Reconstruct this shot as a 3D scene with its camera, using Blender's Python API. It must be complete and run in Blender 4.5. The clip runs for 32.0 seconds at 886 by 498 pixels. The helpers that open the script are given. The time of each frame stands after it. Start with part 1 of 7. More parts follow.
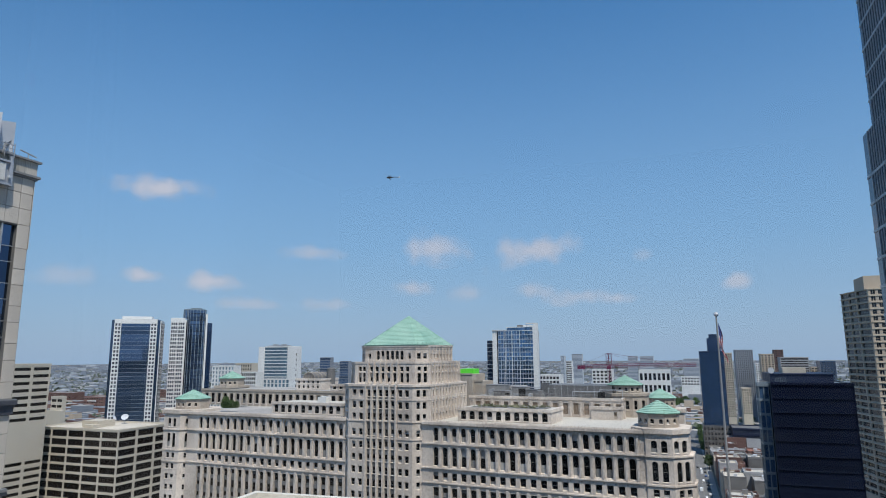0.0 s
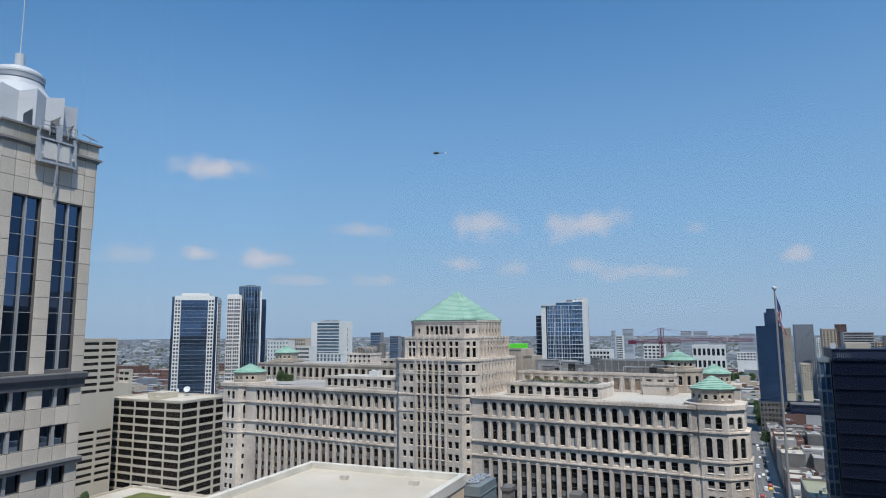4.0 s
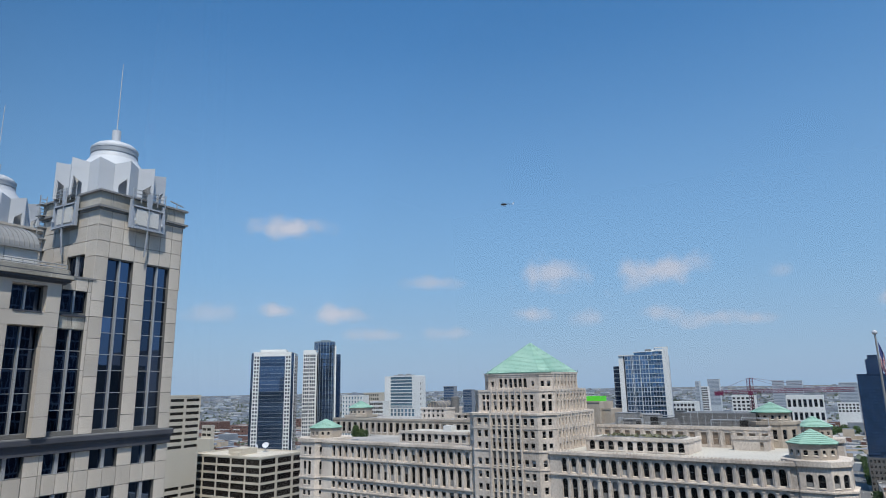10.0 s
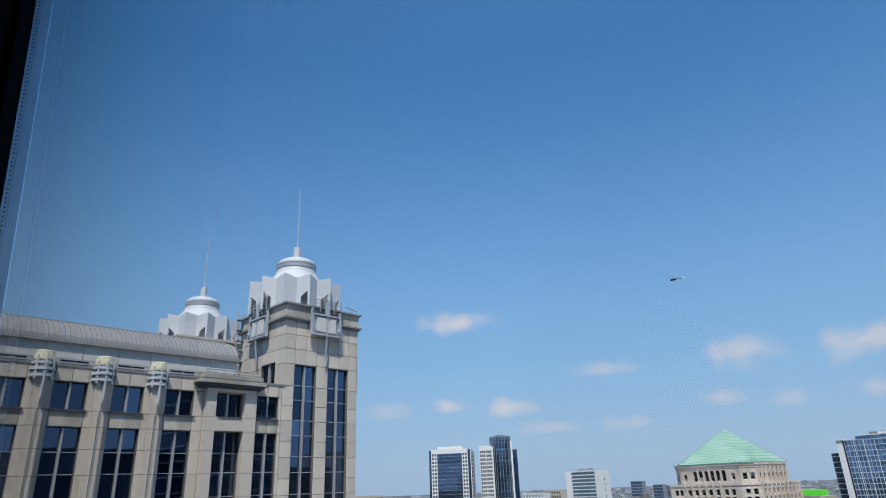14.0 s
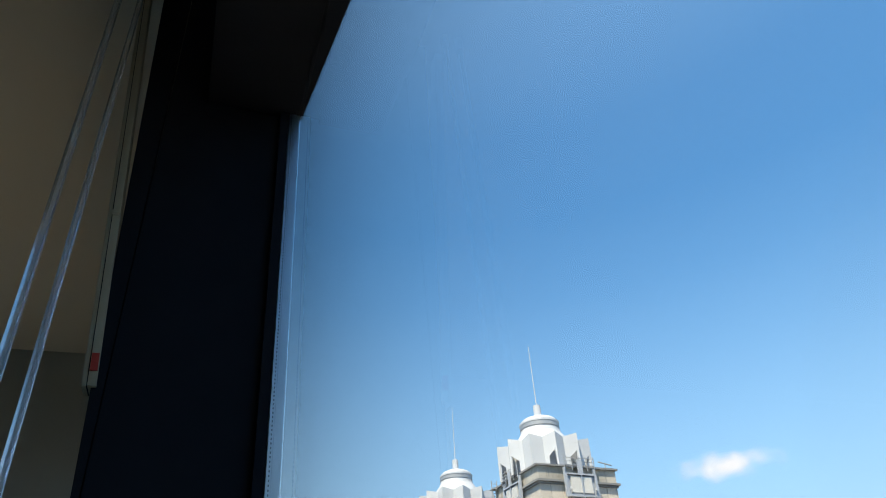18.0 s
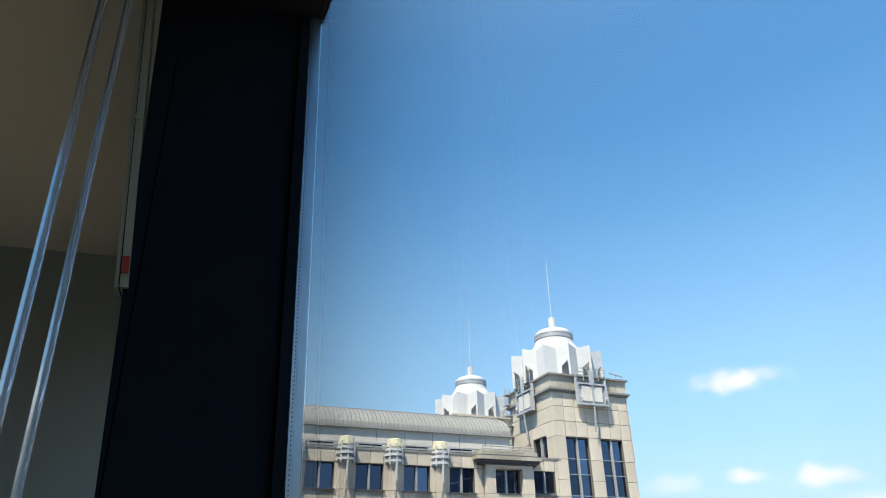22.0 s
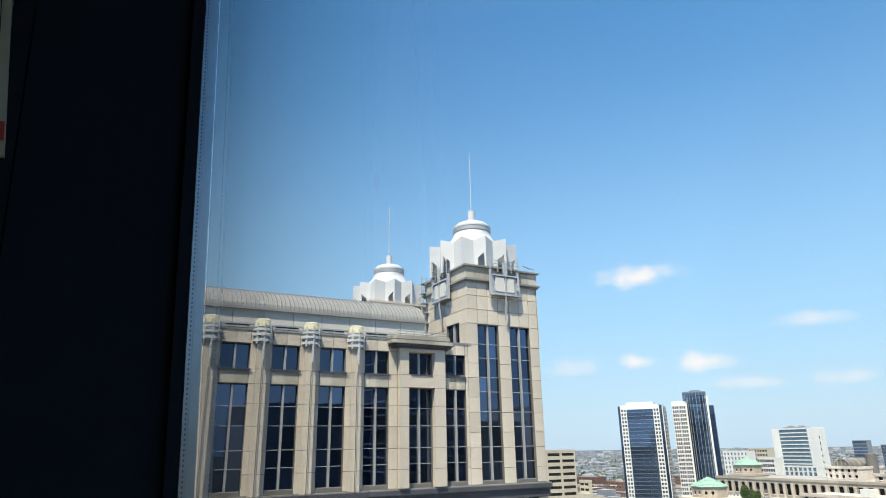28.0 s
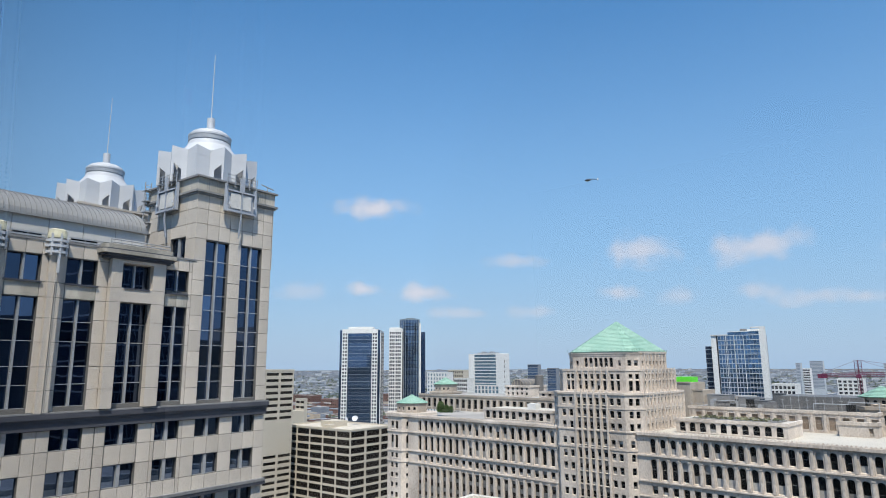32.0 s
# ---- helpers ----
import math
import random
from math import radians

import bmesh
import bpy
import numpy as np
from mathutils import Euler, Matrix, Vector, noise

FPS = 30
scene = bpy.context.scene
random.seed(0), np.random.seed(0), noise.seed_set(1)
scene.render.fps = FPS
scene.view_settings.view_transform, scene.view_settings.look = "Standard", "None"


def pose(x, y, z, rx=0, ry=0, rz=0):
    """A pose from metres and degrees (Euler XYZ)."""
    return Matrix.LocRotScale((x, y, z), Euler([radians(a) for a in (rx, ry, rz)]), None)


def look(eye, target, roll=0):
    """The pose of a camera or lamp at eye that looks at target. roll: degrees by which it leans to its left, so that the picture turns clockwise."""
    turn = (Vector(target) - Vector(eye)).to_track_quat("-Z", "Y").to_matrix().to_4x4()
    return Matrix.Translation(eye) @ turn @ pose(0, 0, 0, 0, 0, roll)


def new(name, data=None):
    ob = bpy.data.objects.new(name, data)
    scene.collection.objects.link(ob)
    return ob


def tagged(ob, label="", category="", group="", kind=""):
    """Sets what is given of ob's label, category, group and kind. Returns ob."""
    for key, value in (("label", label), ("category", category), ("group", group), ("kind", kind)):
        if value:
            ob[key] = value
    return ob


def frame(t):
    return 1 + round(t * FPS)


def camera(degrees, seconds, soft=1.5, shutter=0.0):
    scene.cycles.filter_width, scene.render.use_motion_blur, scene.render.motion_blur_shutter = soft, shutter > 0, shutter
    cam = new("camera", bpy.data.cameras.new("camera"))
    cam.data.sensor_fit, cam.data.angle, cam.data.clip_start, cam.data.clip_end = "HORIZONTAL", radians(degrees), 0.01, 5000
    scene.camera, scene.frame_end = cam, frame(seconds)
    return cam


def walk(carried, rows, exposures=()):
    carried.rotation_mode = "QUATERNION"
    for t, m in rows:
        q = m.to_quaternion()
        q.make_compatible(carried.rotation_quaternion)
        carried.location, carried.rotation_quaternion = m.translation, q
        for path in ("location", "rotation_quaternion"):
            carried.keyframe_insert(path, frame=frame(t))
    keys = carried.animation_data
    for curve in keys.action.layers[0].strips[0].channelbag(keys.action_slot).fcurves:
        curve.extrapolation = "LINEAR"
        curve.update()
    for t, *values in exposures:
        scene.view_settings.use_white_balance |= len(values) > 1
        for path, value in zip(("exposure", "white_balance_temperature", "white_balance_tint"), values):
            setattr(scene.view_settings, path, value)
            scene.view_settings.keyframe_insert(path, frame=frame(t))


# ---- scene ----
EYE = 90.0
cam = camera(70.25, 32.0, soft=0.95)
# seconds, distance moved towards the glass, heading, pitch, lean (degrees; heading 0 is north, the street grid)
PATH = [
    (0, -0.260, -20.18, 9.65, -0.34),
    (0.5, -0.260, -20.54, 8.72, -0.41),
    (1, -0.260, -20.95, 7.91, -0.44),
    (1.5, -0.260, -21.85, 7.10, -0.55),
    (2, -0.260, -22.95, 6.34, -0.82),
    (2.5, -0.260, -23.72, 5.90, -0.71),
    (3, -0.260, -24.21, 5.88, -0.79),
    (3.5, -0.260, -24.45, 6.66, -0.60),
    (5.5, -0.260, -24.88, 8.71, -0.22),
    (6, -0.260, -25.48, 9.29, -0.49),
    (6.5, -0.260, -26.80, 9.86, -0.36),
    (7, -0.260, -27.67, 10.45, -0.36),
    (7.5, -0.260, -28.36, 10.93, -0.43),
    (8, -0.260, -29.41, 11.28, -0.14),
    (8.5, -0.260, -30.05, 11.48, -0.07),
    (9, -0.260, -30.57, 11.79, -0.13),
    (9.5, -0.238, -30.95, 11.94, -0.49),
    (10, -0.212, -30.95, 12.24, -1.08),
    (10.5, -0.190, -31.37, 12.59, -1.26),
    (11, -0.170, -32.31, 13.14, -2.31),
    (11.5, -0.146, -33.58, 14.31, -3.60),
    (12, -0.120, -36.00, 15.25, -3.91),
    (12.5, -0.090, -40.09, 16.87, -3.64),
    (13, -0.062, -42.49, 18.52, -3.28),
    (13.5, -0.032, -44.26, 19.63, -2.74),
    (14, -0.013, -45.95, 20.76, -2.22),
    (14.5, -0.005, -48.20, 21.96, -2.17),
    (15, 0.000, -51.01, 25.01, -3.21),
    (15.5, 0.000, -55.86, 29.45, -3.23),
    (17.5, 0.000, -67.65, 35.91, -3.21),
    (18, 0.000, -67.73, 35.40, -3.45),
    (18.5, 0.000, -68.04, 35.16, -3.23),
    (19, 0.000, -69.47, 34.87, -2.39),
    (19.5, 0.000, -70.58, 34.47, -1.61),
    (20, 0.000, -71.60, 33.92, -1.48),
    (20.5, 0.000, -72.01, 33.16, -0.85),
    (21, -0.003, -71.17, 30.58, -0.44),
    (21.5, -0.003, -70.78, 29.22, -0.20),
    (22, -0.003, -70.17, 27.51, -0.79),
    (22.5, -0.003, -71.96, 24.82, -1.19),
    (23, -0.003, -72.51, 23.08, -1.49),
    (23.5, -0.003, -71.79, 22.22, -1.67),
    (24, -0.003, -71.77, 22.09, -1.67),
    (24.5, -0.002, -71.69, 22.15, -1.61),
    (26.5, 0.008, -67.67, 20.27, -0.33),
    (27, 0.009, -66.07, 18.98, -0.72),
    (27.5, 0.012, -65.00, 18.30, -0.46),
    (28, 0.015, -62.67, 17.45, -1.03),
    (28.5, 0.015, -61.04, 16.99, -0.99),
    (29, 0.015, -59.31, 16.30, -0.88),
    (29.5, 0.015, -56.26, 15.45, -1.07),
    (30, 0.014, -51.09, 14.01, -1.28),
    (30.5, -0.015, -47.46, 12.44, -1.13),
    (31, -0.058, -44.38, 10.72, -0.34),
    (31.5, -0.088, -41.35, 10.48, -0.30),
    (32, -0.118, -38.60, 10.37, -0.28),
]


def aim(s, h, p, lean):
    eye = Vector((0.0, s, EYE))
    h, p = radians(h), radians(p)
    way = Vector((math.sin(h) * math.cos(p), math.cos(h) * math.cos(p), math.sin(p)))
    return look(eye, eye + 100 * way, lean)


walk(cam, [(t, aim(s, h, p, lean)) for t, s, h, p, lean in PATH],
     exposures=[(t, e, 6250 if t < 15 else 6480 if t < 17 or t > 31 else 6950 if t > 29 else 7250, 10 if t < 17 or t > 29 else 6) for t, e in ((0, -0.13), (1.5, -0.10), (5, -0.08), (9, -0.07), (12, -0.04), (13.5, -0.03), (15, 0.25), (17.5, 0.72), (20, 0.90), (23, 0.88), (26.5, 0.80), (28, 0.72), (29, 0.66), (30, 0.40), (32, 0.24))])

# ---- daylight ----
SUN_AZ, SUN_EL = 137.0, 60.0
world = bpy.data.worlds.new("sky")
scene.world = world
world.use_nodes = True
wn, wl = world.node_tree.nodes, world.node_tree.links
sky = wn.new("ShaderNodeTexSky")
sky.sky_type, sky.sun_disc = "NISHITA", False
sky.sun_elevation, sky.sun_rotation = radians(SUN_EL), radians(SUN_AZ)
sky.altitude, sky.air_density, sky.dust_density, sky.ozone_density = 200, 1.2, 0.5, 3.0
tone = wn.new("ShaderNodeHueSaturation")
tone.inputs["Saturation"].default_value, tone.inputs["Hue"].default_value = 1.36, 0.499
tone.inputs["Value"].default_value = 0.98
wl.new(sky.outputs[0], tone.inputs["Color"])
# summer haze, pale blue, thickest at the horizon all round
wc, sep, fade, haze = wn.new("ShaderNodeTexCoord"), wn.new("ShaderNodeSeparateXYZ"), wn.new("ShaderNodeValToRGB"), wn.new("ShaderNodeMix")
wl.new(wc.outputs["Generated"], sep.inputs[0])
wl.new(sep.outputs["Z"], fade.inputs[0])
for pos, val in ((0.0, 0.93), (0.1, 0.865), (0.2, 0.71), (0.3, 0.53), (0.4, 0.345), (0.5, 0.20), (0.6, 0.125), (0.7, 0.15), (0.82, 0.30), (1.0, 0.34)):
    stop = fade.color_ramp.elements.new(pos) if 0 < pos < 1 else fade.color_ramp.elements[0 if pos == 0 else -1]
    stop.position, stop.color = pos, (val, val, val, 1)
haze.data_type = "RGBA"
low_air = wn.new("ShaderNodeMix")
low_air.data_type = "RGBA"
low_air.inputs[6].default_value, low_air.inputs[7].default_value = (2.38, 3.36, 4.72, 1), (1.92, 3.13, 4.76, 1)
rise = wn.new("ShaderNodeMapRange")
rise.inputs[2].default_value = 0.17
wl.new(sep.outputs["Z"], rise.inputs[0])
wl.new(rise.outputs[0], low_air.inputs[0])
wl.new(low_air.outputs[2], haze.inputs[7])
wl.new(fade.outputs[0], haze.inputs[0])
wl.new(tone.outputs[0], haze.inputs[6])
wl.new(haze.outputs[2], wn["Background"].inputs[0])
wn["Background"].inputs[1].default_value = 0.15

sun = new("sun", bpy.data.lights.new("sun", "SUN"))
sun.data.energy, sun.data.angle, sun.data.color = 5.0, radians(0.55), (1.0, 0.92, 0.80)
sun.matrix_world = look((math.sin(radians(SUN_AZ)) * math.cos(radians(SUN_EL)),
                         math.cos(radians(SUN_AZ)) * math.cos(radians(SUN_EL)), math.sin(radians(SUN_EL))), (0, 0, 0))


# ---- materials ----
def material(name, a, b, scale=0.6, rough=0.8, bump=0.0, metal=0.0, stain=0.25, vary=0.0, spec=0.4, streak=1.0):
    """Two colours mixed by coarse and fine noise, with bump; vary shifts the value from object to object."""
    m = bpy.data.materials.new(name)
    m.use_nodes = True
    n, l = m.node_tree.nodes, m.node_tree.links
    p = n["Principled BSDF"]
    co = n.new("ShaderNodeTexCoord")
    mp = n.new("ShaderNodeMapping")
    mp.inputs["Scale"].default_value = (1, 1, streak)
    l.new(co.outputs["Object"], mp.inputs[0])
    n1, n2 = n.new("ShaderNodeTexNoise"), n.new("ShaderNodeTexNoise")
    n1.inputs["Scale"].default_value, n1.inputs["Detail"].default_value = scale * 0.25, 3
    n2.inputs["Scale"].default_value, n2.inputs["Detail"].default_value = scale * 6, 4
    l.new(mp.outputs[0], n1.inputs[0]), l.new(mp.outputs[0], n2.inputs[0])
    add = n.new("ShaderNodeMath")
    add.operation = "MULTIPLY_ADD"
    l.new(n1.outputs[0], add.inputs[0])
    add.inputs[1].default_value = 2.2
    sub = n.new("ShaderNodeMath")
    sub.operation = "MULTIPLY_ADD"
    l.new(n2.outputs[0], sub.inputs[0])
    sub.inputs[1].default_value, sub.inputs[2].default_value = stain * 2, -0.6 - stain
    l.new(sub.outputs[0], add.inputs[2])
    add.use_clamp = True
    mix = n.new("ShaderNodeMix")
    mix.data_type = "RGBA"
    mix.inputs[6].default_value, mix.inputs[7].default_value = (*a, 1), (*b, 1)
    l.new(add.outputs[0], mix.inputs[0])
    col = mix.outputs[2]
    if vary:
        oi, hsv, mr = n.new("ShaderNodeObjectInfo"), n.new("ShaderNodeHueSaturation"), n.new("ShaderNodeMapRange")
        mr.inputs[3].default_value, mr.inputs[4].default_value = 1 - vary, 1 + vary
        l.new(oi.outputs["Random"], mr.inputs[0])
        l.new(mr.outputs[0], hsv.inputs["Value"])
        l.new(col, hsv.inputs["Color"])
        col = hsv.outputs[0]
    l.new(col, p.inputs["Base Color"])
    p.inputs["Roughness"].default_value, p.inputs["Metallic"].default_value = rough, metal
    p.inputs["Specular IOR Level"].default_value = spec
    if bump:
        bp = n.new("ShaderNodeBump")
        bp.inputs["Strength"].default_value, bp.inputs["Distance"].default_value = bump, 0.04
        l.new(n2.outputs[0], bp.inputs["Height"])
        l.new(bp.outputs[0], p.inputs["Normal"])
    return m


def glass(name, a, b, rough=0.06, vary=0.3, spec=0.6, wave=0.015):
    """Dark window glass seen by day from outside: glossy, a little uneven, each pane with its own depth of tone."""
    m = material(name, a, b, 0.5, rough, 0, 0, 0.2, vary, spec)
    n, l = m.node_tree.nodes, m.node_tree.links
    w, bp = n.new("ShaderNodeTexNoise"), n.new("ShaderNodeBump")
    w.inputs["Scale"].default_value = 0.7
    bp.inputs["Strength"].default_value, bp.inputs["Distance"].default_value = 0.5, wave
    l.new(w.outputs[0], bp.inputs["Height"])
    l.new(bp.outputs[0], n["Principled BSDF"].inputs["Normal"])
    return m


LIME = material("pale_limestone", (0.365, 0.31, 0.262), (0.71, 0.63, 0.55), 0.4, 0.9, 0.15, stain=0.8, vary=0.07, streak=0.6)
LIME_D = material("weathered_limestone", (0.30, 0.255, 0.21), (0.48, 0.42, 0.345), 0.6, 0.9, 0.3, stain=0.8, streak=0.3)
COPPER = material("verdigris_copper", (0.22, 0.39, 0.305), (0.33, 0.50, 0.40), 0.9, 0.78, 0.15, stain=0.35, vary=0.05)
COPPER_D = material("dark_copper_gutter", (0.05, 0.12, 0.09), (0.10, 0.2, 0.15), 0.8, 0.6)
STONE = material("buff_stone_panel", (0.52, 0.465, 0.40), (0.62, 0.56, 0.485), 1.1, 0.75, 0.08, stain=0.5, vary=0.10, streak=0.35)
STONE_STAIN = material("rain_streaked_stone_panel", (0.30, 0.28, 0.235), (0.57, 0.525, 0.45), 1.6, 0.8, 0.05, stain=0.8, vary=0.08, streak=0.12)
PALE_PANEL = material("pale_grey_metal_panel", (0.60, 0.585, 0.55), (0.68, 0.665, 0.63), 0.6, 0.7, 0.03, stain=0.3, vary=0.06, streak=0.4)
STONE_JOINT = material("dark_panel_joint", (0.12, 0.114, 0.108), (0.17, 0.163, 0.152), 1, 0.9)
DARK_LEDGE = material("dark_slate_and_shade_band", (0.055, 0.058, 0.072), (0.085, 0.088, 0.105), 0.7, 0.6)
LEDGE = material("grey_stone_ledge", (0.19, 0.192, 0.196), (0.27, 0.268, 0.265), 0.7, 0.75, 0.1)
WHITE_METAL = material("white_painted_metal", (0.50, 0.515, 0.54), (0.60, 0.615, 0.64), 0.5, 0.5, 0.02, stain=0.2, streak=0.4)
FRAME = material("blue_grey_painted_frame", (0.33, 0.355, 0.40), (0.41, 0.435, 0.48), 0.6, 0.5, 0.02)
GREY_METAL = material("grey_metal", (0.36, 0.37, 0.38), (0.46, 0.47, 0.48), 0.8, 0.45, 0.03, metal=0.3)
ROOF_METAL = material("grey_standing_seam_metal", (0.27, 0.27, 0.27), (0.345, 0.342, 0.335), 0.5, 0.5, 0.02, metal=0.15, stain=0.3)
CREAM = material("cream_lantern_cap", (0.60, 0.565, 0.40), (0.70, 0.665, 0.50), 1.2, 0.6)
DARK_GLASS = glass("dark_window_glass", (0.008, 0.010, 0.015), (0.014, 0.018, 0.028), 0.04, 0.4, 0.42, 0.006)
OFFICE_GLASS = glass("coated_office_glass", (0.075, 0.108, 0.18), (0.125, 0.165, 0.25), 0.02, 0.5, 0.5, 0.010)
OFFICE_GLASS.node_tree.nodes["Principled BSDF"].inputs["Metallic"].default_value = 1.0
MID_GLASS = glass("deep_blue_glass", (0.016, 0.032, 0.07), (0.028, 0.05, 0.10), 0.08, 0.35, 0.6)
OLD_GLASS = glass("old_sash_glass", (0.004, 0.004, 0.005), (0.014, 0.015, 0.017), 0.15, 0.6, 0.2)
BLIND = material("pale_window_blind", (0.22, 0.215, 0.205), (0.36, 0.35, 0.335), 0.8, 0.7, vary=0.5)
DARK_NAVY = material("dark_navy_panel", (0.014, 0.020, 0.044), (0.022, 0.03, 0.062), 0.5, 0.5, spec=0.25)
DARK_OFFICE = glass("black_tinted_glass", (0.006, 0.009, 0.021), (0.011, 0.015, 0.032), 0.12, 0.35, 0.18)
# darker green that paints the shadow line under each copper lap
LAP_SHADE = material("painted_lap_shade", (0.07, 0.17, 0.125), (0.13, 0.25, 0.19), 0.9, 0.8)
BLUE_GLASS = glass("blue_curtain_glass", (0.03, 0.065, 0.13), (0.06, 0.105, 0.18), 0.08, 0.35, 0.7)
NAVY_GLASS = glass("navy_curtain_glass", (0.008, 0.014, 0.032), (0.014, 0.024, 0.05), 0.1, 0.3, 0.5)
TEAL_GLASS = glass("teal_curtain_glass", (0.07, 0.14, 0.2), (0.13, 0.22, 0.29), 0.08, 0.35, 0.8)
SPANDREL = material("dark_bronze_spandrel", (0.13, 0.125, 0.12), (0.21, 0.2, 0.19), 0.8, 0.6, vary=0.25)
BRONZE_GLASS = glass("brown_tinted_glass", (0.012, 0.010, 0.009), (0.022, 0.018, 0.016), 0.1, 0.4, 0.35)
SKY_GLASS = glass("blue_mirror_glass", (0.10, 0.18, 0.30), (0.18, 0.30, 0.44), 0.04, 0.42, 0.5)
SKY_GLASS.node_tree.nodes["Principled BSDF"].inputs["Metallic"].default_value = 0.85
# far walls: distance haze is painted into these two base colours
HAZE_PALE = material("haze_pale_concrete", (0.38, 0.415, 0.45), (0.48, 0.51, 0.54), 0.05, 0.95)
HAZE_WALL = material("haze_tinted_city_wall", (0.16, 0.19, 0.23), (0.27, 0.30, 0.345), 0.05, 0.95)
TOWER_GLASS = glass("blue_tower_glass", (0.07, 0.115, 0.20), (0.13, 0.19, 0.29), 0.05, 0.4, 0.5)
TOWER_GLASS.node_tree.nodes["Principled BSDF"].inputs["Metallic"].default_value = 0.8
WHITE_CONC = material("white_concrete", (0.62, 0.62, 0.60), (0.74, 0.735, 0.71), 0.2, 0.8, 0.05, streak=0.4)
DIRTY_WHITE = material("dirty_white_membrane", (0.50, 0.475, 0.41), (0.74, 0.705, 0.63), 1.2, 0.8, 0.05, stain=0.7, streak=0.5)
BEIGE_CONC = material("beige_concrete", (0.46, 0.41, 0.33), (0.56, 0.505, 0.415), 0.2, 0.85, 0.08, streak=0.35)
TAN_CONC = material("tan_concrete", (0.40, 0.33, 0.25), (0.50, 0.42, 0.33), 0.2, 0.85, 0.08, streak=0.35)
TAN_PANEL = material("tan_painted_wall", (0.62, 0.47, 0.32), (0.70, 0.55, 0.39), 0.2, 0.85, 0.05, streak=0.35)
GREY_CONC = material("grey_concrete", (0.30, 0.30, 0.31), (0.40, 0.40, 0.40), 0.2, 0.85, 0.08, streak=0.35)
BRICK = material("red_brick_wall", (0.12, 0.066, 0.056), (0.19, 0.11, 0.09), 0.4, 0.9, 0.2, vary=0.25)
ROOF_W = material("white_roof_membrane", (0.45, 0.42, 0.365), (0.56, 0.525, 0.46), 0.25, 0.85, 0.05, stain=0.3)
ROOF_G = material("grey_gravel_roof", (0.26, 0.25, 0.24), (0.42, 0.40, 0.37), 0.3, 0.95, 0.15, vary=0.3)
ROOF_DIRT = material("sandy_ballast_roof", (0.46, 0.405, 0.325), (0.61, 0.555, 0.465), 0.4, 0.95, 0.06, stain=0.2)
ROOF_PALE = material("pale_green_metal_roof", (0.26, 0.27, 0.19), (0.37, 0.37, 0.27), 0.5, 0.7, 0.05)
# blue-grey tint imitates air haze on far walls
HAZE_GREY = material("haze_grey_wall", (0.17, 0.19, 0.22), (0.26, 0.28, 0.31), 0.1, 0.9)
LOUVRE = material("blue_grey_louvre_metal", (0.17, 0.21, 0.235), (0.25, 0.29, 0.315), 0.8, 0.5, metal=0.2)
DARK_STONE = material("sooty_dark_stone", (0.09, 0.085, 0.08), (0.16, 0.15, 0.14), 1.5, 0.9, 0.3)
ROOF_R = material("red_tar_roof", (0.24, 0.10, 0.07), (0.34, 0.17, 0.12), 0.3, 0.95, 0.1)
CRANE = material("red_crane_paint", (0.12, 0.016, 0.045), (0.17, 0.03, 0.07), 0.5, 0.5)
GREEN_NET = material("bright_green_sheeting", (0.10, 0.62, 0.03), (0.16, 0.72, 0.06), 0.6, 0.6)
ASPHALT = material("worn_asphalt", (0.11, 0.11, 0.112), (0.17, 0.168, 0.165), 0.15, 0.9, 0.1)
GROUND = material("city_ground", (0.10, 0.105, 0.09), (0.20, 0.19, 0.17), 0.03, 0.95)
PAVE = material("pale_pavement", (0.28, 0.27, 0.25), (0.38, 0.365, 0.34), 0.5, 0.9)
LEAF = material("green_leaves", (0.045, 0.09, 0.026), (0.095, 0.15, 0.05), 2, 0.7, vary=0.3)
SEDUM = material("dry_sedum", (0.10, 0.115, 0.06), (0.19, 0.18, 0.11), 2, 0.9, vary=0.2)
# far foliage: haze is greyed into the leaf colour
HAZE_LEAF = material("haze_greyed_foliage", (0.075, 0.095, 0.062), (0.12, 0.14, 0.10), 2, 0.9)
INFILL = material("brown_window_infill", (0.17, 0.125, 0.09), (0.26, 0.20, 0.15), 1.2, 0.7, vary=0.25)
PLANT = material("weathered_grey_plant_metal", (0.15, 0.15, 0.15), (0.25, 0.245, 0.24), 0.8, 0.6, stain=0.6, vary=0.3, streak=0.3)
BARK = material("tree_bark", (0.09, 0.07, 0.05), (0.14, 0.11, 0.08), 2, 0.9)
GRASS = material("roof_lawn", (0.10, 0.115, 0.028), (0.15, 0.16, 0.045), 0.4, 0.95)
BLACK = material("black_painted_metal", (0.016, 0.018, 0.0235), (0.026, 0.029, 0.036), 3, 0.8, 0.02, spec=0.02)
RUBBER = material("black_rubber", (0.012, 0.012, 0.013), (0.02, 0.02, 0.02), 3, 0.8)
POLE = material("galvanised_pole", (0.30, 0.29, 0.28), (0.38, 0.37, 0.355), 2, 0.5, metal=0.3)
FLAG_R = material("flag_red_cloth", (0.50, 0.03, 0.05), (0.58, 0.05, 0.07), 3, 0.85)
FLAG_W = material("flag_white_cloth", (0.72, 0.72, 0.70), (0.8, 0.8, 0.78), 3, 0.85)
FLAG_B = material("flag_blue_cloth", (0.03, 0.04, 0.14), (0.045, 0.06, 0.19), 3, 0.85)
PLASTER = material("beige_painted_plaster", (0.58, 0.53, 0.42), (0.64, 0.585, 0.475), 1.5, 0.9, 0.04, stain=0.1)
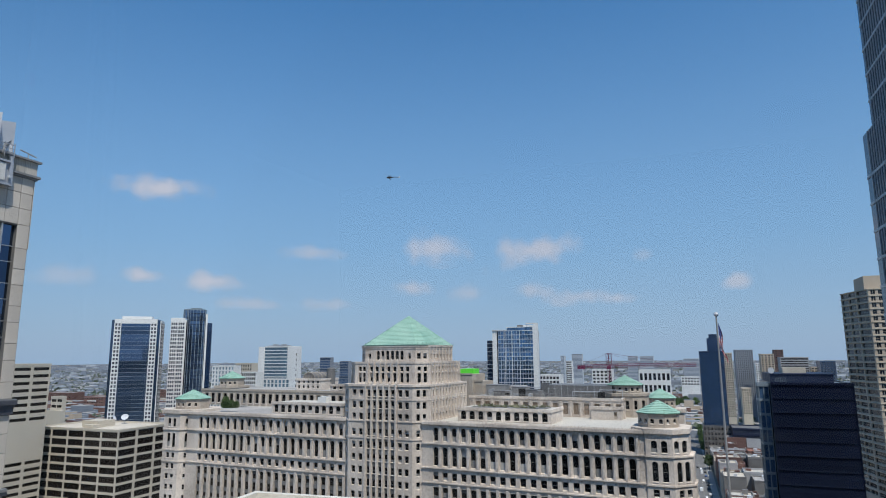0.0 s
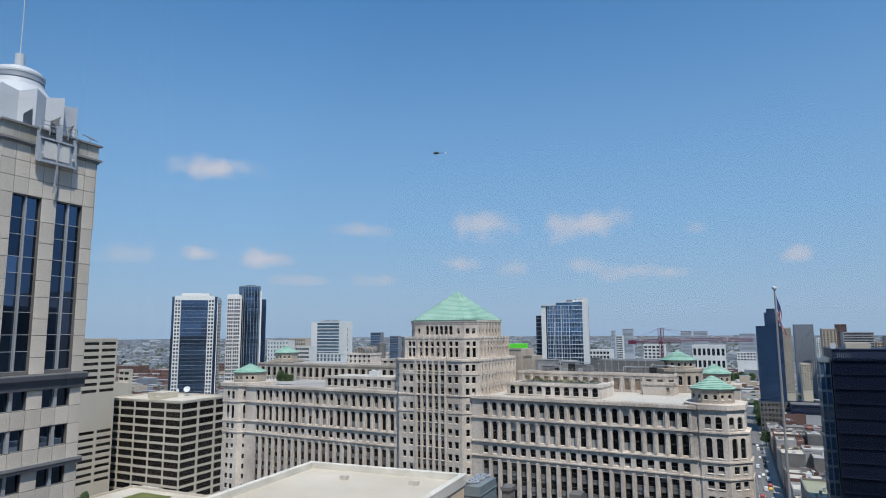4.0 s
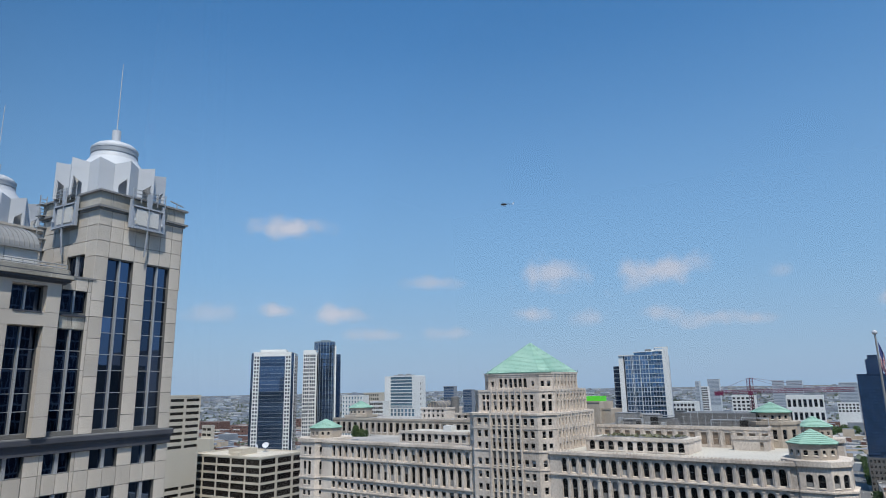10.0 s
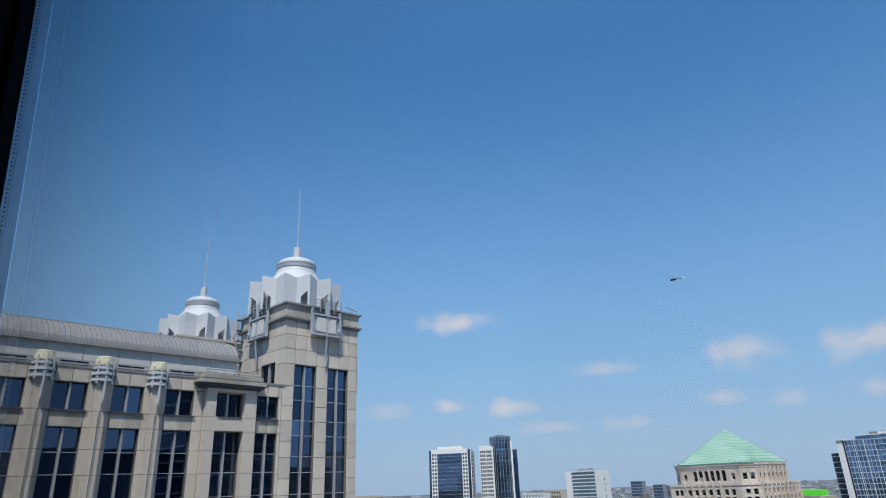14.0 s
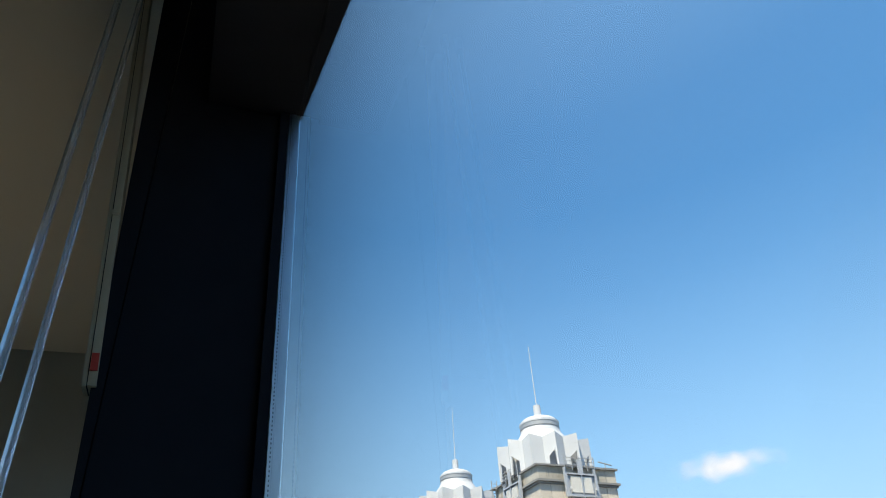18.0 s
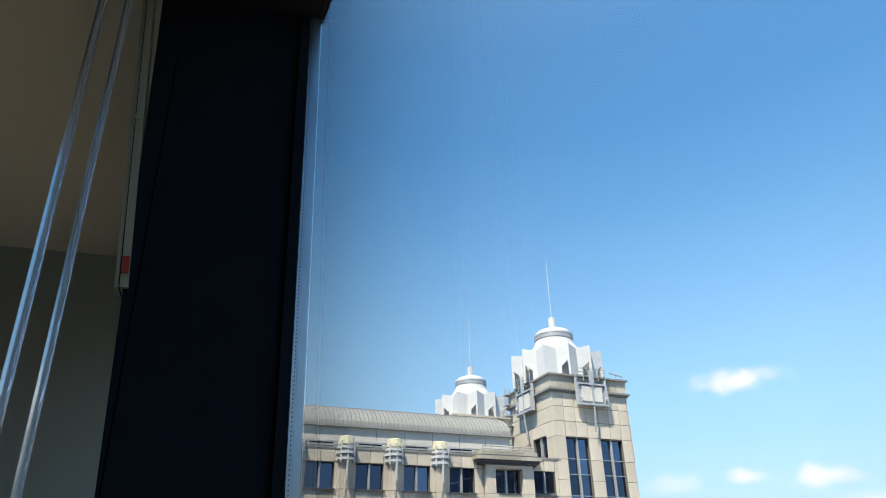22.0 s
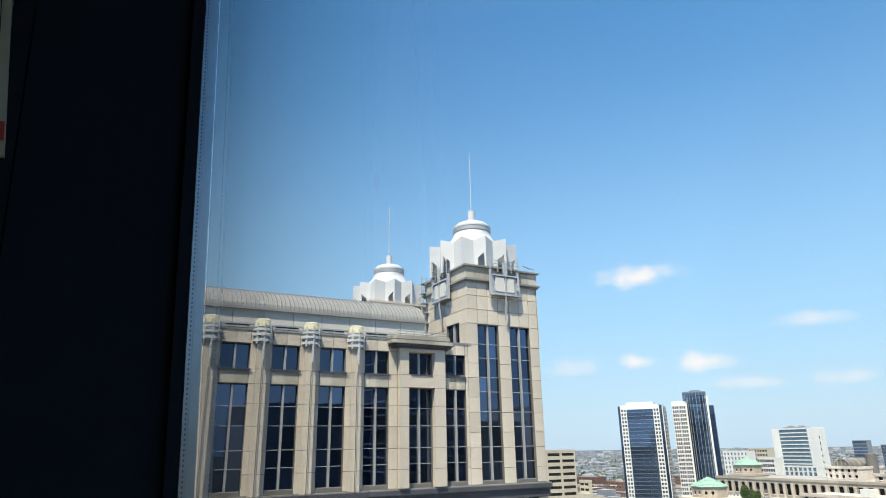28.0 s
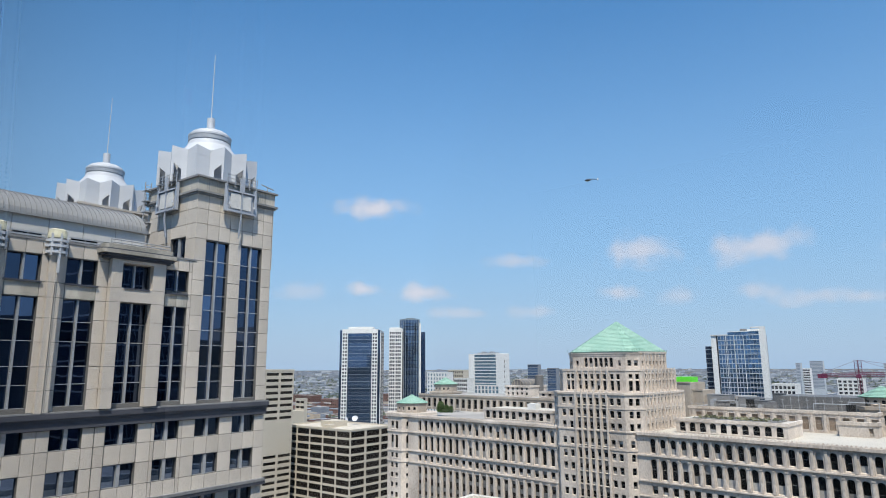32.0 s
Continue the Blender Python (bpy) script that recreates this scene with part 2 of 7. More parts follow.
WALL_GREY = material("grey_green_wall_paint", (0.40, 0.41, 0.36), (0.46, 0.47, 0.415), 1.5, 0.9, 0.04, stain=0.1)
# unseen floor, made pale to bounce light onto the ceiling
CARPET = material("pale_bounce_carpet", (0.34, 0.30, 0.24), (0.44, 0.39, 0.32), 20, 1.0, 0.2)
SPACER = material("brushed_aluminium_spacer", (0.66, 0.74, 0.82), (0.78, 0.84, 0.9), 30, 0.28, 0.02, metal=1.0)
SLOT = material("shaded_aluminium", (0.22, 0.27, 0.32), (0.28, 0.33, 0.38), 30, 0.4, metal=0.6)
IVORY = material("ivory_plastic", (0.42, 0.37, 0.25), (0.50, 0.45, 0.32), 8, 0.5)
RED_PLASTIC = material("red_plastic", (0.5, 0.04, 0.03), (0.6, 0.07, 0.05), 8, 0.4)
CAR_PAINT = [material(n, c, tuple(min(1, v * 1.15 + 0.01) for v in c), 1, 0.3, spec=0.6) for n, c in (
    ("white_car_paint", (0.68, 0.68, 0.68)), ("black_car_paint", (0.02, 0.02, 0.022)), ("silver_car_paint", (0.38, 0.39, 0.4)),
    ("red_car_paint", (0.4, 0.04, 0.03)), ("blue_car_paint", (0.04, 0.08, 0.2)), ("yellow_cab_paint", (0.7, 0.4, 0.04)))]


def clear(name, tint=(1, 1, 1), ior=1.5):
    """Thin clear sheet: light goes straight through, and its surface mirrors as glass does."""
    m = bpy.data.materials.new(name)
    m.use_nodes = True
    n, l = m.node_tree.nodes, m.node_tree.links
    n.remove(n["Principled BSDF"])
    t, g, f, x = (n.new("ShaderNodeBsdfTransparent"), n.new("ShaderNodeBsdfGlossy"), n.new("ShaderNodeFresnel"), n.new("ShaderNodeMixShader"))
    t.inputs[0].default_value = (*tint, 1)
    g.inputs["Roughness"].default_value = 0.0
    f.inputs[0].default_value = ior
    l.new(f.outputs[0], x.inputs[0]), l.new(t.outputs[0], x.inputs[1]), l.new(g.outputs[0], x.inputs[2])
    l.new(x.outputs[0], n["Material Output"].inputs[0])
    return m


PANE = clear("clear_window_pane", (0.97, 0.985, 0.99), 1.55)


def wand_material():
    m = bpy.data.materials.new("clear_acrylic")
    m.use_nodes = True
    p = m.node_tree.nodes["Principled BSDF"]
    p.inputs["Base Color"].default_value = (0.85, 0.9, 0.95, 1)
    p.inputs["Roughness"].default_value, p.inputs["IOR"].default_value = 0.12, 1.45
    p.inputs["Transmission Weight"].default_value = 0.75
    return m


ACRYLIC = wand_material()


# ---- mesh helpers ----
class MB:
    """Collects faces with material slots and turns them into one mesh."""

    def __init__(self):
        self.v, self.f, self.m = [], [], []

    def face(self, pts, mi=0):
        k = len(self.v)
        self.v += [tuple(p) for p in pts]
        self.f.append(tuple(range(k, k + len(pts))))
        self.m.append(mi)

    def solid(self, low, high, mi=0, cap=True):
        """Two rings of points with the same count, joined by sides and closed."""
        n, k = len(low), len(self.v)
        self.v += [tuple(p) for p in low] + [tuple(p) for p in high]
        for i in range(n):
            j = (i + 1) % n
            self.f.append((k + i, k + j, k + n + j, k + n + i))
            self.m.append(mi)
        if cap:
            self.f += [tuple(range(k + n - 1, k - 1, -1)), tuple(range(k + n, k + 2 * n))]
            self.m += [mi, mi]

    def box(self, x0, y0, z0, x1, y1, z1, mi=0):
        self.solid([(x0, y0, z0), (x1, y0, z0), (x1, y1, z0), (x0, y1, z0)],
                   [(x0, y0, z1), (x1, y0, z1), (x1, y1, z1), (x0, y1, z1)], mi)

    def prism(self, poly, z0, z1, mi=0, scale=1.0, mid=(0, 0)):
        self.solid([(x, y, z0) for x, y in poly],
                   [(mid[0] + (x - mid[0]) * scale, mid[1] + (y - mid[1]) * scale, z1) for x, y in poly], mi)

    def tube(self, a, b, r0, r1=None, n=8, mi=0):
        a, b = Vector(a), Vector(b)
        q = (b - a).to_track_quat("Z", "Y")
        ring = lambda c, r: [c + q @ Vector((r * math.cos(6.28319 * i / n), r * math.sin(6.28319 * i / n), 0)) for i in range(n)]
        self.solid(ring(a, r0), ring(b, r0 if r1 is None else r1), mi)

    def mesh(self, name, *mats):
        me = bpy.data.meshes.new(name)
        me.from_pydata(self.v, [], self.f)
        for m in mats:
            me.materials.append(m)
        me.polygons.foreach_set("material_index", self.m)
        me.update()
        return me


def part(name, mb, mats, parent, label="", loc=(0, 0, 0), rz=0.0, smooth=False):
    """Links a mesh (or the faces collected in an MB) as one object under a thing or a part."""
    mats = mats if isinstance(mats, (list, tuple)) else [mats]
    me = mb.mesh(name, *mats) if isinstance(mb, MB) else mb
    if smooth:
        me.polygons.foreach_set("use_smooth", [True] * len(me.polygons))
    ob = new(name, me)
    ob.parent = parent
    ob.location, ob.rotation_euler = loc, (0, 0, rz)
    return tagged(ob, label)


def thing(name, label, category, m=Matrix(), group="", kind=""):
    ob = new(name)
    ob.matrix_world = m
    ob.empty_display_size = 1
    return tagged(ob, label, category, group, kind)


def ngon(n, r, mid=(0, 0), turn=0.0):
    return [(mid[0] + r * math.cos(turn + 2 * math.pi * i / n), mid[1] + r * math.sin(turn + 2 * math.pi * i / n)) for i in range(n)]


def facade(mb, o, u, length, z0, z1, holes, depth=0.4, mi=0, reveal=0):
    """A wall standing on the line from o along u (outside on u's right hand) with holes (middle, width, low, high, arched) cut through, and their reveals."""
    u = Vector((*u, 0)).normalized()
    n = Vector((u.y, -u.x, 0))
    at = lambda s, z, d=0.0: Vector((*o, 0)) + u * s - n * d + Vector((0, 0, z))
    xs = sorted({0.0, length, *(round(h[0] - h[1] / 2, 3) for h in holes), *(round(h[0] + h[1] / 2, 3) for h in holes)})
    zs = sorted({z0, z1, *(h[2] for h in holes), *(h[3] for h in holes)})
    for za, zb in zip(zs, zs[1:]):
        row = [(h[0] - h[1] / 2, h[0] + h[1] / 2) for h in holes if h[2] <= za + 1e-6 and h[3] >= zb - 1e-6]
        start = None
        for xa, xb in zip(xs, xs[1:]):
            c = (xa + xb) / 2
            solid = not any(a < c < b for a, b in row)
            if solid and start is None:
                start = xa
            if not solid and start is not None:
                mb.face([at(start, za), at(xa, za), at(xa, zb), at(start, zb)], mi)
                start = None
        if start is not None:
            mb.face([at(start, za), at(length, za), at(length, zb), at(start, zb)], mi)
    for c, w, a, b, arch in holes:
        l, r = c - w / 2, c + w / 2
        mb.face([at(l, a), at(l, b), at(l, b, depth), at(l, a, depth)], reveal)
        mb.face([at(r, a), at(r, a, depth), at(r, b, depth), at(r, b)], reveal)
        mb.face([at(l, a), at(l, a, depth), at(r, a, depth), at(r, a)], reveal)
        mb.face([at(l, b), at(r, b), at(r, b, depth), at(l, b, depth)], reveal)
        if arch:
            rr = w / 2
            arc = [(c + rr * math.cos(t), b - rr * 0.8 + rr * 0.8 * math.sin(t)) for t in [math.pi * i / 8 for i in range(9)]]
            for side, pts in (((r, b), arc[:5]), ((l, b), arc[4:])):
                mb.face([at(*side)] + [at(*p) for p in pts], mi)
                for p, q in zip(pts, pts[1:]):
                    mb.face([at(*p), at(*q), at(*q, depth), at(*p, depth)], reveal)


PANES = {}


def pane_mesh(w, h, style, mats):
    """A window pane in its frame: style 0 plain, 1 with a raised blind below the head, 2 blind low, 3 mullion and transoms."""
    key = (round(w, 2), round(h, 2), style, mats[0].name, mats[1].name)
    if key not in PANES:
        mb = MB()
        mb.box(-w / 2, 0, 0, w / 2, 0.06, h, 0)
        f = min(0.07, w * 0.06)
        for x in (-w / 2 + f / 2, w / 2 - f / 2):
            mb.box(x - f / 2, -0.05, 0, x + f / 2, 0, h, 1)
        mb.box(-w / 2, -0.05, 0, w / 2, 0, f, 1)
        if style == 0 and h > 1.2:
            mb.box(-w / 2, -0.05, h * 0.5 - f / 2, w / 2, 0, h * 0.5 + f / 2, 1)
        if style == 1:
            mb.box(-w / 2 + f, -0.03, h * 0.55, w / 2 - f, 0, h, 1)
        if style == 2:
            mb.box(-w / 2 + f, -0.03, f, w / 2 - f, 0, h * 0.42, 1)
        if style == 3:
            mb.box(-f, -0.08, 0, f, 0, h, 1)
        if mats[0] is OLD_GLASS:
            # worn stone sill in front of the sash
            mb.solid([(-w / 2, -0.42, 0), (w / 2, -0.42, 0), (w / 2, 0, 0), (-w / 2, 0, 0)], [(-w / 2, -0.42, 0.1), (w / 2, -0.42, 0.1), (w / 2, 0, 0.26), (-w / 2, 0, 0.26)], 2)
        PANES[key] = mb.mesh("pane", *mats, LIME)
    return PANES[key]


def set_panes(parent, o, u, holes, depth, mats, styles=(0,), name="window", rnd=None):
    """One window object for each hole of a facade."""
    u = Vector((*u, 0)).normalized()
    n = Vector((u.y, -u.x, 0))
    rz = math.atan2(u.y, u.x)
    rnd = rnd or random.Random(7)
    for c, w, a, b, _ in holes:
        p = Vector((*o, 0)) + u * c - n * depth + Vector((0, 0, a))
        part(name, pane_mesh(w, b - a, rnd.choice(styles), mats), None, parent, "", p, rz)


# ---- the great limestone block with the green roofs ----
def octagon(half, cut, mid=(0, 0), deep=None):
    """Corners of a rectangle with cut-off corners, from the front left, anticlockwise seen from above."""
    d = deep or half
    x, y = mid
    return [(x - half + cut, y - d), (x + half - cut, y - d), (x + half, y - d + cut), (x + half, y + d - cut),
            (x + half - cut, y + d), (x - half + cut, y + d), (x - half, y + d - cut), (x - half, y - d + cut)]


def ring_wall(mb, poly, z0, z1, holes_by_side, depth=0.35, panes=None):
    """Walls round a polygon, with holes on some of its sides."""
    for i, a in enumerate(poly):
        b = poly[(i + 1) % len(poly)]
        u = (b[0] - a[0], b[1] - a[1])
        holes = holes_by_side.get(i, [])
        facade(mb, a, u, math.hypot(*u), z0, z1, holes, depth + 0.15)
        if panes is not None and holes:
            panes.append((a, u, holes))


def band(mb, poly, z0, z1, out, mid, mi=0):
    """A string course that stands proud of a polygon."""
    big = []
    for x, y in poly:
        d = math.hypot(x - mid[0], y - mid[1])
        big.append((mid[0] + (x - mid[0]) * (d + out) / d, mid[1] + (y - mid[1]) * (d + out) / d))
    mb.prism(big, z0, z1, mi)


def courses(mb, poly, mid, z0, z1, n):
    """A pyramid laid in courses of sheet metal, each lapping over the one below."""
    for k in range(n):
        a, b = 1 - k / n, 1 - (k + 1) / n + 0.012
        za, zb = z0 + (z1 - z0) * k / n, z0 + (z1 - z0) * (k + 1) / n
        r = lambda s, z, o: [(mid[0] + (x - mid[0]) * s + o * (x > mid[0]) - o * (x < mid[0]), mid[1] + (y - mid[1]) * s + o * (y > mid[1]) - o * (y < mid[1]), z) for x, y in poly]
        # slot 1 on the lap edge is a shadow line put in as colour
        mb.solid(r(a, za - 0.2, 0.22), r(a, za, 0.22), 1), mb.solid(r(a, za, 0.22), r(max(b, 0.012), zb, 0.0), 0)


SASH, STRIP_SASH = (OLD_GLASS, BLIND), (BRONZE_GLASS, SPANDREL)
MART = Matrix.LocRotScale((-86.15, 182.13, -1.28), Euler((0, 0, radians(-4.59))), None)
mart = thing("limestone_building", "vast pale limestone block with a central tower and green copper roofs", "building", MART)
rnd = random.Random(3)

FLOOR = 3.75
for west in (True, False):
    x0, x1 = (-82.5, -14.5) if west else (12.5, 76.5)
    length = x1 - x0
    first, pitch, count = (6.3, 3.137, 20) if west else (4.5, 2.97, 20)
    mids = [first + pitch * i for i in range(count)]
    holes = []
    for c in mids:
        holes += [(c, 1.55, 66.2, 70.3, True), (c, 1.68, 59.2, 64.7, True), (c, 1.68, 55.2, 57.6, False)]
    strips = [(c, 1.74, 53.4 - FLOOR * 6, 53.4, False) for c in mids]
    strip_panes = [(c, 1.74, 53.4 - FLOOR * k - 2.55, 53.4 - FLOOR * k, False) for c in mids for k in range(6)]
    mb = MB()
    facade(mb, (x0, 0), (1, 0), length, 0, 71.6, holes + strips, 0.75)
    mb.face([(x0, 0, 71.6), (x1, 0, 71.6), (x1, 58, 71.6), (x0, 58, 71.6)], 1)
    mb.face([(x0, 58, 0), (x0, 58, 71.6), (x1, 58, 71.6), (x1, 58, 0)], 0)
    mb.face([(x0, 0, 0), (x0, 0, 71.6), (x0, 58, 71.6), (x0, 58, 0)], 0)
    mb.face([(x1, 0, 0), (x1, 58, 0), (x1, 58, 71.6), (x1, 0, 71.6)], 0)
    wing = part("west_wing" if west else "east_wing", mb, [LIME, ROOF_G if west else ROOF_W], mart)
    part_bands = MB()
    for za, zb, out in ((71.2, 72.0, 0.68), (65.55, 65.95, 0.45), (58.65, 59.0, 0.42), (54.5, 54.85, 0.36)):
        part_bands.box(x0, -out, za, x1, 0.0, zb)
    part_bands.box(x0, 0.02, 71.6, x1, 0.5, 72.1)
    part("cornice", part_bands, LIME, wing)
    crest = MB()
    n = int(length / 0.95)
    for i in range(n):
        c = x0 + (i + 0.5) * length / n
        crest.solid([(c - 0.32, -0.2, 72.0), (c + 0.32, -0.2, 72.0), (c + 0.32, 0.1, 72.0), (c - 0.32, 0.1, 72.0)],
                    [(c - 0.16, -0.15, 72.42), (c + 0.16, -0.15, 72.42), (c + 0.16, 0.05, 72.42), (c - 0.16, 0.05, 72.42)])
    tagged(part("parapet_cresting", crest, LIME, wing), kind="stuff")
    # flat ribs between the long window strips, and round studs on the string courses
    rib = MB()
    rib.box(-0.42, -0.3, 20, 0.42, 0, 54.0)
    rib = rib.mesh("pier", LIME)
    stud = MB()
    for c in mids:
        for z in (70.9, 65.1, 58.1):
            u = x0 + c + pitch / 2
            stud.solid([(u + a, 0, z + b) for a, b in ngon(8, 0.22)], [(u + a, -0.1, z + b) for a, b in ngon(8, 0.22)])
    tagged(part("bosses", stud, LIME_D, wing), kind="stuff")
    pil2 = MB()
    for a2, b2 in ((59.2, 64.9), (66.1, 70.6)):
        pil2.box(-0.28, -0.24, a2, 0.28, 0, b2), pil2.box(-0.42, -0.34, b2 - 0.3, 0.42, 0, b2)
    pil2 = pil2.mesh("pilaster", LIME)
    for i, c in enumerate(mids):
        part("pilaster", pil2, None, wing, "", (x0 + c + pitch / 2, 0, 0))
        part("pier", rib, None, wing, "", (x0 + c + pitch / 2, 0, 0))
    sp = MB()
    sp.box(-0.87, 0.36, -1.22, 0.87, 0.55, 0.02), sp.box(-0.87, 0.28, -0.12, 0.87, 0.36, 0.02)
    sp = sp.mesh("spandrel", SPANDREL)
    for c in mids:
        for k in range(6):
            part("spandrel", sp, None, wing, "", (x0 + c, 0, 53.4 - FLOOR * k - 2.55))
    set_panes(wing, (x0, 0), (1, 0), strip_panes, 0.6, STRIP_SASH, (0, 0, 0, 0, 1, 2), "window", rnd)
    set_panes(wing, (x0, 0), (1, 0), holes, 0.68, SASH, (0, 0, 0, 2, 2, 1), "window", rnd)

# turrets at the corners
def turret(mid, name, near=True, half=9.4, top=5.6, steps=(0.0, 0.0), shift=0.0):
    poly = octagon(half, half * 0.58, mid)
    tiers = [(0, 58.4, poly)] + [(za, zb, octagon(half - q, half * 0.58 - q, mid, half)) for za, zb, q in ((58.4, 65.5, steps[0]), (65.5, 71.4, steps[1]))]
    holes = {}
    rows = [(66.4, 69.6, True), (59.3, 64.4, True), (55.6, 57.6, False)] + [(51.9 - 3.6 * k, 53.9 - 3.6 * k, False) for k in range(6)]
    for side in ((0, 1, 7) if near else (0,)):
        for k, (za, zb, ring) in enumerate(tiers):
            ln = math.dist(ring[side], ring[(side + 1) % 8])
            holes[side, k] = [(ln / 2 + dx, 1.5, a, b, arch) for a, b, arch in rows if za < a < zb for dx in (-1.25, 1.25)]
    mb, panes = MB(), []
    for k, (za, zb, ring) in enumerate(tiers):
        ring_wall(mb, ring, za, zb, {i: h for (i, j), h in holes.items() if j == k}, 0.4, panes)
        mb.face([(x, y, zb) for x, y in ring], 1)
    shaft = part(name, mb, [LIME, ROOF_W], mart)
    cor = MB()
    for za, zb, out, ring in ((71.3, 72.5, 0.55, tiers[2][2]), (65.5, 65.9, 0.34, tiers[1][2]), (58.4, 58.8, 0.3, poly), (54.4, 54.75, 0.26, poly)):
        band(cor, ring, za, zb, out, mid)
    part("cornice", cor, LIME, shaft)
    mid = (mid[0] + shift, mid[1])
    drum = MB()
    dpoly = octagon(top - 0.25, (top - 0.25) * 0.585, mid)
    dh = {i: [(math.dist(dpoly[i], dpoly[(i + 1) % 8]) / 2 + dx, 0.95, 73.3, 74.7, True) for dx in (-1.1, 1.1)] for i in (0, 1, 7)}
    dp = []
    ring_wall(drum, dpoly, 72.5, 76.1, dh, 0.3, dp)
    band(drum, dpoly, 75.5, 76.2, 0.25, mid)
    drum_ob = part("lantern_drum", drum, LIME_D, shaft)
    roof = MB()
    base = octagon(top, top * 0.585, mid)
    courses(roof, base, mid, 76.2, 79.3, 8)
    part("copper_roof", roof, [COPPER, LAP_SHADE], shaft, "green copper pyramid roof")
    for lst, host in ((panes, shaft), (dp, drum_ob)):
        for a, u, h in lst:
            set_panes(host, a, u, h, 0.3, SASH, (0, 0, 2), "window", rnd)


turret((-88.4, 7.6), "turret", True, 9.4, 6.1)
turret((80.3, 7.6), "turret", True, 7.9, 5.3, (0.3, 1.08), -0.6)
turret((73.6, 70.0), "turret", False, 7.9, 5.2)

# central tower in three stages with cut corners
def stage(name, x0, x1, y0, y1, cut, z0, z1, front, corner, side, flank_band, strips=()):
    mid = ((x0 + x1) / 2, (y0 + y1) / 2)
    poly = octagon((x1 - x0) / 2, cut, mid, (y1 - y0) / 2)
    off = poly[0][0]
    lc = cut * math.sqrt(2)
    ls = y1 - y0 - 2 * cut
    holes = {0: [(x - off, w, a, b, arch) for x, w, a, b, arch in front],
             1: [(lc / 2 + dx, 1.15, a, b, False) for a, b in corner for dx in (-1.0, 1.0)],
             2: [(2.0 + i * 2.45, 1.15, a, b, False) for a, b in side for i in range(int((ls - 2.4) / 2.45) + 1)],
             7: [(lc / 2 + dx, 1.15, a, b, False) for a, b in corner for dx in (-1.0, 1.0)]}
    mb, panes = MB(), []
    for x, w, rows in strips:
        holes[0].append((x - off, w, rows[-1][0], rows[0][1], False))
    ring_wall(mb, poly, z0, z1, holes, 0.45, panes)
    panes[0] = (panes[0][0], panes[0][1], panes[0][2][:len(panes[0][2]) - len(strips)])
    mb.face([(x, y, z1) for x, y in poly], 1)
    ob = part(name, mb, [LIME, ROOF_W], mart)
    for x, w, rows in strips:
        set_panes(ob, poly[0], (1, 0), [(x - off, w, a, b, False) for a, b in rows], 0.4, SASH, (0, 0, 2), "window", rnd)
        for (a, _), (_, b) in zip(rows, rows[1:]):
            sp = MB()
            sp.box(x - w / 2, y0 + 0.26, b, x + w / 2, y0 + 0.45, a)
            part("spandrel", sp, SPANDREL, ob)
    if side:
        fin3 = MB()
        fin3.box(0, -0.2, z0, 0.3, 0.2, z1 - 0.8)
        fin3.solid([(0, -0.2, z1 - 0.8), (0.3, -0.2, z1 - 0.8), (0.3, 0.2, z1 - 0.8), (0, 0.2, z1 - 0.8)], [(0, -0.08, z1 + 0.5), (0.1, -0.08, z1 + 0.5), (0.1, 0.08, z1 + 0.5), (0, 0.08, z1 + 0.5)])
        fin3 = fin3.mesh("rib", LIME)
        for i in range(int((ls - 2.4) / 2.45) + 2):
            part("rib", fin3, None, ob, "", (x1, y0 + cut + 0.78 + i * 2.45, 0))
    tr = MB()
    for za, zb, out in flank_band:
        band(tr, poly, za, zb, out, mid)
    part("string_course", tr, LIME, ob)
    for a, u, h in panes:
        set_panes(ob, a, u, h, 0.54, SASH, (0, 0, 0, 2, 1), "window", rnd)
    return ob


tops = [81.1, 77.5, 74.0, 69.3, 65.5, 61.8, 58.1, 54.4, 50.7, 47.0, 43.3]
cols = [(-10.4, 1.35), (-7.9, 1.35), (-5.0, 1.3), (-3.0, 1.3), (-0.9, 1.3), (1.3, 1.3), (3.4, 1.3), (6.0, 1.35), (8.3, 1.35)]
low = stage("tower_shaft", -16.5, 14.3, -2.0, 34.0, 4.1, 0, 82.5,
            [(x, w, t - 2.2, t, False) for t in tops for x, w in cols[:2] + cols[7:]], [(t - 2.2, t) for t in tops], [(t - 2.2, t) for t in tops],
            [(82.1, 82.7, 0.35), (78.0, 78.3, 0.16), (71.5, 71.9, 0.24), (66.4, 66.8, 0.2)], [(x, w, [(t - 2.2, t) for t in tops]) for x, w in cols[2:7]])
mid_stage = stage("tower_upper_stage", -15.8, 13.0, 1.0, 31.0, 3.6, 82.5, 89.4,
                  [(x, 1.15, 83.0, 86.1, False) for x in (-10.3, -8.8, -6.1, -4.0, -1.9, 0.2, 2.4, 4.9, 6.9)] +
                  [(x, 1.15, 86.4, 88.1, False) for x in (-10.3, -8.8, -6.1, -4.0, -1.9, 0.2, 2.4, 4.9, 6.9)],
                  [(83.0, 86.1), (86.4, 88.1)], [(83.0, 86.1), (86.4, 88.1)], [(89.0, 89.6, 0.2)])
stage("tower_crown", -13.3, 11.2, 4.0, 28.5, 3.0, 89.4, 94.5,
                  [(x, 1.25, 90.0, 93.1, True) for x in (-5.5, -3.75, -2.0, -0.25, 1.5, 3.25)] + [(-8.6, 0.95, 90.3, 92.2, False), (6.0, 0.95, 90.3, 92.2, False)],
                  [(90.3, 92.2)], [(90.3, 92.0)], [(93.6, 94.0, 0.15), (94.2, 94.8, 0.35)])
fin = MB()
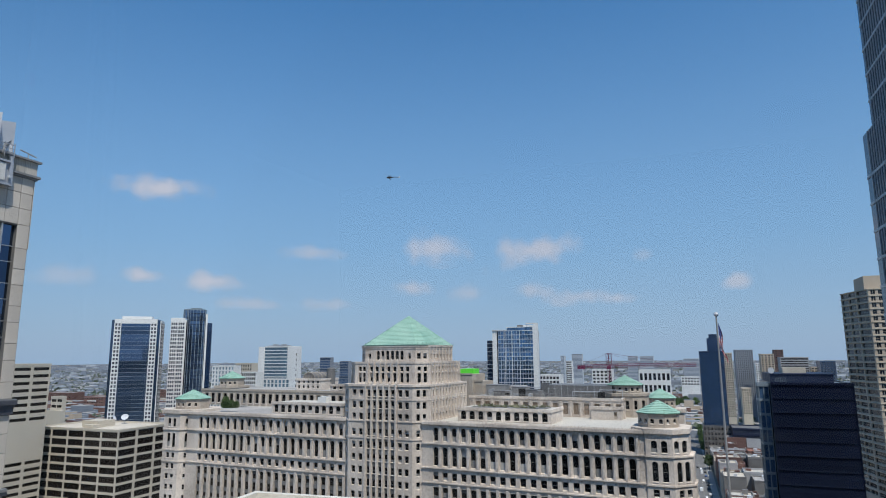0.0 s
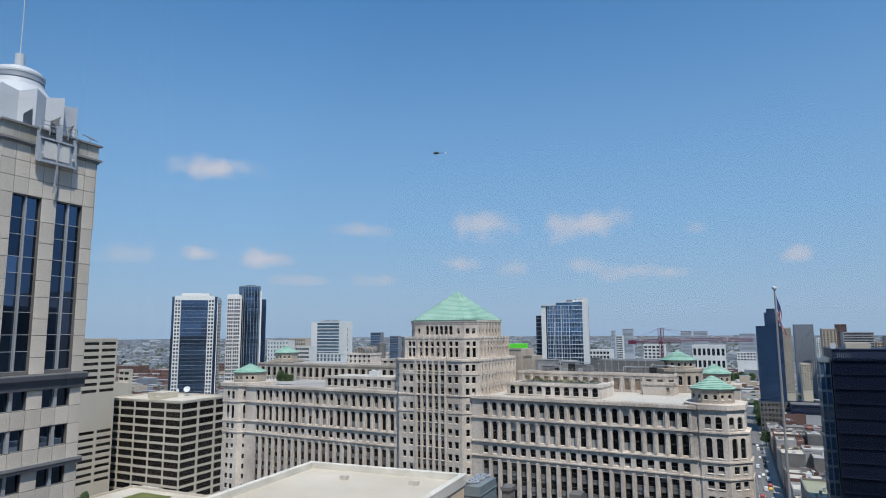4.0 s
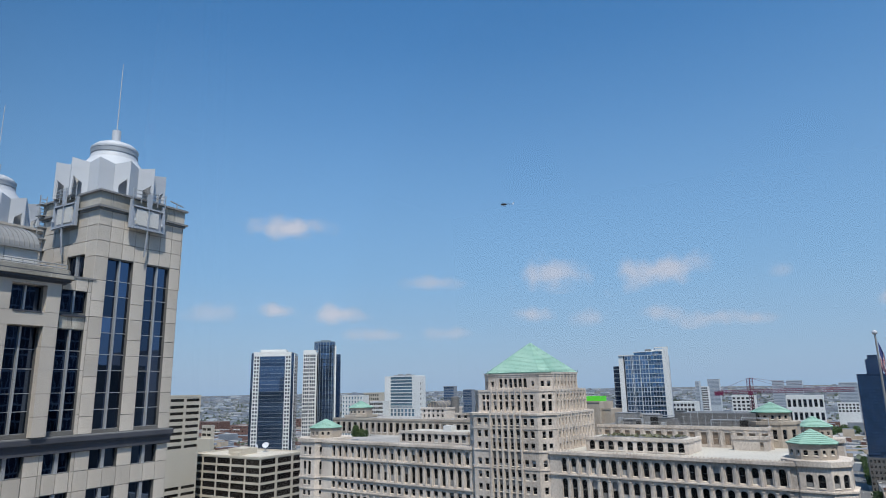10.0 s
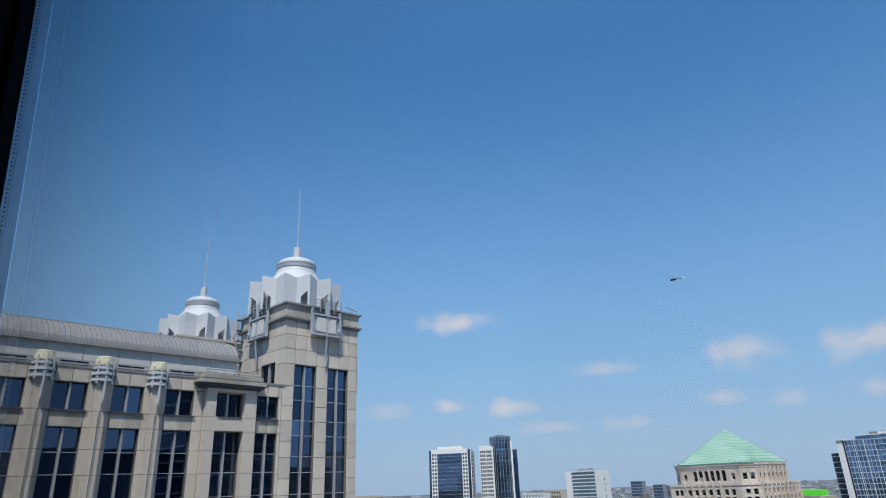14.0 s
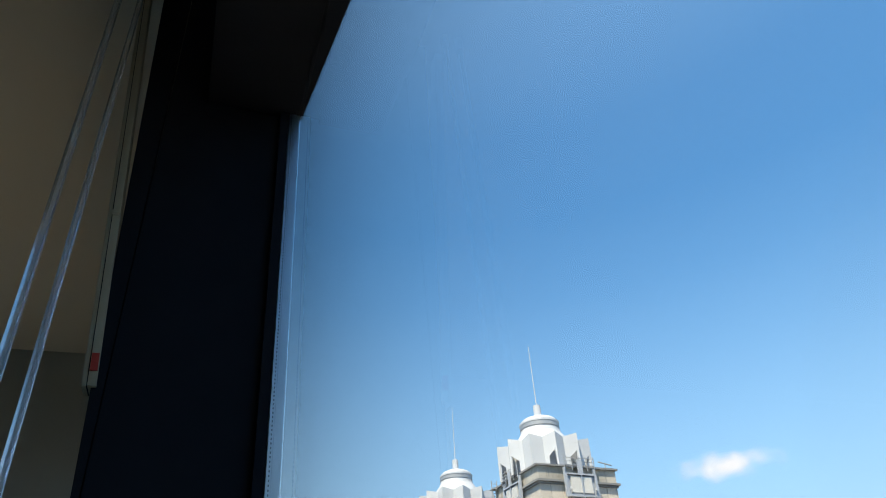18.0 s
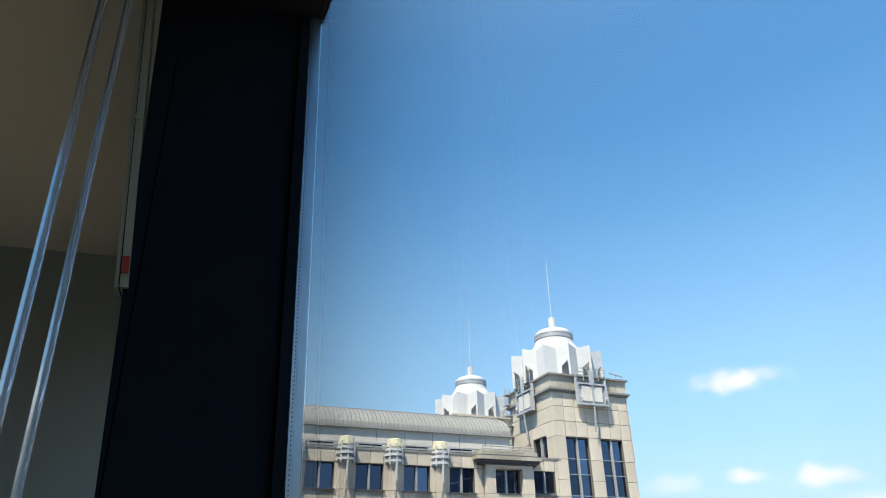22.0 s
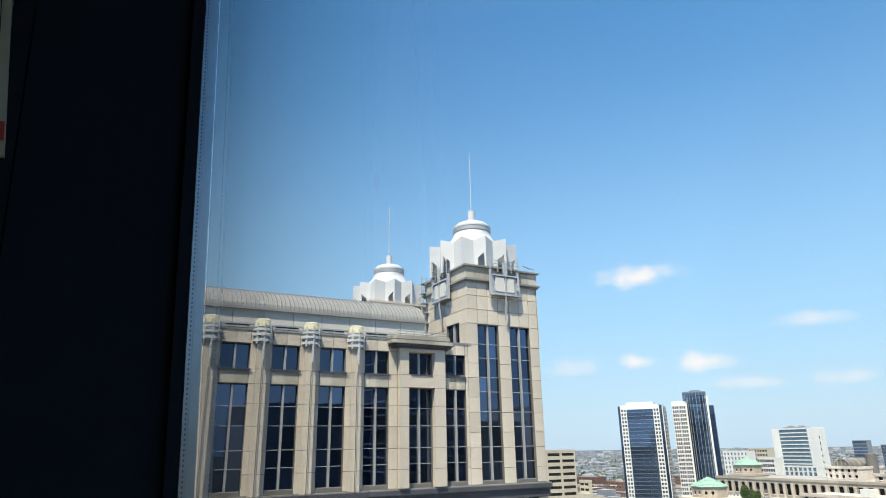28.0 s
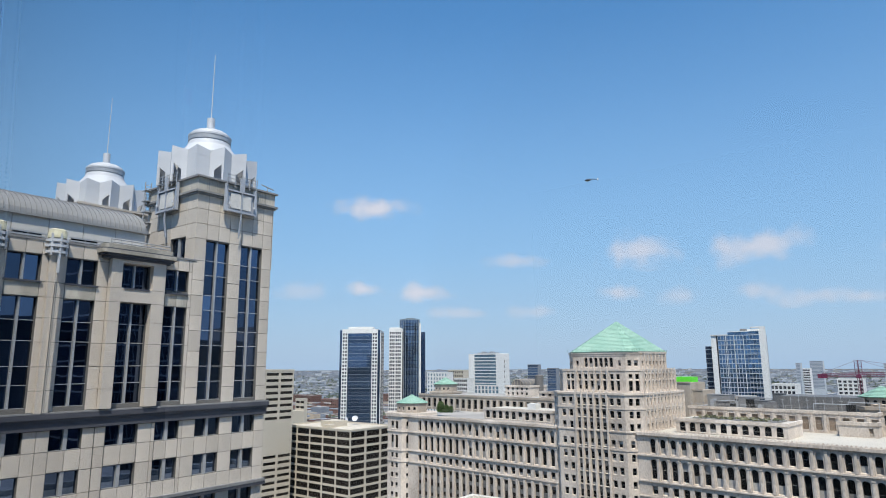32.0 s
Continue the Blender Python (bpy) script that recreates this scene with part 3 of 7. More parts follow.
fin.box(-0.26, -0.5, 20, 0.26, 0, 82.9)
fin.solid([(-0.26, -0.5, 82.9), (0.26, -0.5, 82.9), (0.26, 0, 82.9), (-0.26, 0, 82.9)], [(-0.1, -0.2, 83.8), (0.1, -0.2, 83.8), (0.1, 0, 83.8), (-0.1, 0, 83.8)])
fin = fin.mesh("rib", LIME)
for x in (-6.15, -4.0, -1.95, 0.2, 2.35, 4.6):
    part("rib", fin, None, low, "", (x, -2.0, 0))
fin2 = MB()
fin2.box(-0.22, -0.45, 82.9, 0.22, 0, 89.9)
fin2.solid([(-0.22, -0.45, 89.9), (0.22, -0.45, 89.9), (0.22, 0, 89.9), (-0.22, 0, 89.9)], [(-0.08, -0.15, 90.6), (0.08, -0.15, 90.6), (0.08, 0, 90.6), (-0.08, 0, 90.6)])
fin2 = fin2.mesh("rib", LIME)
for x in (-7.2, -5.05, -2.95, -0.85, 1.3, 3.5):
    part("rib", fin2, None, mid_stage, "", (x, 1.0, 0))
roof = MB()
base = octagon(11.75, 2.7, (-0.7, 16.25), 12.4)
courses(roof, base, (-0.7, 16.25), 94.9, 104.8, 22)
band(roof, base, 94.75, 95.0, 0.25, (-0.7, 16.25), 2)
hip = part("copper_roof", roof, [COPPER, LAP_SHADE, COPPER_D], mart, "large green copper pyramid roof")
spike = MB()
spike.tube((0, 0, 0), (0, 0, 0.75), 0.06, n=5)
spike = spike.mesh("snow_guard_post", COPPER_D)
for i in range(14):
    part("roof_post", spike, None, hip, "", (-12.0 + i * 1.74, 4.0, 94.9))
    part("roof_post", spike, None, hip, "", (10.85, 4.6 + i * 1.75, 94.9))

# set-back storeys and roof pavilions
def low_block(name, x0, x1, y0, y1, z0, z1, holes, mats=SASH, wall=LIME, roof_mat=ROOF_W, parent=mart):
    mb = MB()
    facade(mb, (x0, y0), (1, 0), x1 - x0, z0, z1, holes, 0.35)
    for a, b in (((x1, y0), (x1, y1)), ((x1, y1), (x0, y1)), ((x0, y1), (x0, y0))):
        u = (b[0] - a[0], b[1] - a[1])
        facade(mb, a, u, math.hypot(*u), z0, z1, [])
    mb.face([(x0, y0, z1), (x1, y0, z1), (x1, y1, z1), (x0, y1, z1)], 1)
    mb.box(x0 - 0.25, y0 - 0.25, z1 - 0.5, x1 + 0.25, y0 + 0.4, z1 + 0.35)
    mb.box(x1 - 0.4, y0 + 0.4, z1 - 0.5, x1 + 0.25, y1, z1 + 0.35)
    ob = part(name, mb, [wall, roof_mat], parent)
    set_panes(ob, (x0, y0), (1, 0), holes, 0.3, mats, (0, 0, 2), "window", rnd)
    return ob


low_block("roof_arcade", -51.5, -21.5, 8.5, 22, 71.6, 75.4, [(1.9 + 2.9 * i, 1.75, 71.9, 74.75, True) for i in range(10)])
low_block("roof_arcade", 20.5, 50.0, 8.5, 22, 71.6, 75.4, [(1.9 + 2.85 * i, 1.7, 71.95, 74.7, True) for i in range(10)])
low_block("upper_storeys", -110, -16.5, 33, 60, 71.6, 77.9, [(3.0 + 3.4 * i, 1.7, 72.4, 76.4, False) for i in range(27)], (OLD_GLASS, SPANDREL), wall=LIME_D, roof_mat=ROOF_G)
low_block("upper_storeys", 14.5, 66, 33, 60, 71.6, 77.4, [(3.0 + 3.4 * i, 1.7, 72.4, 76.0, False) for i in range(15)], (INFILL, LIME_D), wall=LIME, roof_mat=ROOF_G)
low_block("roof_penthouse", -46, -30, 36, 50, 77.9, 80.4, [(2.0 + 3.0 * i, 1.5, 78.5, 79.8, False) for i in range(5)], roof_mat=ROOF_G)


def pavilion(mid, z0, zt):
    mb, panes = MB(), []
    poly = octagon(7.0, 3.8, mid)
    ring_wall(mb, poly, z0, z0 + 7.2, {i: [(math.dist(poly[i], poly[(i + 1) % 8]) / 2 + dx, 1.2, z0 + 2.2, z0 + 5.2, False) for dx in (-1.5, 1.5)] for i in (0, 1, 7)}, 0.3, panes)
    band(mb, poly, z0 + 6.6, z0 + 7.4, 0.3, mid)
    up = octagon(5.1, 3.0, mid)
    ring_wall(mb, up, z0 + 7.2, zt - 2.9, {i: [(math.dist(up[i], up[(i + 1) % 8]) / 2 + dx, 0.95, z0 + 7.9, z0 + 9.2, True) for dx in (-1.0, 1.0)] for i in (0, 1, 7)}, 0.3, panes)
    ob = part("roof_pavilion", mb, LIME_D, mart)
    r = MB()
    b = octagon(5.4, 3.15, mid)
    courses(r, b, mid, zt - 2.9, zt, 8)
    part("copper_roof", r, [COPPER, LAP_SHADE], ob, "green copper pyramid roof")
    for a, u, h in panes:
        set_panes(ob, a, u, h, 0.25, SASH, (0,), "window", rnd)


low_block("stair_block", 57.5, 66.5, 27.5, 33, 71.6, 75.2, [(7.4, 1.0, 71.9, 74.0, False)], (INFILL, LIME_D))
strip = MB()
strip.box(-0.34, -0.28, 71.6, 0.34, 0, 76.5), strip.box(-0.46, -0.36, 76.2, 0.46, 0, 76.55), strip.box(-0.46, -0.36, 71.6, 0.46, 0, 72.1)
strip = strip.mesh("pilaster", LIME)
for i in range(16):
    part("pilaster", strip, None, mart, "", (15.8 + 3.4 * i, 33, 0))
for i in range(28):
    part("pilaster", strip, None, mart, "", (-108.7 + 3.4 * i, 33, 0))
pavilion((65.5, 45), 71.6, 84.6)
pavilion((-104.6, 45), 71.6, 85.2)
screen = MB()
screen.box(40, 40, 77.4, 62, 54, 81.3)
for i in range(22):
    screen.box(40.1 + i, 39.93, 77.4, 40.22 + i, 40, 81.3)
part("mechanical_screen", screen, PLANT, mart, "grey corrugated metal screen")
for x, y, w, d, z, h in ((18, 40, 7, 5, 77.4, 3.6), (27, 42, 5, 5, 77.4, 2.9), (33, 38.5, 4, 3, 77.4, 2.2), (22, 36.5, 3, 3, 77.4, 1.6), (36.5, 45, 3, 4, 77.4, 4.2)):
    mb = MB()
    mb.box(x, y, z, x + w, y + d, z + h)
    mb.box(x - 0.1, y - 0.1, z + h, x + w + 0.1, y + d + 0.1, z + h + 0.2)
    for k in range(int(w)):
        mb.box(x + k + 0.2, y - 0.06, z + 0.3, x + k + 0.8, y, z + h - 0.3)
    part("roof_plant", mb, PLANT, mart, "grey rooftop air handling unit")
for i in range(9):
    mb = MB()
    x = 41 + 2.2 * i
    mb.tube((x, 39, 77.4), (x, 39, 80.5 + (i * 37 % 5) * 0.35), 0.07, n=5)
    mb.tube((x - 0.5, 39, 80.2), (x + 0.5, 39, 80.2), 0.05, n=4)
    part("antenna", mb, GREY_METAL, mart)
green = MB()
rg = random.Random(31)
green.box(24, 10, 75.4, 47, 20, 75.75, 1)
for i in range(260):
    p = Vector((rg.uniform(24.5, 46.5), rg.uniform(10.2, 19.5), 75.72 + abs(rg.gauss(0, 0.16))))
    a2, b2 = Vector((rg.gauss(0, 1), rg.gauss(0, 1), rg.gauss(0, 0.7))) * 0.3, Vector((rg.gauss(0, 1), rg.gauss(0, 1), rg.gauss(0, 1))) * 0.3
    green.face([p - a2, p - b2, p + a2, p + b2])
tagged(part("roof_planting", green, [SEDUM, SPANDREL], mart, "dull planted bed on the arcade roof"), kind="stuff")
ru = random.Random(17)
for i in range(54):
    x, y, w, d, h = ru.uniform(16, 62), ru.uniform(34.5, 57), ru.uniform(0.8, 4.5), ru.uniform(1, 3), ru.uniform(0.6, 2.6)
    mb = MB()
    if i % 3 == 0:
        mb.tube((x, y, 77.4), (x, y, 78.2 + h), 0.14, n=6), mb.tube((x, y, 78.2 + h), (x + w * 2, y, 78.2 + h), 0.16, n=6), mb.tube((x + w * 2, y, 77.4), (x + w * 2, y, 78.2 + h), 0.14, n=6)
        part("roof_pipe", mb, GREY_METAL, mart)
    else:
        mb.box(x, y, 77.4, x + w, y + d, 77.4 + h), mb.box(x + 0.1, y - 0.05, 77.6, x + w * 0.45, y, 77.2 + h), mb.box(x + w * 0.55, y - 0.05, 77.6, x + w - 0.1, y, 77.2 + h)
        part("roof_plant", mb, (PLANT, SPANDREL, RUBBER, PLANT, GREY_METAL, WHITE_METAL, RUBBER)[ru.randrange(7)], mart)
rw = MB()
for z in (77.9, 78.35, 78.8):
    rw.tube((15, 33.9, z), (58, 33.9, z), 0.04, n=4)
for i in range(22):
    rw.tube((15 + 2 * i, 33.9, 77.4), (15 + 2 * i, 33.9, 78.8), 0.05, n=4)
part("roof_railing", rw, PLANT, mart)
mb = MB()
mb.box(-33, 10, 75.4, -29.5, 13, 77.6)
part("roof_vent_box", mb, WHITE_CONC, mart, "white rooftop vent box")
base = low_block("roof_pavilion_base", -67.2, -54.6, 42, 54, 77.9, 82.2, [(1.5 + 2.35 * i, 1.1, z, z + 1.3, False) for i in range(5) for z in (78.4, 80.3)], roof_mat=ROOF_G)
arch_pts = [(-61.2 + 2.9 * math.cos(math.pi * k / 14), 82.5 + 2.3 * math.sin(math.pi * k / 14)) for k in range(15)]
rot_m = MB()
rot_m.solid([(x, 42.6, z) for x, z in arch_pts], [(x, 53.6, z) for x, z in arch_pts], 0)
vault_ob = part("vaulted_roof", rot_m, SPANDREL, mart, "dark arched roof with pale ribs")
for j in range(5):
    rib_m = MB()
    for (xa1, za1), (xb1, zb1) in zip(arch_pts, arch_pts[1:]):
        rib_m.tube((xa1, 42.5 + 2.7 * j, za1 + 0.05), (xb1, 42.5 + 2.7 * j, zb1 + 0.05), 0.16, n=4)
    part("rib", rib_m, LIME_D, vault_ob)
for x in (-62.7, -61.2, -59.7):
    rib_m = MB()
    rib_m.box(x - 0.15, 42.45, 82.4, x + 0.15, 42.6, 82.5 + 2.3 * math.sqrt(1 - ((x + 61.2) / 2.9) ** 2))
    part("mullion", rib_m, LIME_D, vault_ob)
tank = MB()
tank.prism(ngon(14, 1.75, (-55.4, 50)), 77.9, 86.3), tank.prism(ngon(14, 1.85, (-55.4, 50)), 86.3, 86.8, 0, 0.7, (-55.4, 50))
part("roof_tank", tank, SPANDREL, mart, "dark round rooftop tank")
hut = MB()
hut.box(-8, 56, 71.6, 6, 70, 84.3), hut.box(6, 58, 71.6, 9.5, 70, 81.6), hut.box(-8.2, 55.8, 84.0, 6.2, 56, 84.6), hut.box(6, 57.8, 81.4, 9.7, 58, 82.0), hut.box(9.5, 60, 71.6, 24, 70, 79.8)
part("roof_penthouse", hut, LIME_D, mart)
net = MB()
net.box(-2.0, 62, 84.3, 4.2, 68, 86.2)
for i in range(5):
    net.box(-2.1 + 1.5 * i, 61.92, 84.3, -1.98 + 1.5 * i, 62, 86.3)
part("sheeted_roof_hut", net, GREEN_NET, mart, "roof hut wrapped in bright green sheeting")


# ---- the buff stone office block with the white cupolas ----
# s runs north along its long east front
corner = thing("corner_office_building", "buff stone office block with dark window bays and white metal cupolas", "building", pose(-61.84, -4.01, -0.21, 0, 0, 1.64))
OFFICE = (OFFICE_GLASS, GREY_METAL)
PANELS = {}


def panel_mesh(w, h, d=0.14, mat=STONE):
    """A cladding panel facing east (+x), its front edges chamfered."""
    key = (round(w, 2), round(h, 2), d, mat.name)
    if key not in PANELS:
        mb, c = MB(), 0.012
        ring = lambda x, i: [(x, -w / 2 + i, i), (x, w / 2 - i, i), (x, w / 2 - i, h - i), (x, -w / 2 + i, h - i)]
        mb.solid(ring(-0.02, 0), ring(d - c, 0), 0, False)
        mb.solid(ring(d - c, 0), ring(d, c), 0, False)
        mb.face(ring(d, c))
        PANELS[key] = mb.mesh("panel", mat)
    return PANELS[key]


def clad(parent, s0, s1, joints, x=0.0, rz=0.0, o=None, gap=0.055, split=1, d=0.05, mat=STONE):
    """Panels one above the other (and side by side) on the strip from s0 to s1."""
    w = (s1 - s0) / split
    for za, zb in zip(joints, joints[1:]):
        for k in range(split):
            s = s0 + (k + 0.5) * w
            loc = (x, s, za + gap / 2) if o is None else (o[0] + s * o[2], o[1] + s * o[3], za + gap / 2)
            part("panel", panel_mesh(w - gap, zb - za - gap, d, mat), None, parent, "", loc, rz)


def glazed(parent, s0, s1, lines, x=-0.45, mull=True, mw=0.09):
    """A tall window: panes between the level lines, with one mullion up the middle."""
    mid = (s0 + s1) / 2
    for za, zb in zip(lines, lines[1:]):
        for a, b in (((s0, mid), (mid, s1)) if mull else ((s0, s1),)):
            mb_key = ("office", round(b - a, 2), round(zb - za, 2))
            if mb_key not in PANES:
                w, h, mb = b - a, zb - za, MB()
                mb.box(-0.05, -w / 2, 0, 0, w / 2, h, 0)
                mb.box(0, -w / 2, -0.035, 0.05, w / 2, 0.035, 1)
                PANES[mb_key] = mb.mesh("pane", *OFFICE)
            part("pane", PANES[mb_key], None, parent, "", (x, (a + b) / 2, za))
    if mull:
        mb = MB()
        mb.box(x, mid - mw, lines[0], x + 0.3, mid + mw, lines[-1])
        part("mullion", mb, GREY_METAL, parent)


# long wing
WING_BAYS = [13.85 + 4.83 * k for k in range(-5, 4)]
wing_holes = []
for c in WING_BAYS:
    wing_holes += [(c + 14, 2.7, 97.65, 100.0, False), (c + 14, 2.75, 86.65, 96.2, False)]
wing_holes += [(33.3 + 14, 3.0, 97.7, 100.0, False), (33.3 + 14, 3.0, 86.65, 96.2, False),
               (37.85 + 14, 2.5, 97.9, 100.1, False), (37.85 + 14, 2.5, 86.65, 96.2, False)]
LOWER = [(84.85 - 3.85 * k, 82.85 - 3.85 * k) for k in range(10)]
for zt, zb in LOWER:
    for c, w in [(b, 2.7) for b in WING_BAYS] + [(33.3, 3.0), (37.85, 2.6)]:
        wing_holes.append((c + 14, w, zb, zt, False))
mb = MB()
facade(mb, (0, -14), (0, 1), 53.55, 0, 101.3, wing_holes, 0.5)
mb.face([(0, -14, 101.3), (0, 39.55, 101.3), (-2.5, 39.55, 101.3), (-2.5, -14, 101.3)])
mb.box(-34, -14, 0, -0.6, 49.6, 100.9)
wing = part("long_wing", mb, [STONE_JOINT, STONE_JOINT], corner)
J_HIGH = [86.25, 88.1, 90.15, 92.3, 94.4, 96.25, 97.6, 100.05, 101.35]
J_LOW = sorted([84.65] + [84.85 - 3.85 * k for k in range(1, 9)] + [82.85 - 3.85 * k for k in range(9)])
edges = []
for c in WING_BAYS:
    edges.append((c - 2.415, c - 1.36)), edges.append((c + 1.36, c + 2.415))
for a, b in edges:
    clad(wing, a, b, J_HIGH), clad(wing, a, b, J_LOW[-9:])
for c in WING_BAYS:
    clad(wing, c - 1.36, c + 1.36, [96.25, 97.6], split=1, mat=STONE_STAIN), clad(wing, c - 1.36, c + 1.36, [100.05, 101.35], split=2)
    for zt, zb in LOWER[:4]:
        clad(wing, c - 1.36, c + 1.36, [zb - 1.8, zb - 0.02], split=2)
for a, b in ((30.8, 31.75), (34.85, 36.2), (36.2, 36.58), (39.12, 39.5)):
    clad(wing, a, b, J_HIGH), clad(wing, a, b, J_LOW[-9:])
for a, b in ((31.8, 34.8), (36.6, 39.1)):
    clad(wing, a, b, [96.25, 97.65], split=2, mat=STONE_STAIN), clad(wing, a, b, [100.05, 101.35], split=2)
    for zt, zb in LOWER[:4]:
        clad(wing, a, b, [zb - 1.8, zb - 0.02], split=2)
for c in WING_BAYS:
    glazed(wing, c - 1.35, c + 1.35, [97.65, 100.0])
    glazed(wing, c - 1.37, c + 1.37, [86.65, 88.6, 90.2, 92.4, 94.2, 96.2])
for a, b in ((31.8, 34.8), (36.6, 39.1)):
    glazed(wing, a, b, [97.75, 100.0], -0.3), glazed(wing, a, b, [86.65, 88.6, 90.2, 92.4, 94.2, 96.2], -0.3)
for zt, zb in LOWER:
    for c, w in [(b, 2.7) for b in WING_BAYS] + [(33.3, 3.0), (37.85, 2.6)]:
        glazed(wing, c - w / 2, c + w / 2, [zb, zt], -0.35, True, 0.17)

# pilasters with lantern caps
pil = MB()
pil.box(0.1, -0.52, 86.2, 0.5, 0.52, 101.2)
pil.box(0.5, -0.1, 86.2, 0.6, 0.1, 101.4)
pil_me = pil.mesh("pilaster", STONE)
joint = MB()
for z in J_HIGH[1:-1]:
    joint.box(0.1, -0.53, z - 0.022, 0.505, 0.53, z + 0.022)
joint.box(0.6, -0.03, 86.2, 0.615, 0.03, 97.6)
joint_me = joint.mesh("pilaster_joint", STONE_JOINT)
lant = MB()
for z, r in ((100.2, 0.86), (100.75, 0.92), (101.25, 0.86)):
    lant.prism(ngon(12, r + 0.06, (0.1, 0)), z, z + 0.24)
lant.prism(ngon(12, 0.66, (0.1, 0)), 100.0, 101.7)
for y in (-0.62, 0, 0.62):
    lant.box(0.72 if y == 0 else 0.4, y - 0.07, 98.4 if y == 0 else 100.0, 1.02 if y == 0 else 0.75, y + 0.07, 102.0)
lant_me = lant.mesh("lantern_base", WHITE_METAL)
cap = MB()
cap.prism(ngon(16, 0.84, (0.1, 0)), 101.62, 101.8)
cap.prism(ngon(16, 0.82, (0.1, 0)), 101.8, 102.34, 0, 0.86, (0.1, 0))
cap.prism(ngon(16, 0.72, (0.1, 0)), 102.34, 102.46, 0, 0.8, (0.1, 0))
cap_me = cap.mesh("lantern_cap", CREAM)
for c in WING_BAYS:
    s = c - 2.415
    p = part("pilaster", pil_me, None, wing, "", (0, s, 0))
    part("joint", joint_me, None, wing, "", (0, s, 0))
    part("lantern_base", lant_me, None, wing, "", (0, s, 0))
    part("lantern_cap", cap_me, None, wing, "cream lantern cap on a pilaster", (0, s, 0))
# box bay with its own cornice, and the parapet rail
box = MB()
box.box(0.15, 30.7, 86.3, 0.75, 31.75, 100.4), box.box(0.15, 34.85, 86.3, 0.75, 36.15, 100.4)
box.box(0.15, 31.75, 100.1, 0.75, 34.85, 100.4), box.box(0.15, 31.75, 96.3, 0.75, 34.85, 97.6)
bay = part("box_bay", box, STONE, corner)
bj = MB()
for z in J_HIGH[1:-2]:
    for a, b in ((30.69, 31.76), (34.84, 36.16)):
        bj.box(0.3, a, z - 0.02, 0.756, b, z + 0.02)
part("joint", bj, STONE_JOINT, bay)
# dark bands paint the shadow under the bay cornice as colour
bc = MB()
for za, zb, o, mi in ((100.4, 100.62, 0.15, 1), (100.62, 100.84, 0.42, 1), (100.84, 101.2, 0.62, 0), (101.2, 101.32, 0.5, 1), (101.32, 101.75, 0.3, 0)):
    bc.prism([(-0.3, 30.1 - o), (0.5 + o, 30.1 - o), (0.8 + o, 30.4 - o), (0.8 + o, 36.2 + o), (0.5 + o, 36.5 + o), (-0.3, 36.5 + o)], za, zb, mi)
part("bay_cornice", bc, [STONE_STAIN, DARK_LEDGE], bay)
rail = MB()
for y0, y1 in ((30.4, 36.4),):
    for z in (101.95, 102.25):
        rail.tube((0.8, y0, z), (0.8, y1, z), 0.06, n=6)
    for i in range(7):
        rail.tube((0.8, y0 + i, 101.6), (0.8, y0 + i, 102.25), 0.05, n=6)
part("bay_rail", rail, GREY_METAL, bay)
rail = MB()
for c in WING_BAYS:
    rail.box(0.0, c - 1.6, 101.55, 0.12, c + 1.6, 101.7), rail.box(0.0, c - 1.6, 101.85, 0.12, c + 1.6, 102.0)
    for y in (-1.5, 0, 1.5):
        rail.box(0.02, c + y - 0.05, 101.3, 0.1, c + y + 0.05, 102.0)
part("parapet_rail", rail, GREY_METAL, corner)
sill = MB()
sill.box(0.04, -1.5, 97.5, 0.22, 1.5, 97.66)
sill_me = sill.mesh("sill", DARK_LEDGE)
# solid dark box darkens the gap behind the parapet rails
slot = MB()
slot.box(-0.3, -1.15, 101.5, -0.02, 1.15, 101.95)
slot_me = slot.mesh("parapet_opening", DARK_GLASS)
for c in WING_BAYS:
    part("sill", sill_me, None, wing, "", (0, c, 0))
    part("parapet_opening", slot_me, None, wing, "", (0, c, 0))
for c in (33.3, 37.85):
    part("sill", sill_me, None, wing, "", (0.6 if c < 35 else 0, c, 0)).scale = (1, 0.85, 1)
par = MB()
par.box(-0.6, -14, 101.3, 0.12, 39.9, 101.5)
part("coping", par, LEDGE, corner)
# the continuous ledge
led = MB()
led.box(0, -14, 85.4, 0.4, 49.9, 85.65, 1), led.box(0, -14, 85.65, 0.55, 50.0, 86.1, 1), led.box(0, -14, 86.1, 0.5, 49.95, 86.22), led.box(0, -14, 84.7, 0.28, 49.85, 85.4, 1), led.box(0, -14, 76.95, 0.4, 50.0, 77.3, 1), led.box(0, -14, 77.3, 0.45, 49.95, 77.6)
part("ledge", led, [LEDGE, DARK_LEDGE], corner, "grey stone ledge round the building")

# clerestory wall and barrel roof over the wing
cl = MB()
cl.box(-14.5, -14, 100.9, -2.5, 35.3, 104.0)
clere = part("clerestory_wall", cl, STONE_JOINT, corner)
for i in range(16):
    clad(clere, -14 + 3.081 * i, -10.919 + 3.081 * i, [101.0, 102.4, 104.0], -2.5, d=0.08, mat=PALE_PANEL)
vault = MB()
prev = None
for k in range(17):
    t = math.pi * k / 16
    ring = (-8.0 + 5.7 * math.cos(t), 104.0 + 2.8 * math.sin(t))
    if prev:
        vault.face([(prev[0], -14, prev[1]), (prev[0], 35.3, prev[1]), (ring[0], 35.3, ring[1]), (ring[0], -14, ring[1])])
    prev = ring
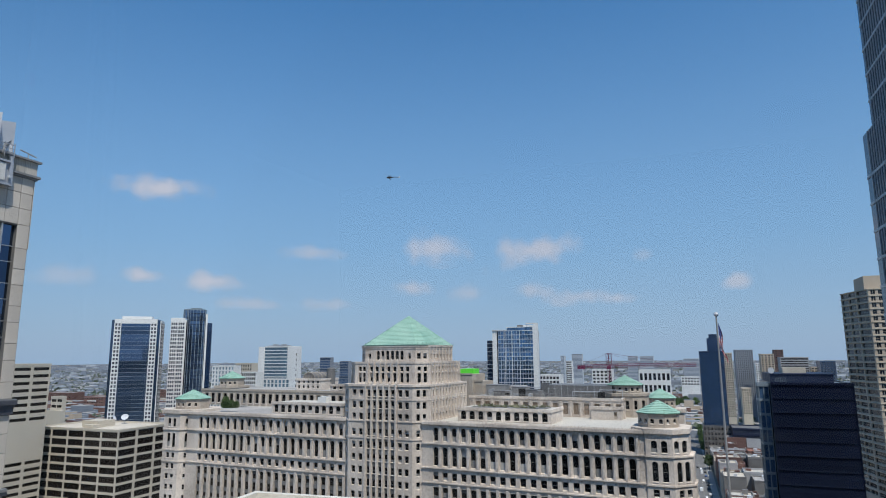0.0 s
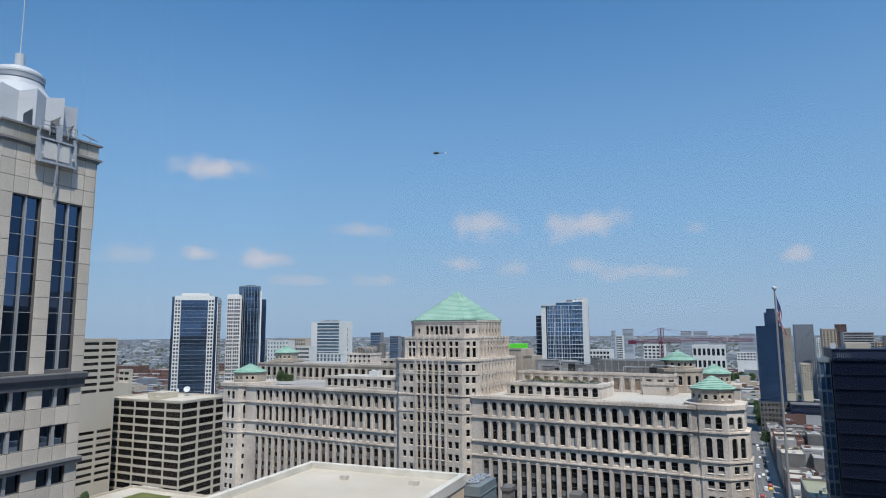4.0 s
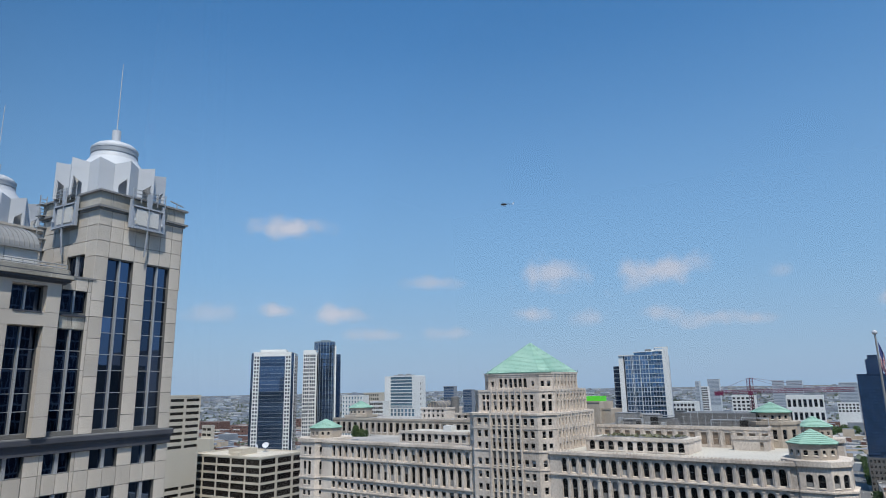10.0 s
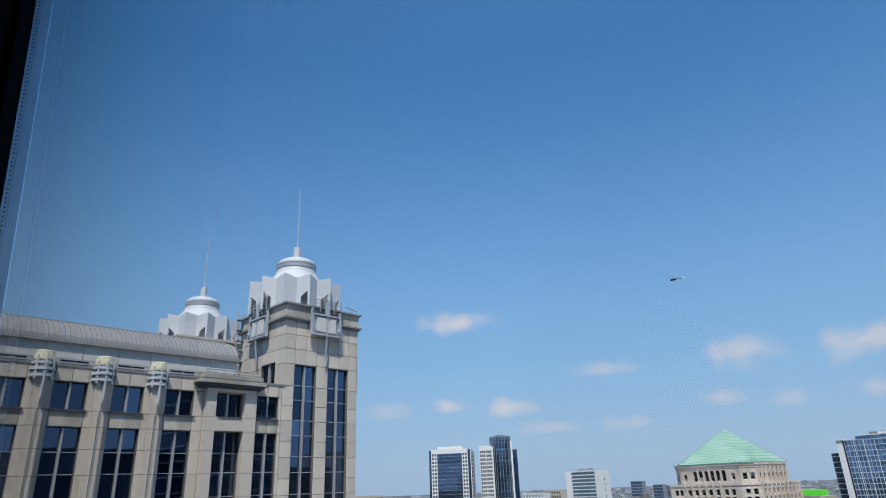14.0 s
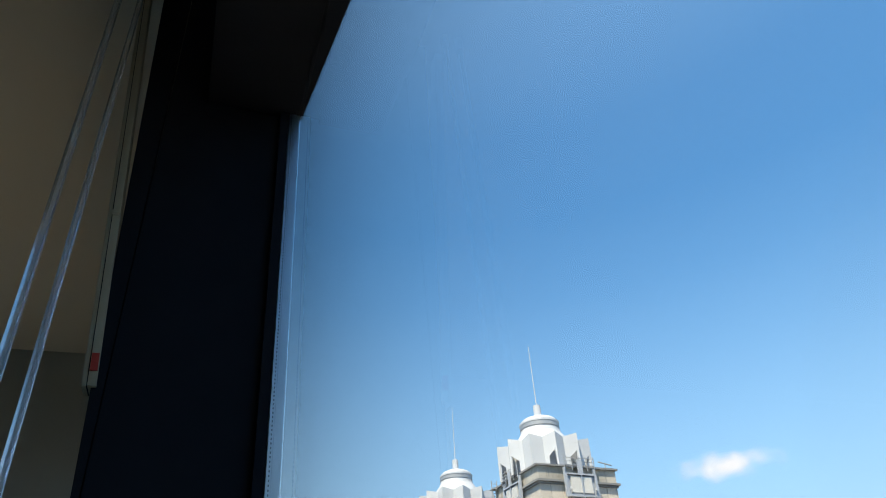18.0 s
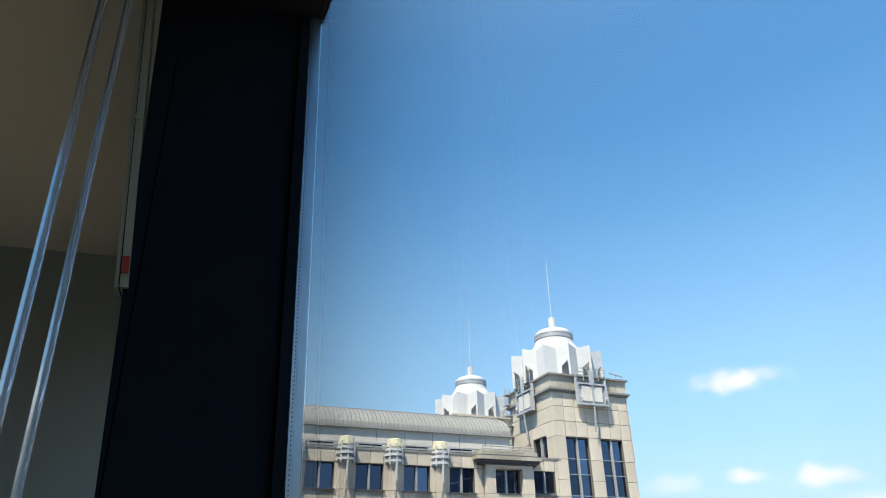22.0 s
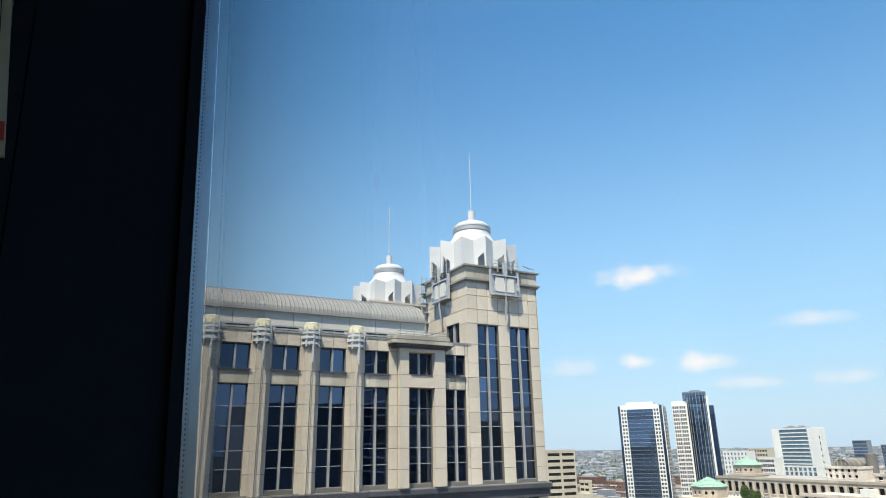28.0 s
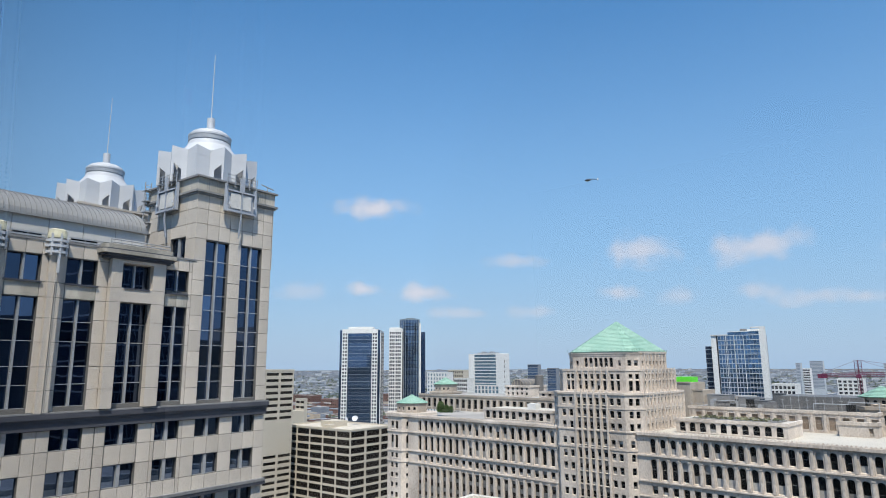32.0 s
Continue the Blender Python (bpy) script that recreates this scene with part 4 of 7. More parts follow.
vault.face([(-2.3, 35.3, 104), (-13.7, 35.3, 104)] + [(-8.0 + 5.7 * math.cos(math.pi * k / 16), 35.3, 104.0 + 2.8 * math.sin(math.pi * k / 16)) for k in range(15, 0, -1)])
vault.box(-2.4, -14, 103.85, -2.1, 35.45, 104.1)
barrel = part("barrel_roof", vault, ROOF_METAL, corner, "grey standing-seam barrel roof")
seam = MB()
for k in range(16):
    pts = [(-8.0 + r * math.cos(math.pi * j / 16), 104.0 + (r - 2.9) * math.sin(math.pi * j / 16)) for r in (5.7, 5.8) for j in (k, k + 1)]
    (ax, az), (bx, bz), (cx, cz), (dx, dz) = pts
    seam.solid([(ax, -0.03, az), (cx, -0.03, cz), (cx, 0.03, cz), (ax, 0.03, az)], [(bx, -0.03, bz), (dx, -0.03, dz), (dx, 0.03, dz), (bx, 0.03, bz)])
seam_me = seam.mesh("seam", ROOF_METAL)
for i in range(109):
    part("seam", seam_me, None, barrel, "", (0, -13.8 + 0.45 * i, 0))

# corner tower
TS = 39.6
tw = MB()
t_holes = []
for c in (42.4, 46.9):
    t_holes.append((c - TS, 2.9, 86.6, 103.8, False))
    for zt, zb in LOWER:
        t_holes.append((c - TS, 2.85, zb, zt, False))
facade(tw, (0.0, TS), (0, 1), 10.1, 0, 110.75, t_holes, 0.45)
facade(tw, (-10.4, TS), (1, 0), 10.4, 100.9, 110.75, [(7.0, 3.0, 101.6, 104.2, False)], 0.4)
facade(tw, (0, TS + 10.1), (-1, 0), 10.4, 0, 110.75, [])
facade(tw, (-10.4, TS + 10.1), (0, -1), 10.1, 100.9, 110.75, [])
tw.face([(0, TS, 110.75), (0, TS + 10.1, 110.75), (-10.4, TS + 10.1, 110.75), (-10.4, TS, 110.75)])
tower = part("corner_tower", tw, [STONE_JOINT], corner)
JT = [86.25, 87.9, 90.05, 91.7, 93.85, 95.5, 97.65, 99.3, 101.45, 103.9, 105.6, 107.25, 108.9]
for a, b, n in ((TS - 0.1, 40.95, 1), (43.85, 45.45, 1), (48.35, 49.68, 1)):
    clad(tower, a, b, JT, split=n), clad(tower, a, b, J_LOW[-11:], split=n)
for a, b in ((40.95, 43.85), (45.45, 48.35)):
    clad(tower, a, b, JT[9:], split=2)
    for zt, zb in LOWER[:5]:
        clad(tower, a, b, [zb - 1.8, zb - 0.02], split=2)
for c in (42.4, 46.9):
    z, lines = 103.8, [103.8]
    while z > 86.9:
        z -= 2.2 if len(lines) % 2 else 1.62
        lines.append(max(z, 86.6))
    glazed(tower, c - 1.45, c + 1.45, lines[::-1], -0.4)
    for zt, zb in LOWER:
        glazed(tower, c - 1.42, c + 1.42, [zb, zt], -0.35, True, 0.17)
# cladding of its south and north faces, turned
for rz, o in ((-math.pi / 2, (-10.4, TS, 1, 0)), (math.pi / 2, (-10.4, TS + 10.1, 1, 0))):
    for a, b in ((0.05, 2.7), (2.7, 5.45), (8.55, 10.52)):
        clad(tower, a, b, [101.45, 103.9, 105.6, 107.25, 108.9], 0, rz, o)
    clad(tower, 5.45, 8.55, [104.25, 105.6, 107.25, 108.9], 0, rz, o)
sw = MB()
sw.box(-4.95, TS + 0.3, 101.6, -1.85, TS + 0.34, 104.2, 0), sw.box(-3.6, TS + 0.12, 101.6, -3.2, TS + 0.3, 104.2, 1)
part("window", sw, OFFICE, tower)
cor = MB()
for za, zb, o in ((109.07, 109.30, 0.42), (110.77, 110.97, 0.4)):
    cor.box(-10.4 - o, TS - o, za, o, TS + 10.1 + o, zb)
cor.box(-10.5, TS - 0.12, 109.30, 0.12, TS + 10.22, 110.77, 1), cor.box(-10.5, TS - 0.22, 108.85, 0.22, TS + 10.32, 109.07, 0)
for y in (1.2, 3.4, 6.6, 8.8):
    cor.box(0.12, TS + y, 109.30, 0.124, TS + y + 0.06, 110.77, 0), cor.box(-y - 0.06, TS - 0.124, 109.30, -y, TS - 0.12, 110.77, 0)
part("tower_cornice", cor, [LEDGE, STONE_STAIN], tower)


def washing_box(name_parent, m):
    """A metal box frame that hangs on the parapet, with a bright panel, side lamps, a rail above and a strut below."""
    fr = MB()
    for y in (-1.95, 1.95):
        fr.solid([(0.15, y - 0.2, 107.1), (0.5, y - 0.2, 107.1), (0.5, y + 0.2, 107.1), (0.15, y + 0.2, 107.1)], [(0.15, y - 0.14, 110.3), (0.4, y - 0.14, 110.3), (0.4, y + 0.14, 110.3), (0.15, y + 0.14, 110.3)])
    fr.box(0.15, -1.74, 107.12, 0.6, 1.74, 107.35), fr.box(0.15, -1.74, 107.37, 0.25, 1.74, 109.5)
    fr.box(0.15, -1.74, 109.52, 0.52, 1.74, 109.7)
    a = part("parapet_frame", fr, FRAME, tower)
    pn = MB()
    pn.box(0.27, -1.36, 107.6, 0.42, 1.36, 109.35)
    b = part("frame_panel", pn, PALE_PANEL, tower)
    st = MB()
    st.box(0.42, -0.06, 106.2, 0.58, 0.06, 109.5)
    st.solid([(0.15, -0.05, 104.2), (0.3, -0.05, 104.2), (0.3, 0.05, 104.2), (0.15, 0.05, 104.2)], [(0.42, -0.09, 106.2), (0.58, -0.09, 106.2), (0.58, 0.09, 106.2), (0.42, 0.09, 106.2)])
    st.box(0.45, -0.3, 109.5, 0.6, 0.3, 111.2)
    c = part("strut", st, FRAME, tower)
    ra = MB()
    for z in (110.6, 111.0, 111.4):
        ra.tube((0.5, -2.0, z), (0.5, 2.0, z), 0.05, n=5)
    for y in (-2.0, -1.0, 0.0, 1.0, 2.0):
        ra.tube((0.5, y, 110.0), (0.5, y, 111.6), 0.05, n=5)
    d = part("safety_rail", ra, GREY_METAL, tower)
    for y in (-1.65, 1.65):
        la = MB()
        la.prism(ngon(8, 0.13, (0.62, y)), 107.9, 108.15)
        e = part("flood_lamp", la, WHITE_METAL, tower)
        e.matrix_local = m
    for o in (a, b, c, d):
        o.matrix_local = m


washing_box(tower, pose(0.28, 44.65, 0.32))
washing_box(tower, pose(-5.3, TS - 0.28, 0.32, 0, 0, -90))


def cupola(m):
    """White folded-plate crown round a drum with a ring, cap, finial and mast."""
    root = part("cupola", MB(), WHITE_METAL, corner)
    root.matrix_local = m
    N = 24
    pts = []
    for i in range(N):
        r, t = (5.8 if i % 2 == 0 else 4.85), 2 * math.pi / N * i + math.pi / 4
        pts.append((r * math.cos(t), r * math.sin(t)))
    for i in range(N):
        (ax, ay), (bx, by) = pts[i], pts[(i + 1) % N]
        hi_a, hi_b = (4.25, 3.9) if i % 2 == 0 else (3.9, 4.25)
        pl = MB()
        at = lambda s, z, k=1.0: ((ax + (bx - ax) * s) * k, (ay + (by - ay) * s) * k, z)
        # a plate with a leaning notch at its foot
        outer = 0.0 if i % 2 == 0 else 1.0
        turn = (math.degrees(2 * math.pi / N * (i + 0.5)) + 90) % 180
        low = [at(outer, 0), at(1 - outer, 0)]
        if (i % 2 == 0) == (turn > 90):
            low = [at(outer, 0), at(abs(outer - 0.1), 0), at(abs(outer - 0.14), 2.2), at(abs(outer - 0.66), 1.5), at(abs(outer - 0.68), 0.0), at(1 - outer, 0)]
        top = [at(1 - outer, hi_b if outer == 0 else hi_a), at(outer, hi_a if outer == 0 else hi_b)]
        ring = low + top
        inner = [(x * 0.965, y * 0.965, z) for x, y, z in ring]
        pl.face(ring), pl.face(inner[::-1])
        for j in range(len(ring)):
            k = (j + 1) % len(ring)
            pl.face([ring[j], ring[k], inner[k], inner[j]])
        pl.face([at(0, 3.08, 1.002), at(1, 3.08, 1.002), at(1, 3.11, 1.002), at(0, 3.11, 1.002)], 1)
        part("crown_plate", pl, [WHITE_METAL, GREY_METAL], root)
    core = MB()
    core.prism(ngon(48, 4.35), 0, 3.3), core.prism(ngon(48, 4.35), 3.3, 4.95, 0, 0.72)
    core.prism(ngon(48, 3.1), 4.95, 5.65, 0, 0.84), core.prism(ngon(48, 2.6), 5.65, 6.35, 0, 0.92)
    part("drum", core, WHITE_METAL, root)
    band_m = MB()
    band_m.prism(ngon(48, 2.5), 6.3, 6.85)
    part("ring", band_m, GREY_METAL, root, "grey ring below the cap")
    capm = MB()
    z0, r0 = 6.9, 2.4
    capm.prism(ngon(48, 2.54), 6.85, 7.07)
    for k in range(5):
        r1 = 2.4 * math.cos(math.pi / 2 * (k + 1) / 5.6)
        z1 = 7.07 + 0.95 * math.sin(math.pi / 2 * (k + 1) / 5.6)
        capm.prism(ngon(48, r0), z0 + (0.17 if k == 0 else 0), z1, 0, r1 / r0)
        z0, r0 = z1, r1
    part("dome_cap", capm, WHITE_METAL, root)
    fm = MB()
    fm.prism(ngon(24, 0.47), 7.85, 9.55)
    part("finial", fm, WHITE_METAL, root)
    ms = MB()
    ms.tube((0, 0, 9.5), (0, 0, 18.2), 0.06, 0.035, 6)
    part("mast", ms, WHITE_METAL, root)


cupola(pose(-5.75, TS + 4.55, 110.85))
cupola(pose(-29.8, TS + 3.2, 111.0))
back = MB()
back.box(-35.2, TS - 1.9, 95, -24.6, TS + 8.5, 111.2)
for za, zb, o in ((109.62, 109.85, 0.42), (111.2, 111.5, 0.5)):
    back.box(-35.2 - o, TS - 1.9 - o, za, -24.6 + o, TS + 8.5 + o, zb)
part("rear_tower", back, STONE, corner)
lad = MB()
for y in (-0.35, 0.35):
    lad.tube((-10.0, TS - 0.5 + y, 100.9), (-10.0, TS - 0.5 + y, 111.8), 0.06, n=5)
for k in range(20):
    lad.tube((-10.0, TS - 0.85, 104.2 + 0.38 * k), (-10.0, TS - 0.15, 104.2 + 0.38 * k), 0.04, n=4)
for k in range(5):
    lad.box(-10.5, TS - 0.95, 105.5 + 1.3 * k, -9.5, TS - 0.05, 105.58 + 1.3 * k)
part("ladder", lad, GREY_METAL, corner, "caged metal ladder to the tower roof")
aer = MB()
aer.tube((-0.6, 49.2, 110.95), (-0.6, 49.2, 111.85), 0.06, n=5), aer.tube((-0.6, 48.3, 111.95), (-0.6, 50.1, 111.65), 0.08, n=5)
part("davit", aer, GREY_METAL, corner)


# ---- towers and blocks round about ----
def block(name, label, x0, x1, y0, y1, z1, wall, win, floors, cols, ww, wh, sill, side_cols=None, z0=0.0, roof_mat=ROOF_G, zlow=0.0,
          styles=(0,), parapet=0.8, category="building", first=None, group="", blank=(0, 0)):
    """A plain building with its windows set into the south front and the flank that faces the viewer. cols 0 means one window band a floor."""
    root = thing(name, label, category, pose((x0 + x1) / 2, (y0 + y1) / 2, z0), group)
    hx, hy, h = (x1 - x0) / 2, (y1 - y0) / 2, z1 - z0
    step = (h - (first or 0)) / floors
    mb, jobs = MB(), []
    east = (x0 + x1) < 0
    for o, u, ln, n in (((-hx, -hy), (1, 0), 2 * hx, cols), ((hx, -hy), (0, 1), 2 * hy, side_cols if east else None),
                        ((hx, hy), (-1, 0), 2 * hx, None), ((-hx, hy), (0, -1), 2 * hy, None if east else side_cols)):
        holes = []
        if n is not None:
            for f in range(floors):
                a = (first or 0) + f * step + sill
                if a + z0 < zlow or blank[0] < a + z0 < blank[1]:
                    continue
                if n == 0:
                    holes.append((ln / 2, ln - ww, a, a + wh, False))
                else:
                    holes += [((i + 0.5) * ln / n, ww, a, a + wh, False) for i in range(n)]
        facade(mb, o, u, ln, 0, h, holes, 0.3)
        if holes:
            jobs.append((o, u, holes))
    mb.face([(-hx, -hy, h), (hx, -hy, h), (hx, hy, h), (-hx, hy, h)], 1)
    body = part("wall", mb, [wall, roof_mat], root)
    cp = MB()
    for a, b, c, d in ((-hx - 0.1, -hy - 0.1, hx + 0.1, -hy + 0.35), (-hx - 0.1, hy - 0.35, hx + 0.1, hy + 0.1),
                       (-hx - 0.1, -hy + 0.35, -hx + 0.35, hy - 0.35), (hx - 0.35, -hy + 0.35, hx + 0.1, hy - 0.35)):
        cp.box(a, b, h - 0.2, c, d, h + parapet)
    part("parapet", cp, wall, root)
    for o, u, holes in jobs:
        set_panes(body, o, u, holes, 0.25, win, styles, "window", random.Random(len(name)))
    return root


def add_box(root, name, mats, x0, y0, z0, x1, y1, z1, label=""):
    o = root.matrix_world.translation
    mb = MB()
    mb.box(x0 - o.x, y0 - o.y, z0 - o.z, x1 - o.x, y1 - o.y, z1 - o.z)
    return part(name, mb, mats, root, label)


def at(az, d):
    az *= 1.038
    return d * math.sin(radians(az)), d * math.cos(radians(az))


def up(el, d):
    return EYE + d * math.tan(radians(el))


bpy.context.view_layer.update()
NW = (NAVY_GLASS, GREY_CONC)

# twin residential towers, white piers and blue glass
def pier_tower(name, label, x0, x1, y0, y1, z1, pier, floors, top, turn=0.0, inset=0.0, cols=(0.28, 0.72)):
    root = thing(name, label, "tower", pose((x0 + x1) / 2, (y0 + y1) / 2, 0, 0, 0, turn))
    hx, hy = (x1 - x0) / 2, (y1 - y0) / 2
    step = z1 / floors
    lo = int(18 / step)
    body = MB()
    pw = pier
    for a, b in ((-hx + inset, -hx + inset + pw), (hx - inset - pw, hx - inset)):
        holes = [(pw * k, pw * (0.62 if len(cols) < 3 else 0.7) / len(cols), f * step + 0.5, f * step + step - 0.45, False) for f in range(lo, floors - 1) for k in cols]
        facade(body, (a, -hy), (1, 0), pw, 0, z1, holes, 0.3)
        body.face([(a, -hy, z1), (b, -hy, z1), (b, hy, z1), (a, hy, z1)])
        body.face([(b, -hy, 0), (b, -hy + 1.2, 0), (b, -hy + 1.2, z1), (b, -hy, z1)])
        body.face([(a, -hy, 0), (a, -hy, z1), (a, -hy + 1.2, z1), (a, -hy + 1.2, 0)])
        ob = part("white_pier", body, WHITE_CONC, root)
        set_panes(ob, (a, -hy), (1, 0), holes, 0.25, NW, (0,), "window", random.Random(5))
        body = MB()
    core = MB()
    core.box(-hx + 0.02, -hy + 1.2, 0, hx + 0.8, hy, z1 - 1.2)
    core.box(-hx + pw + inset, -hy, z1 - 3.0, hx - pw - inset, -hy + 1.2, z1 - 0.2)
    part("core", core, WHITE_CONC, root)
    if inset:
        edge = MB()
        edge.box(-hx - 0.3, -hy + 1.0, 0, -hx + inset, hy - 1, z1 - 0.6), edge.box(hx - inset, -hy + 1.0, 0, hx + 0.3, hy - 1, z1 - 0.6)
        part("corner_glazing", edge, TOWER_GLASS, root)
    w = 2 * hx - 2 * pw - 2 * inset
    key = MB()
    key.box(-w / 2, -0.12, 0.12, w / 2, 0.05, step, 0)
    key.box(-w / 2, -0.14, 0, w / 2, 0.05, 0.12, 1)
    for i in range(7):
        x = -w / 2 + w * i / 6
        key.box(x - 0.04, -0.16, 0.45, x + 0.04, -0.1, step, 0)
    strip = key.mesh("glass_storey", TOWER_GLASS, GREY_METAL)
    side = MB()
    side.box(-0.05, -hy + 1.4, 0.4, 0.12, hy, step, 0)
    side.box(-0.05, -hy + 1.4, 0, 0.18, hy, 0.35, 0)
    side = side.mesh("glass_flank", NAVY_GLASS, GREY_METAL)
    for f in range(lo, floors - 1):
        part("glass_storey", strip, None, root, "", (0, -hy + 1.15, f * step))
        part("glass_flank", side, None, root, "", (hx + 0.8, 0, f * step))
    cap = MB()
    for (a, b, z0, c, d, zz) in top:
        cap.box(a, b, z0, c, d, zz)
    part("roof_cap", cap, WHITE_CONC, root)
    return root


d1 = 470
xa, ya = at(-44.25, d1 + 8)
pier_tower("residential_tower", "tall residential tower with white piers and blue glass", xa - 14.6, xa + 14.6, ya - 8, ya + 8, up(3.12, d1), 4.2, 46,
           [(-9, -6, up(3.12, d1), 9, 4, up(3.35, d1))], 36, 1.5)
d2 = 520
xb, yb = at(-41.3, d2)
pier_tower("residential_tower", "tall residential tower with a white gridded front", xb - 4.9, xb + 4.9, yb - 8, yb + 8, up(3.2, d2), 4.8, 42, [(-4, -5, up(3.2, d2), 3, 3, up(3.25, d2))], 38, 0.0, (0.2, 0.5, 0.8))
xs, ys = at(-39.95, d2 + 2)
shaft = thing("glass_tower", "dark blue glass tower shaft with a rounded crown", "tower", pose(xs, ys, 0, 0, 0, 38))
mb = MB()
mb.box(-6.2, -7, 0, 6.2, 8, up(3.9, d2) - 2)
part("core", mb, GREY_CONC, shaft)
st = up(3.9, d2) / 46
bow = [(6.6 * math.sin(t), -7.4 - 1.6 * math.cos(t) + 1.0) for t in [(-1.5 + 3.0 * i / 8) for i in range(9)]] + [(6.6, 8), (-6.6, 8)]
row = MB()
row.prism(bow, 0.5, st, 0)
row.prism([(x * 1.004, y - 0.03) for x, y in bow], 0, 0.5, 1)
for i in range(1, 8):
    x, y = bow[i]
    row.box(x - 0.16, y - 0.3, 0, x + 0.16, y, st, 2)
row_me = row.mesh("glass_storey", TOWER_GLASS, NAVY_GLASS, LOUVRE)
for f in range(6, 46):
    part("glass_storey", row_me, None, shaft, "", (0, 0, f * st))
mb = MB()
mb.prism(ngon(28, 8.2, (-1.7, 0.6)), up(3.25, d2), up(3.9, d2), 0), mb.prism(ngon(28, 8.35, (-1.7, 0.6)), up(3.9, d2), up(4.0, d2), 1), mb.prism(ngon(20, 4.0, (-1.0, 1)), up(4.0, d2), up(4.12, d2), 1)
for i in range(28):
    x, y = ngon(28, 8.25, (-1.7, 0.6))[i]
    mb.tube((x, y, up(3.25, d2)), (x, y, up(3.9, d2)), 0.16, n=4, mi=1)
part("crown", mb, [TOWER_GLASS, LOUVRE], shaft)
mb = MB()
mb.box(6.6, -7.2, 20, 7.9, -5.8, up(3.6, d2))
part("fin_wall", mb, WHITE_CONC, shaft)
mb = MB()
mb.box(7.9, -6.6, 20, 11.2, 4, up(2.85, d2))
for f in range(36):
    mb.box(7.9, -7.2, 20 + f * 2.55, 11.6, -6.6, 20.6 + f * 2.55)
part("balcony_stack", mb, [MID_GLASS], shaft)

# hotel slab with white ends
d3 = 600
x3, y3 = at(-35.0, d3)
xg0, xg1, deep = x3 + 6.0, x3 + 30.5, 21.0
hotel = block("slab_building", "white slab building with a blue-grey ribbon-glazed front", xg0, xg1, y3, y3 + deep, up(0.84, d3), WHITE_CONC, (TEAL_GLASS, GREY_METAL), 34, 0, 0.3, 2.15, 0.35, None, zlow=60, styles=(9,))
add_box(hotel, "end_wall", WHITE_CONC, x3, y3 - 0.6, 0, xg0, y3 + deep, up(0.88, d3))
flank = MB()
ho = hotel.matrix_world.translation
fh = [(13.0, 1.5, z, z + 2.0, False) for z in [up(0.88, d3) - 8 - 4.6 * k for k in range(9)]]
facade(flank, (xg1 + 1 - ho.x, y3 - 0.6 - ho.y), (0, 1), deep, 0, up(0.88, d3), fh, 0.4)
flank.face([(xg1 - ho.x, y3 - 0.6 - ho.y, 0), (xg1 + 1 - ho.x, y3 - 0.6 - ho.y, 0), (xg1 + 1 - ho.x, y3 - 0.6 - ho.y, up(0.88, d3)), (xg1 - ho.x, y3 - 0.6 - ho.y, up(0.88, d3))])
flank.face([(xg1 - ho.x, y3 - 0.6 - ho.y, up(0.88, d3)), (xg1 + 1 - ho.x, y3 - 0.6 - ho.y, up(0.88, d3)), (xg1 + 1 - ho.x, y3 + deep - 0.6 - ho.y, up(0.88, d3)), (xg1 - ho.x, y3 + deep - 0.6 - ho.y, up(0.88, d3))])
fw = part("end_wall", flank, WHITE_CONC, hotel)
set_panes(fw, (xg1 + 1 - ho.x, y3 - 0.6 - ho.y), (0, 1), fh, 0.3, NW, (0,))
for i in range(5):
    add_box(hotel, "roof_plant", GREY_METAL, x3 + 8 + 4.5 * i, y3 + 3, up(0.84, d3), x3 + 10.5 + 4.5 * i, y3 + 8, up(0.84, d3) + 1.6 + (i % 2))
block("slab_building", "lower glazed block with white frames", -328.2, -302.5, y3 - 30, y3 - 24, up(-1.85, 575), WHITE_CONC, (TEAL_GLASS, GREY_METAL), 22, 7, 2.3, 2.6, 0.6, None, zlow=55)
# the two farthest blocks take the haze-tinted grey
for az0, az1, el, d, wall, win in ((-38.6, -36.6, -0.75, 640, WHITE_CONC, TEAL_GLASS), (-36.8, -35.3, -0.55, 700, BEIGE_CONC, DARK_GLASS), (-36.3, -35.0, -1.3, 590, WHITE_CONC, DARK_GLASS),
                                   (-30.0, -29.0, -0.1, 1000, HAZE_GREY, BLUE_GLASS), (-28.35, -27.5, -0.42, 1000, HAZE_GREY, BLUE_GLASS)):
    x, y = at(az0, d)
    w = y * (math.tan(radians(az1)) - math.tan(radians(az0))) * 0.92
    block("distant_block", "far flat-roofed mid-rise block", x, x + w, y, y + 10, up(el, d), wall, (win, wall), 22, 7 if wall is not HAZE_GREY else 0, 1.8 if wall is not HAZE_GREY else 0.4, 2.2 if wall is not HAZE_GREY else 3.0, 0.8, None, zlow=45, group="mid-rise blocks behind")

# curtain-wall tower, white right edge
y4 = 421.8
zt1, zt2, zt3 = up(2.27, y4), up(2.60, y4), up(2.95, y4)
gt = block("glass_tower", "blue mirror-glass tower with white frame walls and balconies", -115.3, -91.0, y4, y4 + 20, zt1, FRAME, (SKY_GLASS, FRAME), 37, 13, 1.67, 2.45, 0.25, None, zlow=66, styles=(9,), parapet=0.3)
for k in range(9):
    add_box(gt, "penthouse_pane", SKY_GLASS, -109.2 + 2.0 * k, y4 + 0.5, zt1, -107.35 + 2.0 * k, y4 + 1.0, zt2 - 0.3)
